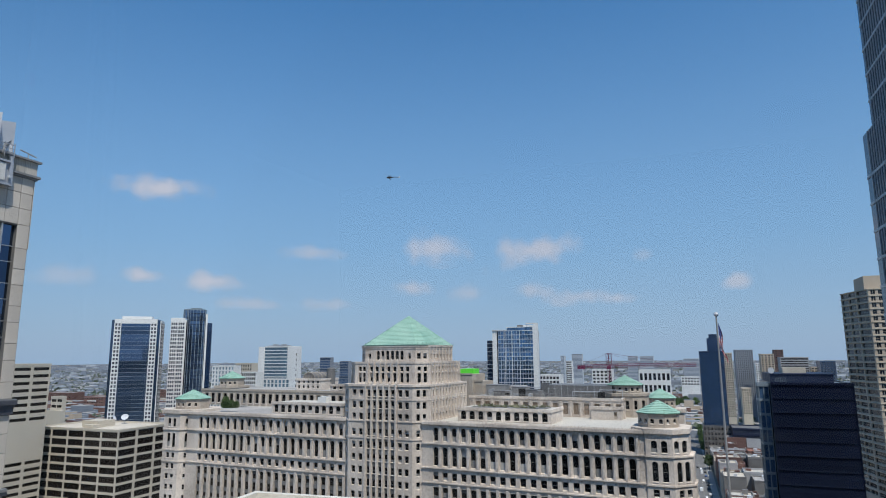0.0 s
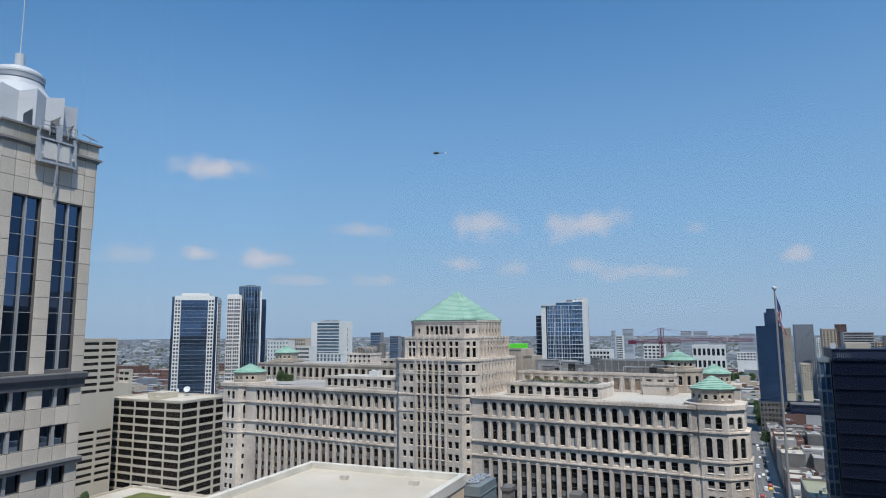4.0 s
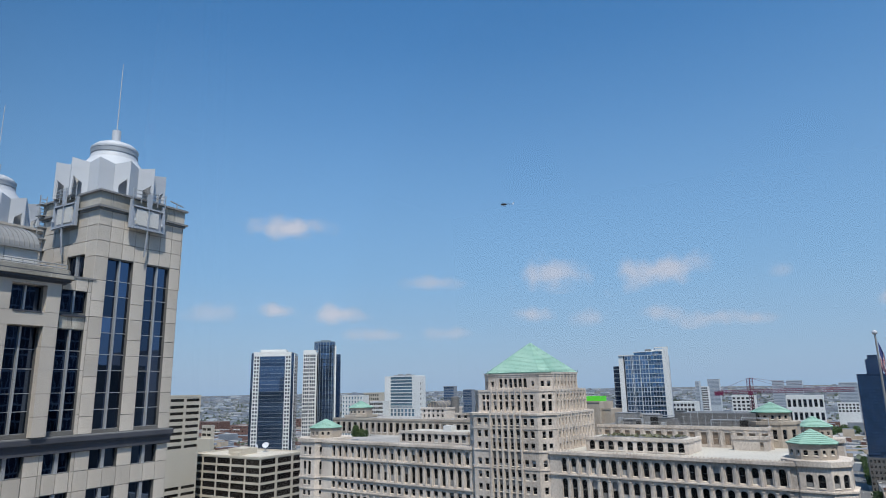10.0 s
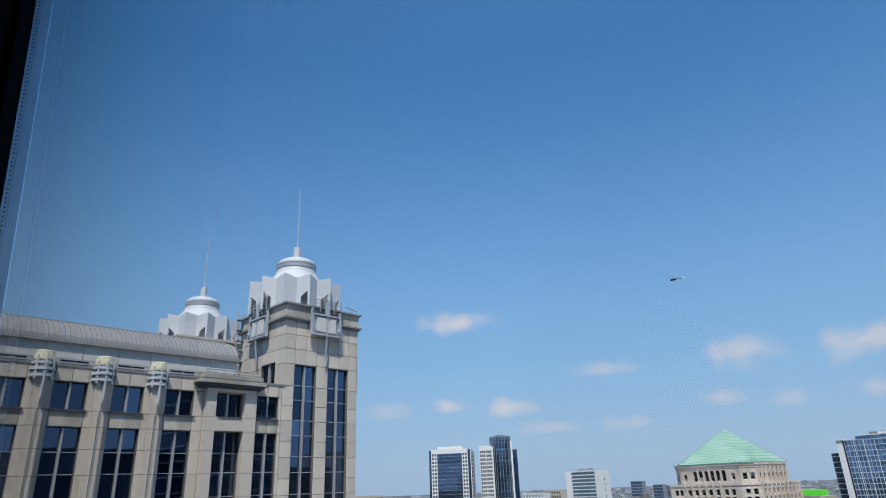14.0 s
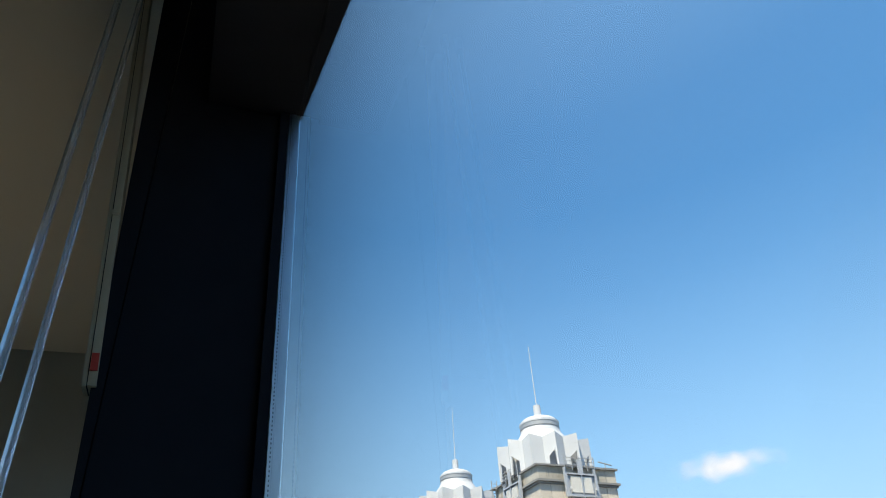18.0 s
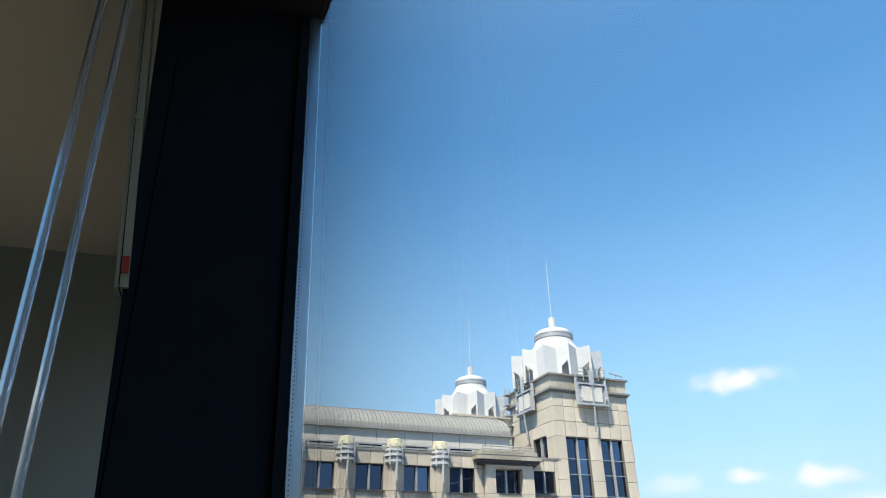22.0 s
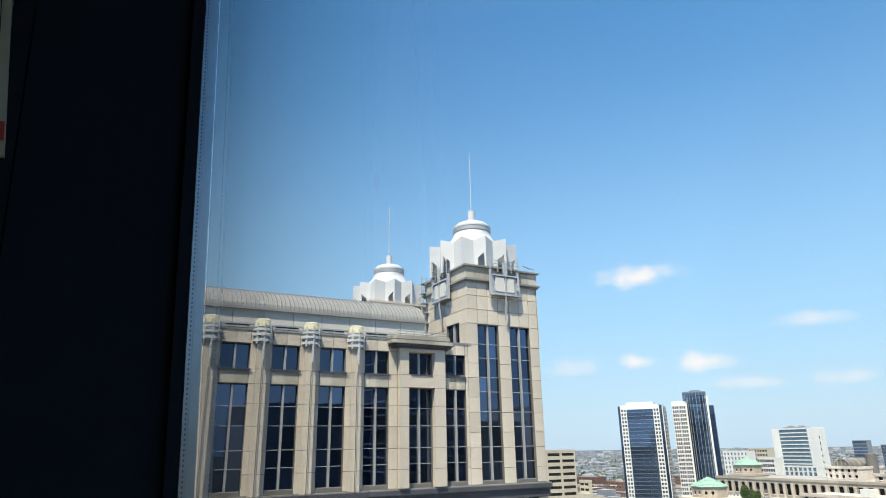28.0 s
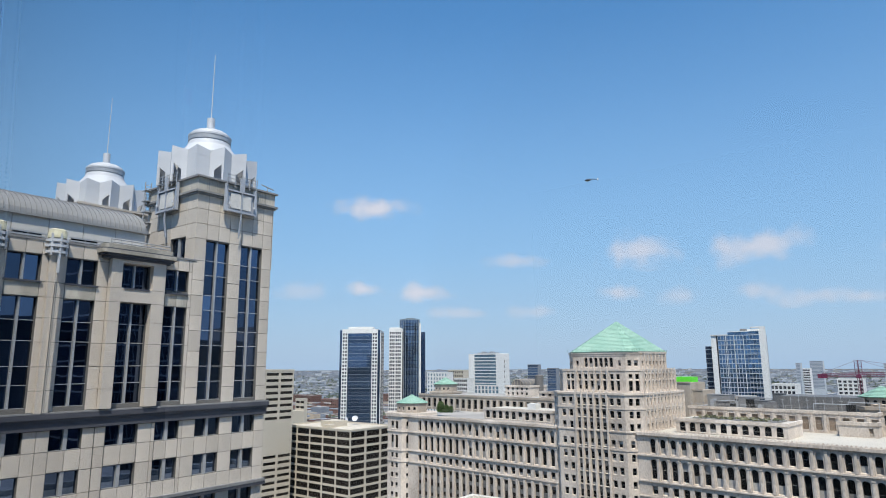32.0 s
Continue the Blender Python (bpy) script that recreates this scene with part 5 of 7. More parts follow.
add_box(gt, "penthouse", FRAME, -109.3, y4 + 0.9, zt1, -91.2, y4 + 14, zt2 - 0.3)
add_box(gt, "roof_slab", WHITE_CONC, -109.6, y4 + 0.2, zt2 - 0.3, -91.2, y4 + 15, zt2 + 0.15)
add_box(gt, "roof_plant", PLANT, -102.5, y4 + 3, zt2 + 0.15, -99.5, y4 + 8, zt2 + 1.6)
add_box(gt, "roof_wall", WHITE_CONC, -98.5, y4 + 4, zt2 + 0.15, -91.0, y4 + 6, zt2 + 1.3)
add_box(gt, "end_wall", WHITE_CONC, -90.6, y4 - 1.2, 0, -87.9, y4 + 3, zt3)
add_box(gt, "roof_beam", WHITE_CONC, -95.5, y4 - 1.0, zt3 - 0.7, -90.6, y4 + 2, zt3)
add_box(gt, "roof_post", WHITE_CONC, -95.5, y4 - 0.6, zt2 + 0.15, -95.1, y4 - 0.2, zt3 - 0.7)
add_box(gt, "edge_pier", WHITE_CONC, -119.5, y4 + 0.6, 0, -116.4, y4 + 16, zt1 + 0.6)
add_box(gt, "edge_glazing", NAVY_GLASS, -116.4, y4 + 1.4, 0, -115.3, y4 + 10, zt1)
add_box(gt, "roof_slab", WHITE_CONC, -119.5, y4 - 0.1, zt1 + 0.35, -109.6, y4 + 12, zt1 + 0.8)
add_box(gt, "side_bay", NAVY_GLASS, -124.6, y4 + 5, 0, -119.5, y4 + 16, up(1.42, y4))
for x in (-110.4, -105.5, -100.2):
    add_box(gt, "mullion_fin", WHITE_CONC, x - 0.12, y4 - 0.3, 66, x + 0.12, y4, zt1)
add_box(gt, "balcony_fin", WHITE_CONC, -91.0, y4 - 1.15, 60, -90.6, y4 + 1, zt2)
for f in range(15):
    z = (37 - f) * zt1 / 37
    add_box(gt, "balcony_slab", WHITE_CONC, -98.2, y4 - 1.1, z - 0.12, -91.0, y4, z + 0.12)
    add_box(gt, "balcony_rail", FRAME, -98.2, y4 - 1.1, z + 0.85, -91.0, y4 - 1.02, z + 0.95)
    if z - 2.2 < up(1.42, y4):
        add_box(gt, "side_slab", GREY_METAL, -124.6, y4 + 4.6, z - 2.6, -119.5, y4 + 5, z - 2.2)

# blocks to the right of the great roof
for az0, az1, el, d, wall, cols, ww, floors, name in (
        (-11.3, -9.6, -1.6, 520, WHITE_CONC, 6, 1.9, 22, "white mid-rise block with a gridded front"), (-6.9, -5.3, -1.15, 640, WHITE_CONC, 5, 2.4, 24, "white block with dark window strips"),
        (-3.15, -0.72, -1.2, 560, WHITE_CONC, 7, 2.2, 8, "white concrete frame block with tall dark bays"), (0.1, 1.45, -1.7, 1320, WHITE_CONC, 6, 3.3, 9, "white tower with vertical strips"),
        (0.35, 1.5, -0.2, 1500, GREY_CONC, 6, 2.2, 30, "far hazy grey high-rise tower"), (-9.46, -9.15, 0.1, 1500, GREY_CONC, 5, 4, 30, "far slim hazy grey tower"), (-8.53, -7.67, 0.25, 1700, GREY_CONC, 5, 4, 30, "far hazy grey high-rise tower"), (-3.98, -3.19, 0.04, 1400, GREY_CONC, 5, 4, 30, "far hazy grey high-rise tower"), (-3.01, -1.95, 0.02, 1400, GREY_CONC, 5, 4, 30, "far grey slab tower"), (-9.0, -8.56, -0.35, 1200, WHITE_CONC, 3, 3, 20, "far slim white tower"),
        (-12.6, -12.0, 0.15, 1900, GREY_CONC, 3, 4, 30, "far slim grey high-rise tower"),
        (3.38, 3.95, 0.22, 690, BEIGE_CONC, 4, 1.25, 40, "tan residential tower with balcony bands"), (4.17, 5.45, 0.47, 930, HAZE_GREY, 9, 1.3, 40, "blue-grey residential tower with many windows"),
        (5.55, 6.0, -0.6, 900, WHITE_CONC, 3, 1.6, 36, "pale narrow concrete tower"), (5.98, 6.9, 0.12, 820, TAN_CONC, 4, 1.9, 36, "tan and grey residential tower"), (6.95, 7.55, 0.45, 900, BRICK, 3, 2.2, 36, "brick-red residential tower with windows"),
        (7.3, 9.2, -0.15, 780, GREY_CONC, 0, 1.0, 34, "grey office block with ribbon windows"), (9.9, 10.9, -0.45, 760, BLUE_GLASS, 5, 2.0, 36, "blue-grey glazed office block"), (9.3, 9.9, -0.9, 800, TAN_CONC, 3, 2.0, 30, "plain tan concrete block"),
        (4.45, 5.1, -2.6, 720, BEIGE_CONC, 4, 1.3, 22, "pale tower block with narrow windows")):
    x, y = at(az0, d)
    w = d * radians(az1 - az0) * 1.038
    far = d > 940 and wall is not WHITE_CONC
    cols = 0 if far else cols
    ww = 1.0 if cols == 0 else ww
    # far grey towers swap to haze-tinted walls, their windows too
    wall = HAZE_PALE if far and wall is GREY_CONC else wall
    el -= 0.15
    block("tower_block", name, x, x + w, y, y + 20, up(el, d), wall, (HAZE_WALL if far else DARK_GLASS if wall is not BLUE_GLASS else NAVY_GLASS, wall if cols == 0 else GREY_CONC), floors, cols, ww, up(el, d) / floors * 0.58, up(el, d) / floors * 0.22, None, zlow=30, group="towers of the north side")

# navy tower by the street
d5 = 640
x5, y5 = at(1.56, d5)
nt = block("navy_glass_tower", "dark navy glass residential tower on a brick podium", x5, x5 + 21, y5, y5 + 20, up(0.2, d5), MID_GLASS, (BLUE_GLASS, NAVY_GLASS), 28, 7, 2.5, 1.75, 0.6, None, z0=26, roof_mat=ROOF_G)
add_box(nt, "penthouse", MID_GLASS, x5 + 7.5, y5 + 3, up(0.2, d5), x5 + 19, y5 + 15, up(1.35, d5))
add_box(nt, "penthouse", MID_GLASS, x5 + 9.5, y5 + 5, up(1.35, d5), x5 + 16.5, y5 + 12, up(1.67, d5))
block("podium", "brown brick podium block with window rows", x5 - 1, x5 + 22, y5 - 4, y5 + 22, 26, SPANDREL, (DARK_GLASS, TAN_CONC), 6, 8, 1.8, 2.2, 1.0, None)
block("dark_low_block", "low dark glazed block behind the flat roofs", x5 + 21.5, x5 + 62, y5 - 30, y5, 27, DARK_NAVY, (NAVY_GLASS, PLANT), 6, 0, 0.8, 2.6, 1.2, None, roof_mat=SPANDREL)

# dark office block and its glazed flank
d6 = 205
x6, y6 = at(6.48, d6)
dk = block("dark_office_block", "near-black glass office block with thin floor lines", x6, x6 + 20.5, y6, y6 + 24, up(-2.35, d6), DARK_OFFICE, (DARK_OFFICE, DARK_NAVY), 21, 0, 0.2, 3.9, 0.08, None, zlow=20, parapet=0.5, roof_mat=LOUVRE)
add_box(dk, "roof_storey", DARK_NAVY, x6 + 0.3, y6 + 2.5, up(-2.35, d6), x6 + 16.3, y6 + 20, up(-1.62, d6))
add_box(dk, "roof_edge", DARK_NAVY, x6 + 0.1, y6 + 2.3, up(-1.62, d6), x6 + 16.5, y6 + 20.2, up(-1.62, d6) + 0.3)
for k in range(5, 21):
    add_box(dk, "floor_edge", DARK_NAVY, x6 + 0.1, y6 - 0.06, k * up(-2.35, d6) / 21 - 0.03, x6 + 20.4, y6 - 0.01, k * up(-2.35, d6) / 21 + 0.03)
for k in range(7):
    add_box(dk, "roof_louvre", LOUVRE, x6 + 1.6 + 0.45 * k, y6 + 2.42, up(-2.2, d6), x6 + 1.72 + 0.45 * k, y6 + 2.5, up(-1.85, d6))
add_box(dk, "roof_plant", BEIGE_CONC, x6 + 4.5, y6 + 8, up(-1.62, d6), x6 + 10.5, y6 + 14, up(-1.62, d6) + 1.9)
block("glass_annex", "pale glazed wing with vertical steel fins", x6 - 2.9, x6 - 0.15, y6 + 3, y6 + 9, up(-2.5, d6), LOUVRE, (BLUE_GLASS, LOUVRE), 20, 2, 1.2, 3.4, 0.3, 4, zlow=20, styles=(0, 0, 9))
dish = thing("satellite_dish", "small white satellite dish on a roof", "dish", pose(x6 + 0.8, y6 + 3, up(-1.62, d6) + 0.3))
mb = MB()
mb.tube((0, 0, 0), (0, 0, 0.5), 0.08, n=6)
part("mount", mb, GREY_METAL, dish)
mb = MB()
mb.solid([(0.85 * math.cos(t), -0.1, 0.85 + 0.85 * math.sin(t)) for t in [0.5236 * i for i in range(12)]], [(0.2 * math.cos(t), 0.2, 0.85 + 0.2 * math.sin(t)) for t in [0.5236 * i for i in range(12)]])
part("reflector", mb, WHITE_METAL, dish)

# tan residential tower and the dark skyscraper at the right
d7 = 340
x7, y7, z7 = 82.2, 333.0, up(4.85, d7)
tt = thing("residential_tower", "tan concrete residential tower with a faceted shaded flank of stacked balconies", "tower", pose(x7, y7, 0))
facets = ((-5.5, 25.0), (-2.6, 10.0), (0.0, 0.0), (22.0, 0.0), (22.0, 25.0))
step7 = z7 / 40
mb, jobs = MB(), []
for k, a in enumerate(facets):
    b = facets[(k + 1) % len(facets)]
    u = (b[0] - a[0], b[1] - a[1])
    ln = math.hypot(*u)
    # panes of the first two facets are widened to deepen the flank's shade
    spots = {0: ((ln * 0.26, 6.9), (ln * 0.75, 6.9)), 1: ((ln * 0.5, 8.6),), 2: tuple((1.9 + 2.95 * i, 1.75) for i in range(4))}.get(k, ())
    holes = [(c, w, f * step7 + 0.55, f * step7 + 2.5, False) for f in range(9, 40) for c, w in spots]
    facade(mb, a, u, ln, 0, z7, holes, 0.6 if k < 2 else 0.3)
    jobs.append((a, u, holes, 0.55 if k < 2 else 0.25))
mb.face([(x, y, z7) for x, y in facets], 1)
body = part("wall", mb, [TAN_CONC, ROOF_G], tt)
for a, u, holes, deep in jobs:
    if holes:
        set_panes(body, a, u, holes, deep, (DARK_GLASS, BEIGE_CONC), (0, 3), "window", random.Random(8))
lip = MB()
lip.prism([(-5.9, 25.2), (-2.95, 9.9), (-0.2, -0.3), (22.3, -0.3), (22.3, 25.2)], 0, 0.22)
lip = lip.mesh("slab_edge", BEIGE_CONC)
for f in range(12, 41):
    part("slab_edge", lip, None, tt, "", (0, 0, f * step7 - 0.2))
add_box(tt, "penthouse", TAN_CONC, x7 - 0.5, y7 + 3, z7, x7 + 18, y7 + 20, up(5.9, d7))
add_box(tt, "penthouse", TAN_CONC, x7 + 10, y7 + 3, up(5.9, d7), x7 + 16, y7 + 14, up(6.3, d7))
x8, y8 = 24.9, 70.0
sk = thing("dark_skyscraper", "dark blue-grey glass skyscraper with fine ribs and setbacks", "skyscraper", pose(x8, y8, 0))
for k, (s, z0, z1) in enumerate(((0.0, 0, 118.5), (1.2, 118.5, 152.0))):
    mb = MB()
    mb.box(s, s, z0, 30, 24.5, z1)
    body = part("shaft", mb, NAVY_GLASS, sk)
    fl = MB()
    fl.box(s - 0.08, s - 0.08, 0, 30, s, 0.35)
    fl.box(s - 0.08, s, 0, s, 24.5, 0.35)
    fl = fl.mesh("floor_line", GREY_METAL)
    for i in range(int((z1 - z0) / 3.6)):
        if z0 + 3.6 * i > 60:
            part("floor_line", fl, None, body, "", (0, 0, z0 + 3.6 * i + 1))
    rb = MB()
    rb.box(-0.05, -0.12, z0, 0.05, 0, z1)
    rb = rb.mesh("rib", GREY_METAL)
    for i in range(24):
        part("rib", rb, None, body, "", (s, s + 0.4 + 0.95 * i, 0), -math.pi / 2)

# banded office block and the beige blocks behind it
ob = block("banded_office_block", "pale concrete office block with rows of dark recessed windows", -288.6, -237.3, 223, 255, 57.6, BEIGE_CONC, (BRONZE_GLASS, SPANDREL), 15, 5, 9.3, 2.75, 0.55, 3, roof_mat=ROOF_DIRT, parapet=0.7, styles=(9,))
add_box(ob, "stair_head", BEIGE_CONC, -270, 232, 57.6, -260, 242, 60.6)
add_box(ob, "roof_box", BEIGE_CONC, -264, 228, 57.6, -258, 233, 59.2)
for x, y, r, tilt, face in ((-261.0, 248.6, 1.7, 38, 32), (-265.5, 246, 1.35, 30, 110)):
    dish = thing("satellite_dish", "large white satellite dish on a flat roof", "dish", pose(x, y, 57.6, 0, 0, face))
    mb = MB()
    mb.tube((0, 0, 0), (0, 0, 2.0), 0.25, 0.2, 8), mb.tube((-1.2, 0, 0), (0, 0, 1.8), 0.1, n=5), mb.tube((1.2, 0, 0), (0, 0, 1.8), 0.1, n=5)
    part("mount", mb, GREY_METAL, dish)
    mb = MB()
    for j in range(4):
        ra, rb2 = r * j / 4, r * (j + 1) / 4
        f = lambda q, i: (q * math.cos(i * math.pi / 10), 0.28 * (q * q / r) * -1, q * math.sin(i * math.pi / 10))
        for i in range(20):
            mb.face([f(ra, i), f(ra, i + 1), f(rb2, i + 1), f(rb2, i)] if j else [f(rb2, i), f(rb2, i + 1), (0, 0, 0)])
    o = part("reflector", mb, WHITE_METAL, dish)
    o.location, o.rotation_euler = (0, 0, 2.0 + r * 0.7), (radians(-tilt), 0, 0)
block("beige_office_block", "stepped beige concrete block with recessed window bands", -307.7, -270.6, 187, 213.5, 86.9, BEIGE_CONC, (BRONZE_GLASS, BEIGE_CONC), 28, None, 7.6, 1.45, 0.8, 3, zlow=20, styles=(9,), blank=(46.5, 61.5))
bpy.context.view_layer.update()
lo = block("beige_office_block", "lower plain beige block beside the taller one", -329.5, -321.0, 262, 264.5, up(-2.93, 421), BEIGE_CONC, (BRONZE_GLASS, BEIGE_CONC), 22, 2, 3.7, 1.5, 0.8, None, zlow=62, styles=(9,))
add_box(lo, "front_block", BEIGE_CONC, -331, 259.5, 0, -318.2, 262, up(-3.88, 415), "plain cream concrete block")
lawn = block("roof_terrace_building", "low building with a small lawn on its roof", -215, -172, 140, 180, 31, BEIGE_CONC, (DARK_GLASS, BEIGE_CONC), 8, None, 2.6, 1.8, 1.0, 6, roof_mat=ROOF_DIRT)
add_box(lawn, "roof_lawn", GRASS, -204, 157, 31, -189, 175, 31.3, "patch of green lawn")
add_box(lawn, "end_wall", BEIGE_CONC, -214, 182, 0, -205, 184, 31)

# near roofs below the window
nr = block("low_office_building", "tan office building with a pale ballast roof and white parapet", -48.6, -28.1, 13.6, 66.8, 73.3, TAN_PANEL, (DARK_GLASS, TAN_CONC), 18, None, 2.2, 1.9, 1.0, None, roof_mat=ROOF_DIRT, parapet=0.0, zlow=62)
cp = MB()
for a, b, c, d in ((-10.37, -26.72, -9.65, 26.72), (9.65, -26.72, 10.37, 26.72), (-9.65, 25.95, 9.65, 26.72), (-9.65, -26.7, 9.65, -25.95)):
    cp.box(a, b, 72.9, c, d, 74.0)
part("coping", cp, DIRTY_WHITE, nr, "white membrane parapet")
ROOF_TURN = pose(-37.45, 41.0, 0, 0, 0, 3)
for x, y, w in ((-41.7, 62.1, 0.9), (-33.2, 62.4, 1.1), (-45.5, 48.6, 0.8), (-35.7, 53.6, 0.35), (-30.7, 50.6, 0.5)):
    add_box(nr, "roof_vent", ROOF_W, x, y, 73.3, x + w, y + 0.5, 73.75)
nr.matrix_world = ROOF_TURN
ct = thing("cooling_tower", "grey louvred metal cooling tower with round fans", "cooling tower", pose(-27.6, 70.2, 61.7))
mb = MB()
mb.box(-1.7, -2.7, 0, 0.9, 2.7, 11.1)
part("casing", mb, LOUVRE, ct)
for k in range(6):
    mb = MB()
    mb.box(-1.75, -2.78, 0.6 + 1.9 * k, 0.98, 2.78, 0.68 + 1.9 * k)
    part("louvre", mb, LOUVRE, ct)
for y in (-1.65, 0.0, 1.65):
    mb = MB()
    mb.prism(ngon(20, 0.8, (-0.4, y)), 11.1, 11.4), mb.prism(ngon(20, 0.86, (-0.4, y)), 11.4, 11.48)
    fan = part("fan_shroud", mb, GREY_METAL, ct)
    mb = MB()
    for i in range(6):
        t = i * math.pi / 3
        mb.box(-0.42 + 0.4 * math.cos(t), y - 0.02 + 0.4 * math.sin(t), 11.48, -0.28 + 0.4 * math.cos(t), y + 0.12 + 0.4 * math.sin(t), 11.52)
    part("fan_blade", mb, BLACK, fan)
block("plant_building", "plain concrete plant building under a cooling tower", -29.8, -24.0, 67.0, 75.6, 61.7, GREY_CONC, (DARK_GLASS, GREY_CONC), 14, None, 1.5, 1.5, 1.0, None, parapet=0.0)
pb = block("old_stone_building", "old grey stone building with stubby parapet piers", -24, 2, 30, 61, 71.4, LIME_D, (OLD_GLASS, LIME_D), 17, None, 1.6, 2.2, 1.0, None, zlow=40)
for az in (-18.97, -13.14, -7.18):
    x = 60.4 * math.tan(radians(az))
    o = pb.matrix_world.translation
    for k in range(5):
        mb = MB()
        for i in range(2):
            mb.box(x - o.x - 0.43 + 0.44 * i, 60.0 - o.y - 0.7, 71.25 - o.z + 0.72 * k, x - o.x - 0.02 + 0.44 * i, 60.0 - o.y + 0.7, 71.93 - o.z + 0.72 * k)
        part("pier_stone", mb, DARK_STONE, pb)
    mb = MB()
    mb.box(x - o.x - 0.52, 60 - o.y - 0.85, 74.85 - o.z, x - o.x + 0.52, 60 - o.y + 0.85, 75.15 - o.z)
    part("pier_cap", mb, DARK_STONE, pb)
gr = block("pale_green_roofed_block", "low block with a pale green metal roof and vents", 17.6, 40, 117, 137, 57.7, SPANDREL, (DARK_GLASS, GREY_CONC), 15, None, 1.8, 2, 1, None, roof_mat=ROOF_PALE, zlow=30, parapet=0.2)
for i in range(5):
    add_box(gr, "roof_vent", (SPANDREL, GREY_METAL)[i % 2], 19.4 + 1.1 * i, 133.5 - 0.4 * i, 57.7, 19.8 + 1.1 * i, 133.9 - 0.4 * i, 58.9 + 0.2 * (i % 3))

dr = block("dark_brick_building", "dark brick building with a pale green roof", 18.4, 30, 226, 266, 36.5, SPANDREL, (DARK_GLASS, SPANDREL), 11, 6, 1.3, 2.0, 1.0, 5, roof_mat=ROOF_PALE, zlow=14)
for i in range(4):
    add_box(dr, "roof_vent", GREY_METAL, 20.5 + 1.6 * i, 240 + 5 * i, 36.5, 21.3 + 1.6 * i, 241 + 5 * i, 37.7)

# flagpole on a roof below
fp_x, fp_y = at(3.05, 46)
block("flagpole_building", "stone building whose roof carries a flagpole", fp_x - 1.0, fp_x + 12, fp_y - 14, fp_y + 3, 66, LIME_D, (OLD_GLASS, LIME_D), 16, None, 1.6, 2.2, 1, None, zlow=30)
flag = thing("flagpole", "tall grey flagpole with a limp striped flag", "flagpole", pose(fp_x, fp_y, 66))
top = up(3.15, 46) - 66
mb = MB()
mb.tube((0, 0, 0), (0, 0, top), 0.125, 0.05, 12)
part("pole", mb, POLE, flag)
mb = MB()
mb.tube((0, 0, 0), (0, 0, 0.35), 0.32, 0.28, 10)
part("base", mb, POLE, flag)
mb = MB()
for k in range(8):
    a, b = -math.pi / 2 + math.pi * k / 8, -math.pi / 2 + math.pi * (k + 1) / 8
    mb.solid([(0.15 * math.cos(a) * c + 1e-4 * c, 0.15 * math.cos(a) * s, top + 0.12 + 0.15 * math.sin(a)) for c, s in ngon(12, 1)],
             [(0.15 * math.cos(b) * c + 1e-4 * c, 0.15 * math.cos(b) * s, top + 0.12 + 0.15 * math.sin(b)) for c, s in ngon(12, 1)], 0, False)
part("ball_finial", mb, WHITE_METAL, flag, "pale ball on the pole top", smooth=True)
# the hanging flag: it droops from the pole, its stripes running out and down
fl_me = MB()
NU, NV, HOIST, FLY, DROOP = 26, 20, 1.6, 2.3, radians(80)


def fold(v, u):
    """v runs out along the fly, u down the hoist."""
    out, swing = FLY * v, 0.16 * v * math.sin(7.0 * v + 2.2 * u)
    return (0.08 + out * math.cos(DROOP) * (1 - 0.35 * (1 - u) * v) + 0.10 * v * math.sin(5 * u + 4 * v), swing + 0.10 * v * math.sin(9 * u), top - 0.36 - HOIST * u * (1 - 0.45 * v) - out * math.sin(DROOP) * (0.72 + 0.12 * u))


for i in range(NU):
    for j in range(NV):
        u0, u1, v0, v1 = i / NU, (i + 1) / NU, j / NV, (j + 1) / NV
        mi = 2 if u0 < 7 / 13 and v0 < 0.4 else (i // 2) % 2
        fl_me.face([fold(v0, u0), fold(v1, u0), fold(v1, u1), fold(v0, u1)], mi)
part("flag", fl_me, [FLAG_R, FLAG_W, FLAG_B], flag, "limp flag with red and white stripes and a blue field")

# tower crane
d10 = 610
cx, cy = at(-5.5, d10)
crane = thing("tower_crane", "red lattice tower crane with a long jib", "crane", pose(cx, cy, 0))
mast = MB()
zt = up(0.17, d10)
zj = up(-1.0, d10)


def lattice(mb, a, b, w, n):
    a, b = Vector(a), Vector(b)
    ax = (b - a).normalized()
    s1 = ax.orthogonal().normalized() * w / 2
    s2 = ax.cross(s1).normalized() * w / 2
    cs = [s1 + s2, s1 - s2, -s1 - s2, s2 - s1]
    for c in cs:
        mb.tube(a + c, b + c, 0.21, n=4)
    for i in range(n):
        p, q = a + (b - a) * i / n, a + (b - a) * (i + 1) / n
        for k in range(4):
            mb.tube(p + cs[k], q + cs[(k + 1) % 4], 0.11, n=3)


lattice(mast, (0, 0, 0), (0, 0, zj), 2.2, 30)
part("mast", mast, CRANE, crane)
jib = MB()
lattice(jib, (0, 0, zj + 1), (75, -4, zj + 2.0), 2.2, 34)
part("jib", jib, CRANE, crane)
cj = MB()
lattice(cj, (0, 0, zj + 1), (-26, 1.5, zj + 0.2), 2.0, 10)
cj.box(-29, 0, zj - 2.2, -22, 3, zj + 1.2)
part("counter_jib", cj, CRANE, crane)
ap = MB()
lattice(ap, (0, 0, zj + 1), (0, 0, zt), 3.4, 6)
part("apex", ap, CRANE, crane)
tie = MB()
for x in (-25, 30, 62):
    tie.tube((0, 0, zt), (x, 0, zj + 2.2), 0.11, n=3)
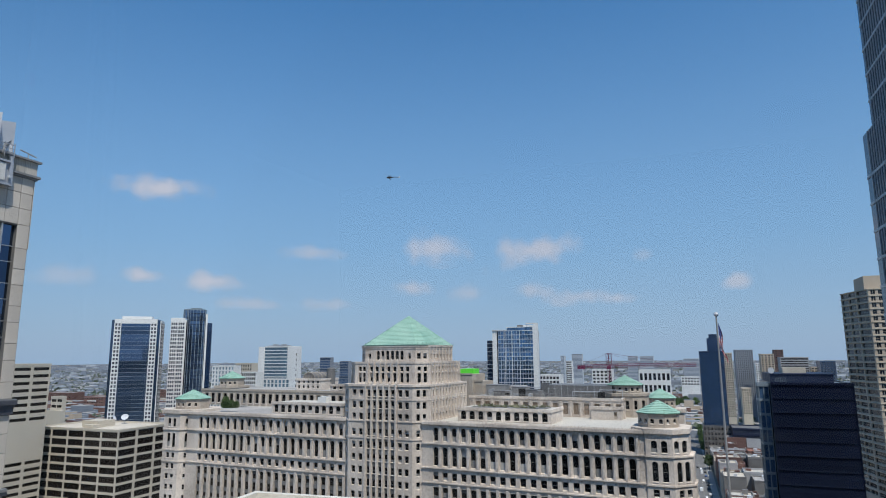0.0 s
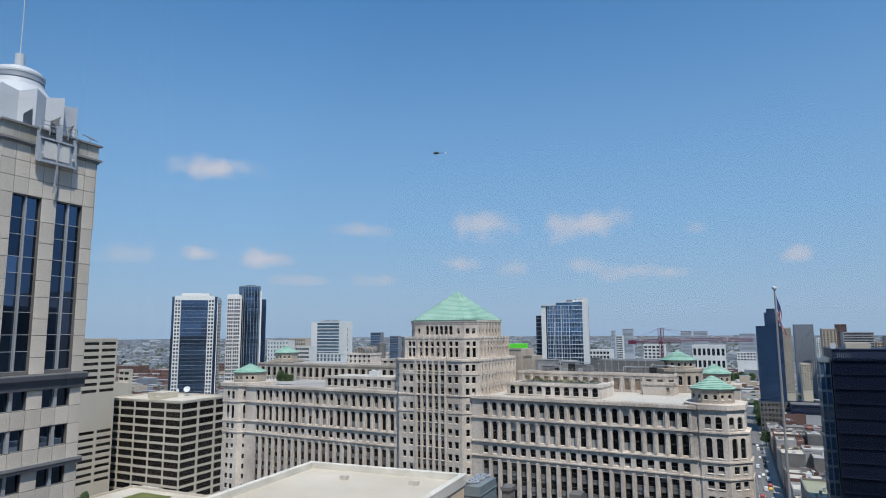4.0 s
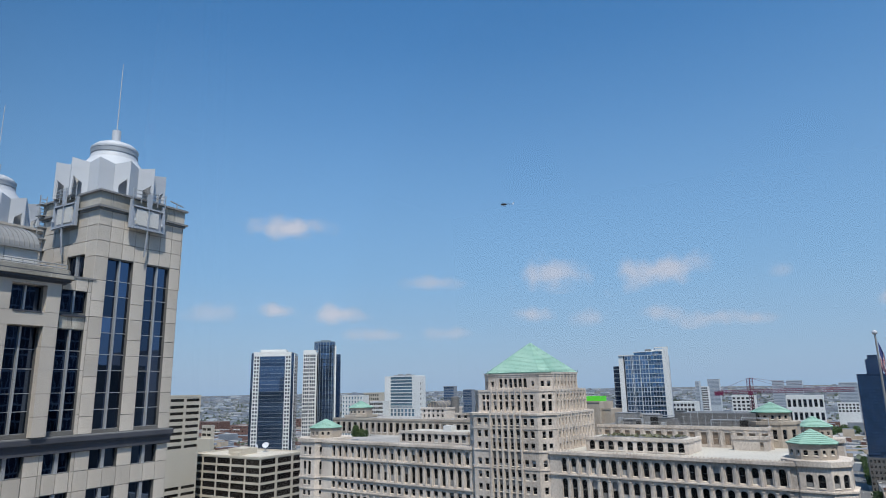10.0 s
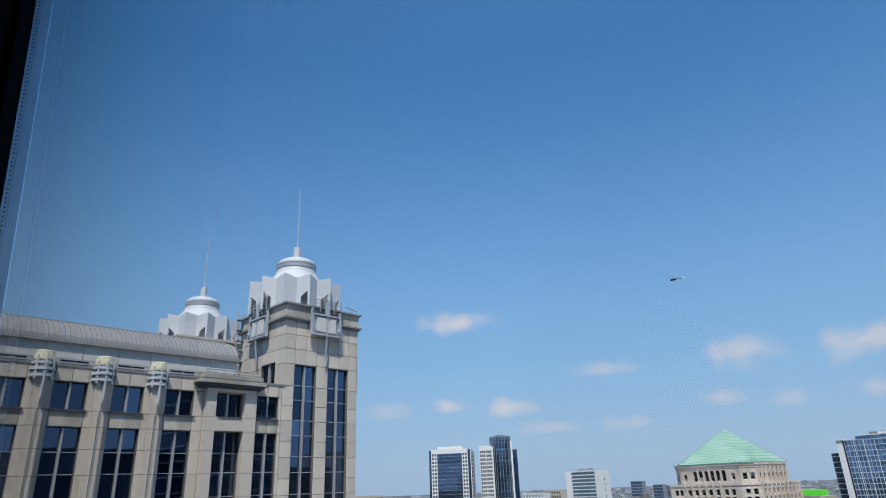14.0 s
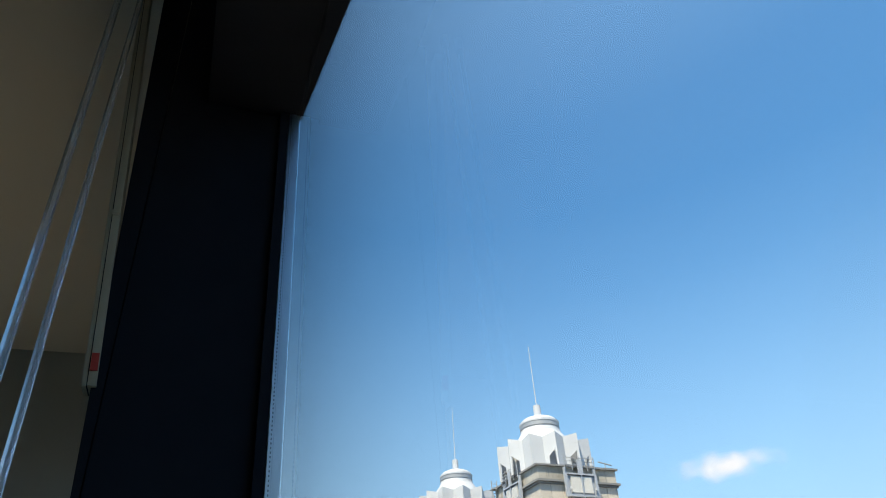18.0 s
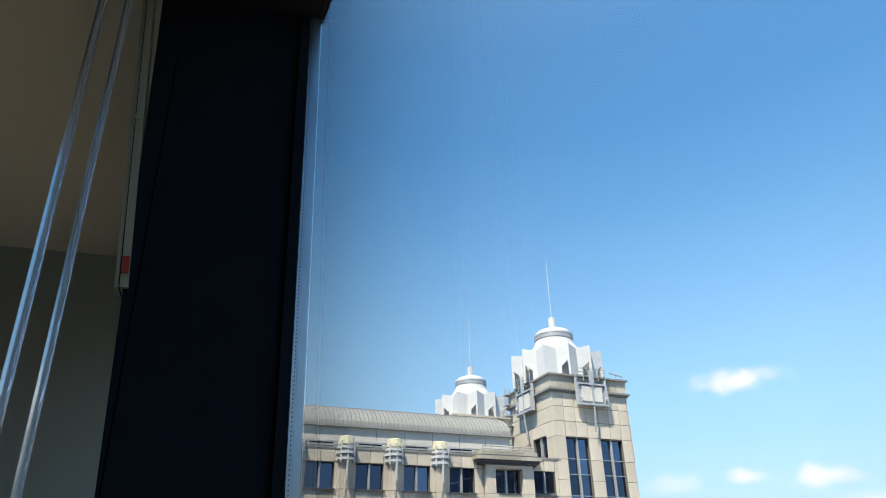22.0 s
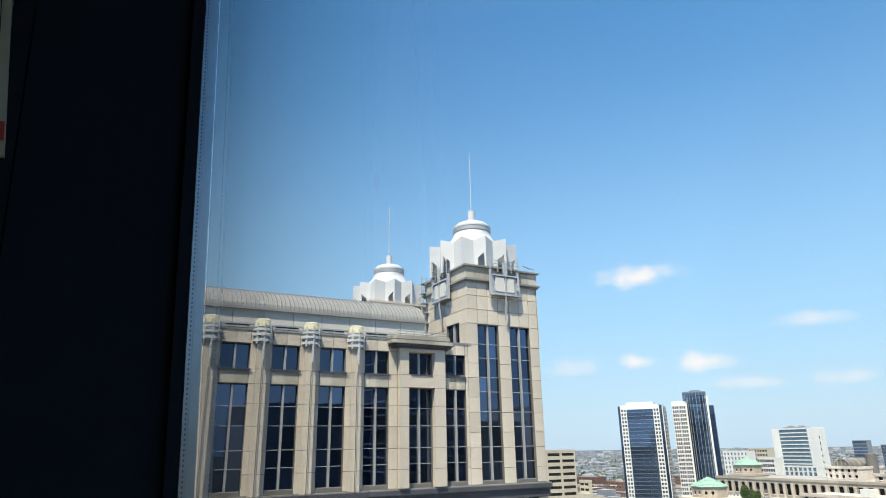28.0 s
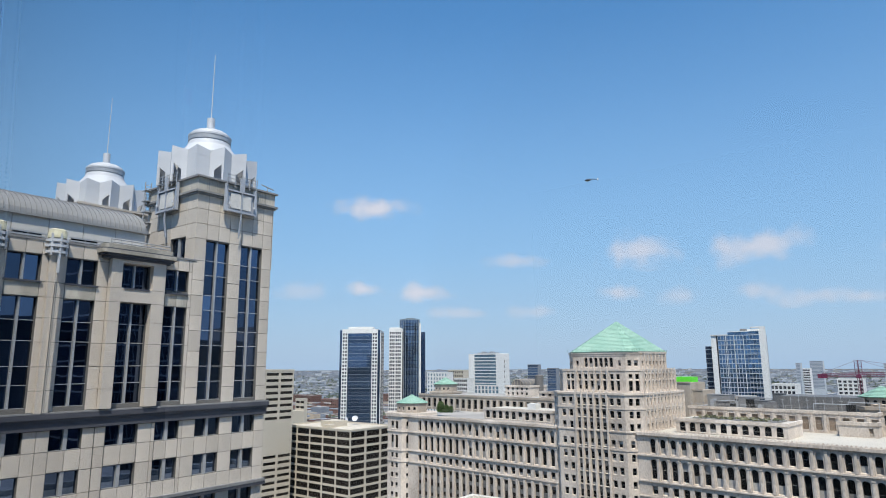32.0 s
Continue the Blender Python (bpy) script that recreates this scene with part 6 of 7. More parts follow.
part("tie_rod", tie, CRANE, crane)
cab = MB()
cab.box(-1.8, -3.4, zj - 2.0, 1.8, -1.2, zj + 1.0)
part("cab", cab, CRANE, crane)

# unseen city blocks added behind the viewer, to darken the window reflections
for n, (x0b, x1b, y0b, y1b, hb) in enumerate(((62, 104, -70, -25, 108), (66, 110, -12, 34, 97), (72, 112, 46, 84, 103), (76, 116, 96, 150, 98), (80, 120, 165, 205, 105), (-30, 10, -110, -70, 125), (-110, -60, -120, -60, 104), (30, 60, -130, -90, 140))):
    block("office_block", "plain unseen office block added behind the viewer for reflections", x0b, x1b, y0b, y1b, hb, (GREY_CONC, TAN_CONC)[n % 2], (DARK_GLASS, GREY_CONC), 12, None, 0.8, 4.0, 2.0, None, group="office blocks behind")


# ---- ground, street, low city ----
g = MB()
R = [0, 300, 900, 1800, 2600, 3600, 4700]
Z = [0, 0, 0, 0, 12, 30, 50]
N = 96
for k in range(len(R) - 1):
    for i in range(N):
        a, b = 2 * math.pi * i / N, 2 * math.pi * (i + 1) / N
        p = lambda r, t, z: (r * math.cos(t), r * math.sin(t), z)
        pts = [p(R[k + 1], a, Z[k + 1]), p(R[k + 1], b, Z[k + 1])]
        g.face([p(R[k], a, Z[k])] + pts + ([p(R[k], b, Z[k])] if k else []))
tagged(new("ground", g.mesh("ground", GROUND)), "grey-brown city ground stretching to the horizon", "ground", kind="structure")
r = MB()
r.box(1.5, 90, 0.004, 15.0, 1150, 0.05)
tagged(new("road", r.mesh("road", ASPHALT)), "straight grey asphalt street running north", "road", kind="structure")
r = MB()
r.box(-3, 90, 0.0, 1.5, 1150, 0.18), r.box(15, 90, 0, 19, 1150, 0.18)
tagged(new("pavement", r.mesh("pavement", PAVE)), "pale pavements along the street", "pavement", kind="structure")
mk = MB()
for i in range(98):
    y = 260 + 9 * i
    for x in (4.0, 7.2, 10.2):
        mk.box(x - 0.08, y, 0.052, x + 0.08, y + 3, 0.06)
tagged(new("lane_marking", mk.mesh("lane_marking", WHITE_CONC)), "broken white lane markings", "marking", kind="structure")


def car_meshes(van):
    b = MB()
    if van:
        b.solid([(-0.95, -2.6, 0.3), (0.95, -2.6, 0.3), (0.95, 2.6, 0.3), (-0.95, 2.6, 0.3)], [(-0.95, -2.6, 1.2), (0.95, -2.6, 1.2), (0.95, 2.55, 1.15), (-0.95, 2.55, 1.15)])
        b.solid([(-0.95, -2.6, 1.2), (0.95, -2.6, 1.2), (0.95, 2.0, 1.15), (-0.95, 2.0, 1.15)], [(-0.85, -2.5, 2.2), (0.85, -2.5, 2.2), (0.85, 1.3, 2.2), (-0.85, 1.3, 2.2)])
    else:
        b.solid([(-0.88, -2.2, 0.3), (0.88, -2.2, 0.3), (0.88, 2.2, 0.3), (-0.88, 2.2, 0.3)], [(-0.88, -2.15, 0.85), (0.88, -2.15, 0.85), (0.86, 2.15, 0.8), (-0.86, 2.15, 0.8)])
        b.solid([(-0.84, -1.7, 0.86), (0.84, -1.7, 0.86), (0.84, 1.1, 0.86), (-0.84, 1.1, 0.86)], [(-0.68, -1.2, 1.42), (0.68, -1.2, 1.42), (0.68, 0.4, 1.42), (-0.68, 0.4, 1.42)])
    w = MB()
    if van:
        w.box(-0.8, 1.35, 1.3, 0.8, 1.75, 2.0)
    else:
        w.solid([(-0.86, -1.5, 0.9), (0.86, -1.5, 0.9), (0.86, 0.95, 0.9), (-0.86, 0.95, 0.9)], [(-0.72, -1.2, 1.3), (0.72, -1.2, 1.3), (0.72, 0.45, 1.3), (-0.72, 0.45, 1.3)])
    t = MB()
    t.tube((-0.1, 0, 0.32), (0.1, 0, 0.32), 0.32, n=12)
    return b, w, t


KINDS = {}
for van in (False, True):
    b, w, t = car_meshes(van)
    KINDS[van] = ([b.mesh("car_body", p) for p in CAR_PAINT], w.mesh("car_windows", DARK_GLASS), t.mesh("wheel", RUBBER))
NAMES = ("white", "black", "silver", "red", "blue", "yellow")
rc = random.Random(11)
for i in range(46):
    van = rc.random() < 0.15
    lane = rc.choice((2.6, 5.2, 8.8, 11.2, 13.6, 13.8, 13.7))
    y = 275 + 6.6 * i + rc.random() * 4
    k = 0 if van else rc.choice((0, 0, 1, 1, 2, 2, 3, 4, 5))
    bodies, win, wheel = KINDS[van]
    c = thing("van" if van else "car", f"{NAMES[k]} {'delivery van' if van else 'car'} on the asphalt street", "van" if van else "car", pose(lane, y, 0.05, 0, 0, 0 if lane > 7 else 180), "cars on the street")
    part("body", bodies[k], None, c), part("windows", win, None, c)
    for x, yy in ((-0.8, 1.35), (0.8, 1.35), (-0.8, -1.35), (0.8, -1.35)):
        part("wheel", wheel, None, c, "", (x, yy, 0))


def tree_meshes(seed, h, low=0.32, n=330):
    q = random.Random(seed)
    tr = MB()
    tr.tube((0, 0, 0), (0.1, 0, h * 0.45), 0.028 * h, 0.016 * h, 7)
    for i in range(5):
        t = i * 1.26 + q.random()
        tr.tube((0.08, 0, h * (0.3 + 0.03 * i)), (h * 0.24 * math.cos(t), h * 0.24 * math.sin(t), h * (0.6 + 0.06 * i)), 0.011 * h, 0.004 * h, 5)
    cr = MB()
    for _ in range(n):
        t, v = q.random() * 6.283, q.random()
        zz = h * (low + (0.98 - low) * v)
        rad = h * 0.34 * math.sqrt(max(0.04, 1 - ((v - 0.42) / 0.62) ** 2)) * (0.45 + 0.65 * q.random()) * (1 + 0.25 * math.sin(3 * t + seed))
        p = Vector((rad * math.cos(t), rad * math.sin(t), zz))
        e = Euler((q.random() * 6, q.random() * 6, q.random() * 6)).to_matrix()
        s = h * (0.035 + 0.045 * q.random())
        a, b2 = e @ Vector((s, 0, 0)), e @ Vector((0, s * 0.7, 0))
        cr.face([p - a, p - b2, p + a, p + b2])
        n2 = e @ Vector((0, 0, s * 0.5))
        cr.face([p - a * 0.8 + n2, p - n2, p + a * 0.8 + n2])
    return tr.mesh("trunk", BARK), cr.mesh("crown", LEAF)


TREES = [tree_meshes(s, h) for s, h in ((1, 9), (2, 11), (3, 13))] + [tree_meshes(4, 7, 0.02, 700)]


def tree(x, y, z=0.0, k=0, s=1.0, label="leafy green street tree"):
    o = thing("tree", label, "tree", pose(x, y, z, 0, 0, (x * 37) % 360), "trees")
    part("trunk", TREES[k][0], None, o).scale = (s, s, s)
    part("crown", TREES[k][1], None, o).scale = (s, s, s)


rt = random.Random(5)
for i in range(34):
    tree(rt.choice((-3.2, 17.2)) + rt.uniform(-0.5, 0.5), 560 + 13 * i + rt.uniform(-3, 3), 0.18, rt.randrange(3), rt.uniform(0.6, 1.0))
for i in range(26):
    tree(rt.uniform(-60, -8), rt.uniform(520, 800), 0, rt.randrange(3), rt.uniform(1.0, 1.6))
for i in range(14):
    tree(rt.uniform(-10, 26), rt.uniform(1160, 1260), 0, rt.randrange(3), rt.uniform(1.1, 1.6))
m3 = MART @ Vector((-72.5, 8, 71.6))
for dx, dy, s in ((0, 0, 0.6), (2.2, 0.6, 0.42), (-1.6, 1.0, 0.4), (3.8, 1.2, 0.36)):
    tree(m3.x + dx, m3.y + dy, 71.6, 3, s, "bushy green shrub on the flat roof")

for x, y, s in ((-207, 152, 0.5), (-209.5, 156, 0.6), (-205.5, 148, 0.45)):
    tree(x, y, 31.0, 3, s, "dark green shrub on a roof terrace")

# low-rise buildings beside the street, east side, then scattered over the west
rb = random.Random(21)
LOW_W, LOW_R = (BRICK, SPANDREL, TAN_CONC, BRICK, GREY_CONC, SPANDREL), (ROOF_W, ROOF_G, PLANT, ROOF_R, ROOF_G, PLANT, ROOF_DIRT, ROOF_W)
y = 290
while y < 610:
    x = 20.5
    dpt = rb.uniform(8, 17)
    for _ in range(3):
        w, h = rb.uniform(9, 17), rb.uniform(9, 20)
        wl, rf = rb.choice(LOW_W), rb.choice(LOW_R)
        o = block("low_building", "low flat-roofed brick or stone city building", x, x + w, y, y + dpt, h, wl, (DARK_GLASS, BEIGE_CONC), max(3, int(h / 3.6)), None, 1.5, 1.7, 0.9, 3 if x < 21 else None, roof_mat=rf, group="low buildings by the street", parapet=rb.uniform(0.4, 1.3))
        for _ in range(rb.randrange(2, 6)):
            vx, vy, s = x + rb.uniform(1, w - 4), y + rb.uniform(1, dpt - 4), rb.uniform(0.8, 3.2)
            add_box(o, "roof_unit", rb.choice((GREY_METAL, PLANT, WHITE_METAL, BRICK, SPANDREL)), vx, vy, h, vx + s, vy + s * 0.8, h + s * rb.uniform(0.3, 0.9))
        x += w + rb.choice((0.3, 0.6, 4.0))
    y += dpt + rb.choice((0.4, 0.6, 5.0))


def far_city(name, label, az0, az1, d0, d1, n, seed, wide, high):
    q = random.Random(seed)
    mb = MB()
    for _ in range(n):
        d = d0 + (d1 - d0) * q.random() ** 0.8
        x, y = at(q.uniform(az0, az1), d)
        z = 0 if d < 1800 else (d - 1800) * 0.0166
        w, dd, h = q.uniform(*wide), q.uniform(*wide), q.uniform(*high) * (1 if q.random() < 0.93 else 1.9)
        k = q.randrange(5)
        mb.box(x, y, z - 6, x + w, y + dd, z + h, k)
        mb.box(x + 0.4, y + 0.4, z + h, x + w - 0.4, y + dd - 0.4, z + h + 0.3, 5 + q.randrange(3))
    # haze of the distance is carried by the blue-grey wall colours
    return tagged(new(name, mb.mesh(name, *((HAZE_WALL, HAZE_GREY, HAZE_WALL, HAZE_GREY, HAZE_PALE, ROOF_G, HAZE_WALL, HAZE_GREY) if d0 > 1400 else (BRICK, HAZE_WALL, TAN_CONC, HAZE_GREY, BRICK, ROOF_G, ROOF_G, HAZE_GREY)))), label, "city blocks", kind="stuff")


far_city("low_city_quarter", "far low-rise streets with pale and brick-red roofs", -62, 16, 700, 1500, 1900, 1, (8, 28), (5, 11))
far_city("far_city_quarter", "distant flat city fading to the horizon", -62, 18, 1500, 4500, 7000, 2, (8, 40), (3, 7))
q = random.Random(9)
for az, el, d, w in ((-46.9, -2.97, 1265, 44), (-49.3, -2.6, 1500, 80), (-41.9, -2.6, 1500, 60), (-36.2, -2.2, 1700, 90)):
    x, y = at(az, d)
    wh = block("brick_warehouse", "large red-brick warehouse with window rows", x - w / 2, x + w / 2, y, y + 30, up(el, d), BRICK, (DARK_GLASS, BEIGE_CONC), 4, 8, 3.0, 2.4, 1.6, None, group="brick warehouses")
    bpy.context.view_layer.update()
    if d < 1300:
        for k in range(9):
            add_box(wh, "sign_bar", WHITE_CONC, x - 13 + 2.1 * k + (1 if k > 4 else 0), y - 0.5, 16.5, x - 11.6 + 2.1 * k + (1 if k > 4 else 0), y - 0.3, 18.6, "white painted wall lettering")


def woods(name, label, az0, az1, d0, d1, n, seed):
    q = random.Random(seed)
    mb = MB()
    for _ in range(n):
        d = d0 + (d1 - d0) * q.random()
        x, y = at(q.uniform(az0, az1), d)
        z = 0 if d < 1800 else (d - 1800) * 0.0166
        s = q.uniform(2.5, 6)
        for _ in range(7):
            p = Vector((x + q.gauss(0, s * 0.6), y + q.gauss(0, s * 0.6), z + 3 + abs(q.gauss(0, s * 0.7))))
            a, b = Vector((q.gauss(0, 1), q.gauss(0, 1), q.gauss(0, 0.6))) * s * 0.4, Vector((q.gauss(0, 1), q.gauss(0, 1), q.gauss(0, 1))) * s * 0.4
            mb.face([p - a, p - b, p + a, p + b])
            mb.face([p - a + b * 0.5, p + a * 0.3, p + b])
    tagged(new(name, mb.mesh(name, HAZE_LEAF)), label, "trees", kind="stuff")


woods("far_trees", "green tree tops between far houses", -62, 18, 650, 3400, 4800, 4)

# ---- clouds ----
def cloud_material():
    m = bpy.data.materials.new("cloud")
    m.use_nodes = True
    n, l = m.node_tree.nodes, m.node_tree.links
    n.remove(n["Principled BSDF"])
    co, oi = n.new("ShaderNodeTexCoord"), n.new("ShaderNodeObjectInfo")
    off = n.new("ShaderNodeVectorMath")
    off.operation = "MULTIPLY_ADD"
    off.inputs[1].default_value = (1, 1, 1)
    l.new(co.outputs["Object"], off.inputs[0])
    k = n.new("ShaderNodeVectorMath")
    k.operation = "SCALE"
    k.inputs[0].default_value = (9000, 5000, 7000)
    l.new(oi.outputs["Random"], k.inputs["Scale"])
    l.new(k.outputs[0], off.inputs[2])
    nz = n.new("ShaderNodeTexNoise")
    nz.inputs["Scale"].default_value, nz.inputs["Detail"].default_value, nz.inputs["Roughness"].default_value = 0.0065, 3, 0.42
    l.new(off.outputs[0], nz.inputs[0])
    # soft round falloff over the sheet
    ge = n.new("ShaderNodeVectorMath")
    ge.operation = "SUBTRACT"
    ge.inputs[1].default_value = (0.5, 0.5, 0.42)
    l.new(co.outputs["Generated"], ge.inputs[0])
    sc = n.new("ShaderNodeVectorMath")
    sc.operation = "MULTIPLY"
    sc.inputs[1].default_value = (2.0, 0.0, 2.1)
    l.new(ge.outputs[0], sc.inputs[0])
    ln = n.new("ShaderNodeVectorMath")
    ln.operation = "LENGTH"
    l.new(sc.outputs[0], ln.inputs[0])
    soft = n.new("ShaderNodeMath")
    soft.operation = "MULTIPLY_ADD"
    soft.inputs[1].default_value, soft.inputs[2].default_value = 0.75, 0.05
    l.new(nz.outputs[0], soft.inputs[0])
    a = n.new("ShaderNodeMath")
    a.operation = "SUBTRACT"
    l.new(soft.outputs[0], a.inputs[0])
    b = n.new("ShaderNodeMath")
    b.operation = "MULTIPLY"
    l.new(ln.outputs["Value"], b.inputs[0])
    b.inputs[1].default_value = 0.52
    l.new(b.outputs[0], a.inputs[1])
    mr = n.new("ShaderNodeMapRange")
    mr.interpolation_type = "SMOOTHSTEP"
    mr.inputs[1].default_value, mr.inputs[2].default_value, mr.inputs[3].default_value, mr.inputs[4].default_value = -0.06, 0.42, 0.0, 0.9
    l.new(a.outputs[0], mr.inputs[0])
    at_n = n.new("ShaderNodeAttribute")
    at_n.attribute_type, at_n.attribute_name = "OBJECT", "density"
    mu = n.new("ShaderNodeMath")
    mu.operation = "MULTIPLY"
    l.new(mr.outputs[0], mu.inputs[0]), l.new(at_n.outputs["Fac"], mu.inputs[1])
    # the cloud's sunlit tone is emitted by the sheet itself
    em, tr, mx = n.new("ShaderNodeEmission"), n.new("ShaderNodeBsdfTransparent"), n.new("ShaderNodeMixShader")
    em.inputs[0].default_value, em.inputs[1].default_value = (0.82, 0.80, 0.87, 1), 0.82
    l.new(mu.outputs[0], mx.inputs[0]), l.new(tr.outputs[0], mx.inputs[1]), l.new(em.outputs[0], mx.inputs[2])
    l.new(mx.outputs[0], n["Material Output"].inputs[0])
    return m


CLOUD = cloud_material()
# heading, height above the horizon, width and height in degrees, density
for az, el, w, h, dens in ((-43.4, 14.15, 7.6, 2.5, 1.0), (-30.8, 9.3, 5.6, 1.8, 0.6), (-20.3, 10.1, 6.6, 3.9, 0.8), (-11.9, 9.65, 9.0, 3.2, 0.85), (-49.4, 6.65, 6.0, 2.0, 0.4),
                          (-44.2, 6.85, 3.6, 1.8, 0.9), (-39.0, 6.6, 6.0, 2.1, 0.95), (-22.5, 6.35, 4.4, 1.8, 0.7), (-36.0, 4.65, 7.0, 1.3, 0.5), (-29.4, 4.7, 5.4, 1.5, 0.45),
                          (-17.2, 5.75, 4.0, 1.9, 0.5), (-11.6, 6.05, 3.6, 2.0, 0.55), (-7.9, 5.3, 6.5, 1.8, 0.6), (-4.7, 5.05, 4.0, 1.5, 0.6), (4.8, 6.2, 2.8, 1.6, 0.7), (-2.25, 8.8, 2.2, 1.4, 0.3)):
    dist = 4600
    x, y = at(az, dist)
    ww, hh = dist * radians(w) * 0.6, dist * radians(h) * 0.6
    mb = MB()
    for i in range(12):
        for j in range(4):
            f = lambda a, b: (ww * (a / 6 - 1), 60 * (a / 6 - 1) ** 2, hh * (b / 2 - 1))
            mb.face([f(i, j), f(i + 1, j), f(i + 1, j + 1), f(i, j + 1)])
    c = new("cloud", mb.mesh("cloud", CLOUD))
    c.matrix_world = pose(x, y, up(el, dist), 0, -7 if w > 8 else 0, -az)
    c["density"] = dens
    c.visible_shadow = False
    tagged(c, "thin soft white fair-weather cloud far off", "cloud", kind="stuff")

# ---- helicopter ----
hd = 560
hx, hy = at(-24.2, hd)
heli = thing("helicopter", "small dark helicopter in the sky with a two-bladed rotor", "helicopter", pose(hx, hy, up(16.1, hd), 0, 8, 12))
mb = MB()
prof = [(-3.2, 0.15, 0.0), (-2.8, 0.6, -0.1), (-1.8, 0.95, 0.0), (-0.4, 1.05, 0.1), (1.0, 0.9, 0.2), (2.2, 0.5, 0.45), (3.0, 0.28, 0.6)]
for (xa1, ra1, za1), (xb1, rb1, zb1) in zip(prof, prof[1:]):
    mb.solid([(xa1, ra1 * c, za1 + ra1 * s) for c, s in ngon(12, 1)], [(xb1, rb1 * c, zb1 + rb1 * s) for c, s in ngon(12, 1)], 0)
part("fuselage", mb, CAR_PAINT[1], heli, "dark glossy fuselage")
mb = MB()
mb.tube((2.6, 0, 0.55), (8.2, 0, 0.85), 0.26, 0.14, 8)
part("tail_boom", mb, CAR_PAINT[1], heli)
mb = MB()
mb.solid([(7.6, -0.05, 0.4), (8.6, -0.05, 0.2), (8.6, 0.05, 0.2), (7.6, 0.05, 0.4)], [(8.1, -0.04, 2.1), (8.8, -0.04, 2.1), (8.8, 0.04, 2.1), (8.1, 0.04, 2.1)])
part("tail_fin", mb, CAR_PAINT[0], heli, "white tail fin")
mb = MB()
mb.box(8.25, 0.18, -0.2, 8.4, 0.22, 1.9)
part("tail_rotor", mb, CAR_PAINT[1], heli)
mb = MB()
mb.tube((0, 0, 1.0), (0, 0, 1.75), 0.14, n=8)
part("rotor_mast", mb, GREY_METAL, heli)
for sgn in (1, -1):
    mb = MB()
    mb.solid([(0, -0.13, 1.7), (0, 0.13, 1.7), (0, 0.13, 1.76), (0, -0.13, 1.76)], [(sgn * 5.4, -0.16 + sgn * 1.2, 2.05), (sgn * 5.4, 0.16 + sgn * 1.2, 2.05), (sgn * 5.4, 0.16 + sgn * 1.2, 2.1), (sgn * 5.4, -0.16 + sgn * 1.2, 2.1)])
    part("rotor_blade", mb, CAR_PAINT[1], heli)
    mb = MB()
    mb.tube((-2.2, sgn * 1.1, -1.55), (1.9, sgn * 1.1, -1.55), 0.07, n=6)
    sk1 = part("skid", mb, CAR_PAINT[2], heli)
    for xx in (-1.3, 1.0):
        mb = MB()
        mb.tube((xx, sgn * 0.6, -0.6), (xx, sgn * 1.1, -1.55), 0.06, n=6)
        part("skid_strut", mb, CAR_PAINT[2], heli)

# ---- the room behind the window ----
# placed about the viewer's eye; the whole room tilts to fit the camera's view
ROOM = Matrix.Translation((0, 0, EYE)) @ Matrix.Rotation(radians(2.55), 4, "X")
JX, GY = -0.86, 0.1105


def room_part(name, mb, mats, label, category, kind="structure"):
    mats = mats if isinstance(mats, (list, tuple)) else [mats]
    o = new(name, mb.mesh(name, *mats))
    o.matrix_world = ROOM
    return tagged(o, label, category, kind=kind)


mb = MB()
mb.box(JX - 0.10, -0.112, -2.2, JX, GY - 0.032, 1.3)
mb.box(JX - 0.10, GY - 0.032, -2.2, JX, GY + 0.003, 1.3)
mb.solid([(JX - 0.012, -0.113, 0.0), (JX - 0.001, -0.113, 0.0), (JX - 0.001, -0.114, 0.0), (JX - 0.012, -0.114, 0.0)],
         [(JX - 0.012, -0.168, 1.3), (JX - 0.001, -0.168, 1.3), (JX - 0.001, -0.114, 1.3), (JX - 0.012, -0.114, 1.3)])
jamb = room_part("window_jamb", mb, BLACK, "deep black-painted window mullion", "window frame")
mb = MB()
mb.box(JX, GY - 0.032, -2.2, JX + 0.012, GY - 0.017, 0.9)
part("glazing_gasket", mb, BLACK, jamb)
mb = MB()
mb.box(JX + 0.001, GY - 0.016, -2.2, JX + 0.0122, GY + 0.002, 1.0)
mb.box(JX + 0.0122, GY - 0.0092, -2.2, JX + 0.013, GY - 0.0048, 1.0)
sp = part("glazing_spacer", mb, SPACER, jamb, "perforated aluminium spacer between the panes")
# raised grey boxes stand in for the shade inside the holes
holes = MB()
for k in range(330):
    z = -1.0 + 0.006 * k
    holes.box(JX + 0.009, GY - 0.013, z, JX + 0.0126, GY - 0.0114, z + 0.0026)
tagged(part("spacer_perforation", holes, SLOT, sp), kind="stuff")
mb = MB()
mb.box(JX, -0.05, 0.9, 1.3, GY - 0.0, 1.3), mb.prism([(JX, GY + 0.0005), (1.3, GY + 0.0005), (1.3, 0.349), (JX, 0.117)], 0.9, 1.3)
room_part("window_head", mb, BLACK, "black-painted head of the window frame", "window frame")
mb = MB()
mb.box(1.3, -0.06, -2.2, 1.42, GY + 0.09, 1.3)
room_part("window_jamb_far", mb, BLACK, "black-painted window mullion at the far side", "window frame")
mb = MB()
mb.box(JX, -0.06, -1.3, 1.3, GY + 0.09, -1.2)
room_part("window_sill", mb, BLACK, "dark window sill", "window sill")
for yy in (GY + 0.003, GY + 0.0045):
    mb = MB()
    mb.face([(JX + 0.002, yy, -1.2), (1.3, yy, -1.2), (1.3, yy, 0.9), (JX + 0.002, yy, 0.9)])
    pn = room_part("window_pane", mb, PANE, "clear sheet of window glass", "window")
    pn.visible_shadow = False
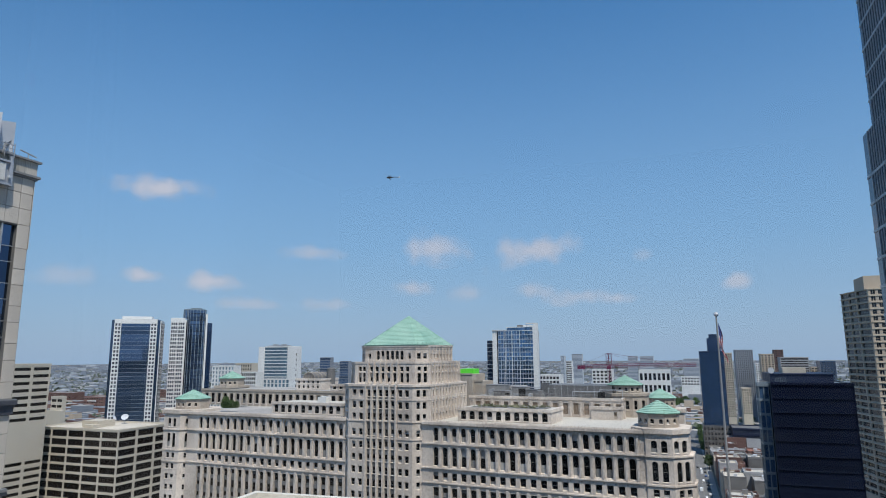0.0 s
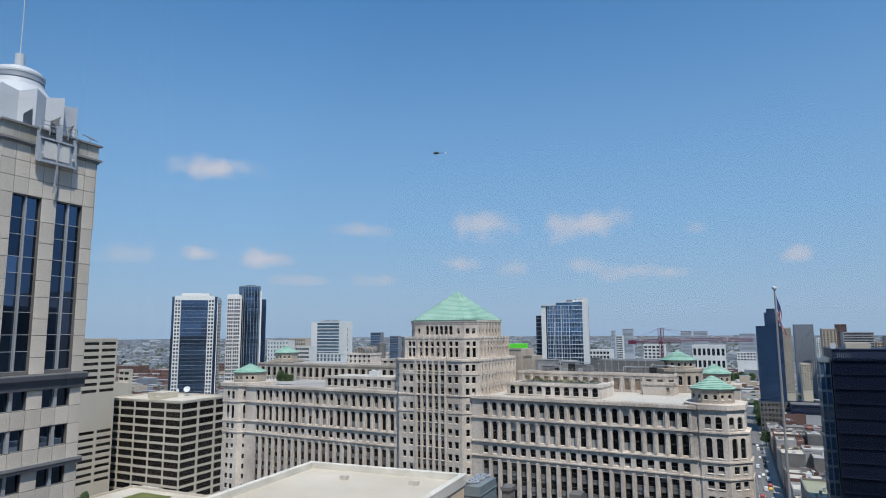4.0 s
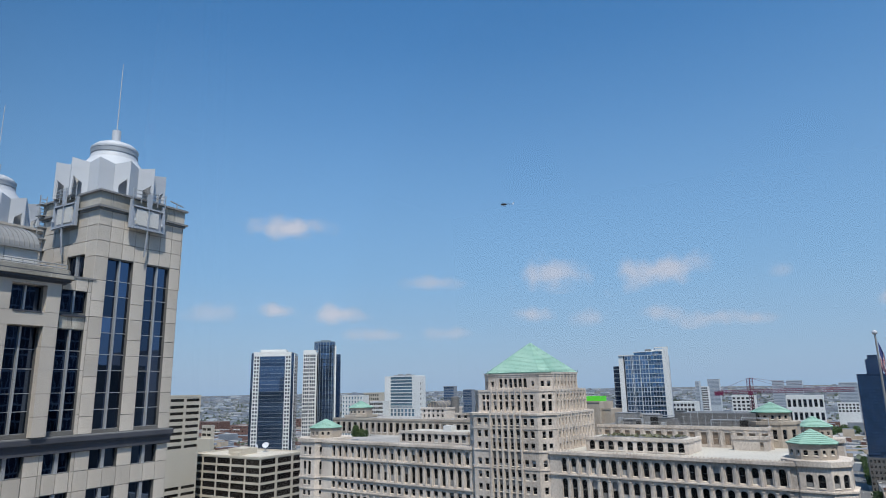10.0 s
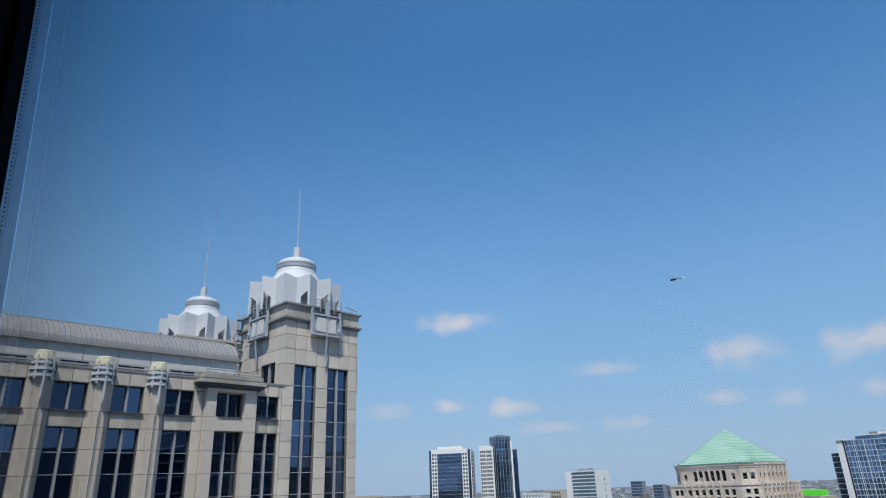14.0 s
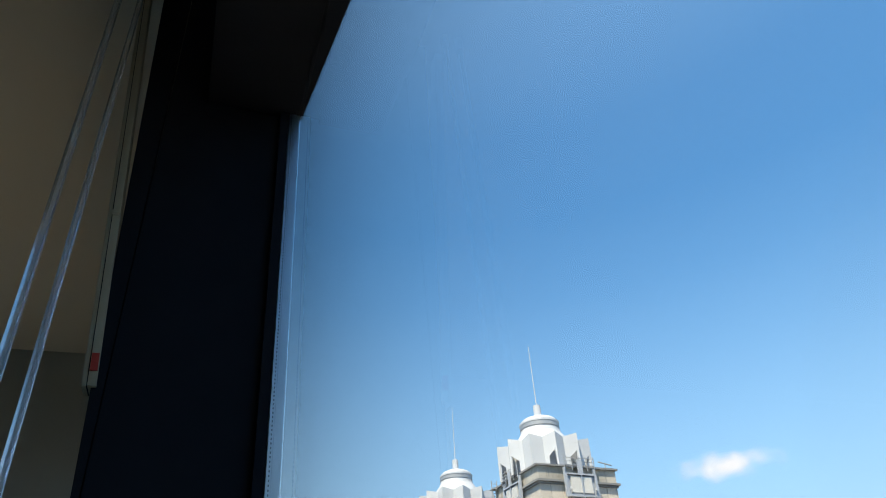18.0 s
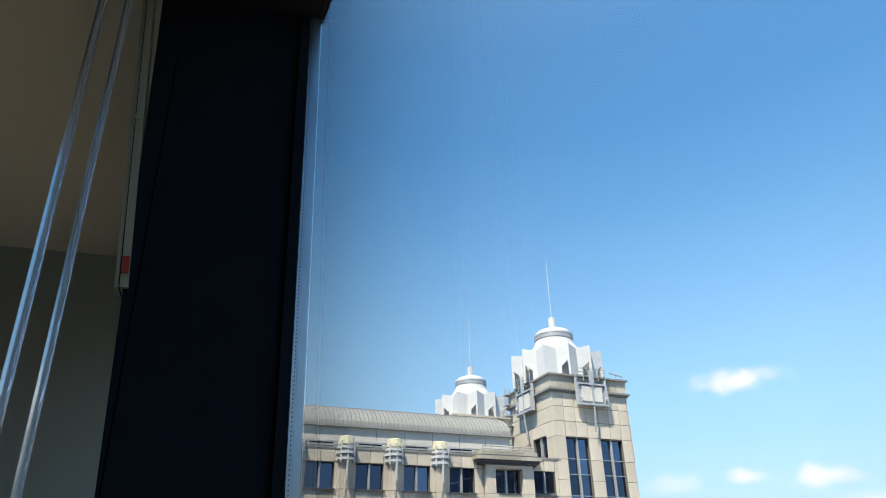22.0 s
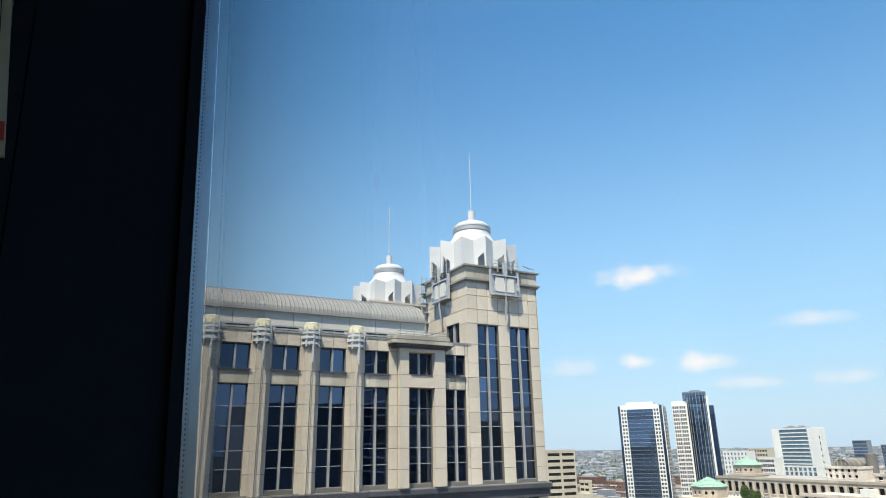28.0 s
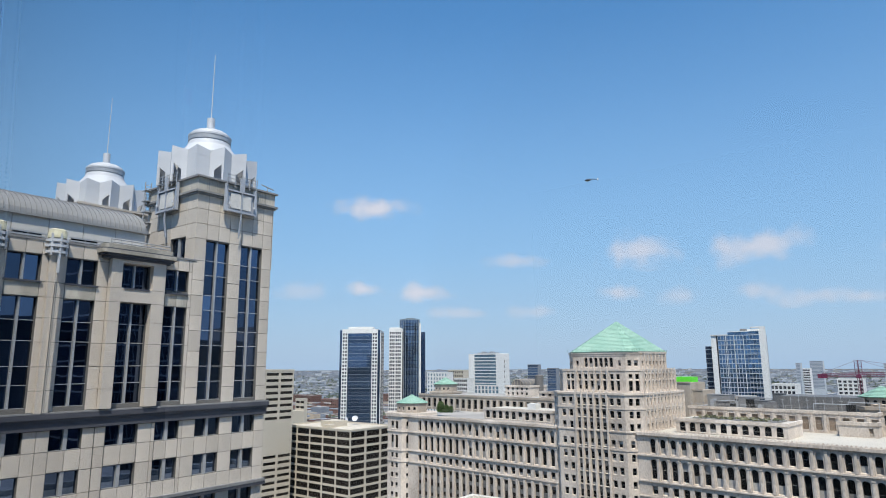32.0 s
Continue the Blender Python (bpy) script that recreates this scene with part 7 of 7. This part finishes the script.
# unseen side windows, added to let more daylight into the room
for name, xa2, xb2 in (("window_pane", -2.66, JX - 0.1), ("window_pane", 1.42, 3.3)):
    mb = MB()
    mb.face([(xa2, GY - 0.03, -1.3), (xb2, GY - 0.03, -1.3), (xb2, GY - 0.03, 0.9), (xa2, GY - 0.03, 0.9)])
    pn = room_part(name, mb, PANE, "clear sheet of window glass", "window")
    pn.visible_shadow = False
# vertical blind stack rail at the jamb, with its red tag
rail_thing = thing("blind_side_rail", "ivory plastic blind rail with a red tag hanging beside the mullion", "blind rail", ROOM)
# it leans back from the glass as it rises
rail_y = lambda z: -0.112 - 0.077 * z
slant = lambda mb, x0, x1, a, b, z0, z1: mb.solid([(x0, rail_y(z0) + a, z0), (x1, rail_y(z0) + a, z0), (x1, rail_y(z0) + b, z0), (x0, rail_y(z0) + b, z0)],
                                                  [(x0, rail_y(z1) + a, z1), (x1, rail_y(z1) + a, z1), (x1, rail_y(z1) + b, z1), (x0, rail_y(z1) + b, z1)])
mb = MB()
slant(mb, JX - 0.03, JX + 0.004, 0.0, 0.005, 0.35, 1.2), slant(mb, JX - 0.03, JX + 0.006, 0.0065, 0.0165, 0.35, 1.2)
part("rail", mb, IVORY, rail_thing)
mb = MB()
slant(mb, JX - 0.03, JX + 0.002, 0.005, 0.0065, 0.35, 1.2)
part("rail_groove", mb, RUBBER, rail_thing)
mb = MB()
slant(mb, JX + 0.006, JX + 0.0085, 0.0072, 0.016, 0.37, 0.394)
part("red_tag", mb, RED_PLASTIC, rail_thing, "small red tag")
mb = MB()
slant(mb, JX + 0.006, JX + 0.009, 0.004, 0.016, 0.62, 0.628)
part("clip", mb, IVORY, rail_thing)
for x, y, r in ((-0.80, -0.204, 0.0062), (-0.80, -0.170, 0.0052)):
    w = thing("blind_wand", "clear acrylic blind wand hanging in front of the wall", "blind wand", ROOM, "blind wands")
    mb = MB()
    mb.tube((x, y - 0.005, -1.2), (x, y - 0.018, 1.15), r, n=6)
    part("rod", mb, ACRYLIC, w)
    mb = MB()
    mb.tube((x, y - 0.018, 1.15), (x, y - 0.018, 1.19), r * 1.6, n=8)
    part("hook", mb, GREY_METAL, w)
# the room
mb = MB()
mb.box(-2.75, -4.2, -1.55, -2.65, -0.06, 1.22)
room_part("wall_west", mb, WALL_GREY, "grey-green painted office wall", "wall")
mb = MB()
mb.box(3.4, -4.2, -1.55, 3.5, -0.06, 1.22)
room_part("wall_east", mb, WALL_GREY, "grey-green painted office wall", "wall")
mb = MB()
mb.box(-2.75, -4.3, -1.55, 3.5, -4.2, 1.22)
room_part("wall_south", mb, WALL_GREY, "grey-green painted office wall", "wall")
mb = MB()
mb.box(-2.75, -0.06, 0.9, JX - 0.1, GY - 0.01, 1.3), mb.box(1.42, -0.06, 0.9, 3.5, GY - 0.01, 1.3), mb.box(-2.75, -0.06, -1.55, 3.5, 0.26, -1.3)
mb.box(3.3, -0.06, -1.3, 3.5, GY - 0.01, 0.9), mb.box(-2.75, -0.06, -1.3, -2.66, GY - 0.01, 0.9)
room_part("wall_north", mb, [PLASTER], "painted wall round the window", "wall")
mb = MB()
mb.box(-2.75, -4.3, 1.22, 3.5, GY - 0.01, 1.5)
room_part("ceiling", mb, PLASTER, "beige plaster ceiling", "ceiling")
mb = MB()
mb.box(-2.75, -4.3, -1.75, 3.5, 0.26, -1.55)
room_part("floor", mb, CARPET, "pale unseen carpet that bounces light upward", "floor")
mb = MB()
mb.box(-16, -34, 0, 16, 0.0, 87.6)
mb.box(-16, -34, 91.6, 16, 0.0, 112)
mb.box(-16, -34, 87.6, 16, -4.4, 91.6)
tagged(new("tower_below", mb.mesh("tower_below", GREY_CONC)), "plain concrete tower under the room", "building", kind="structure")
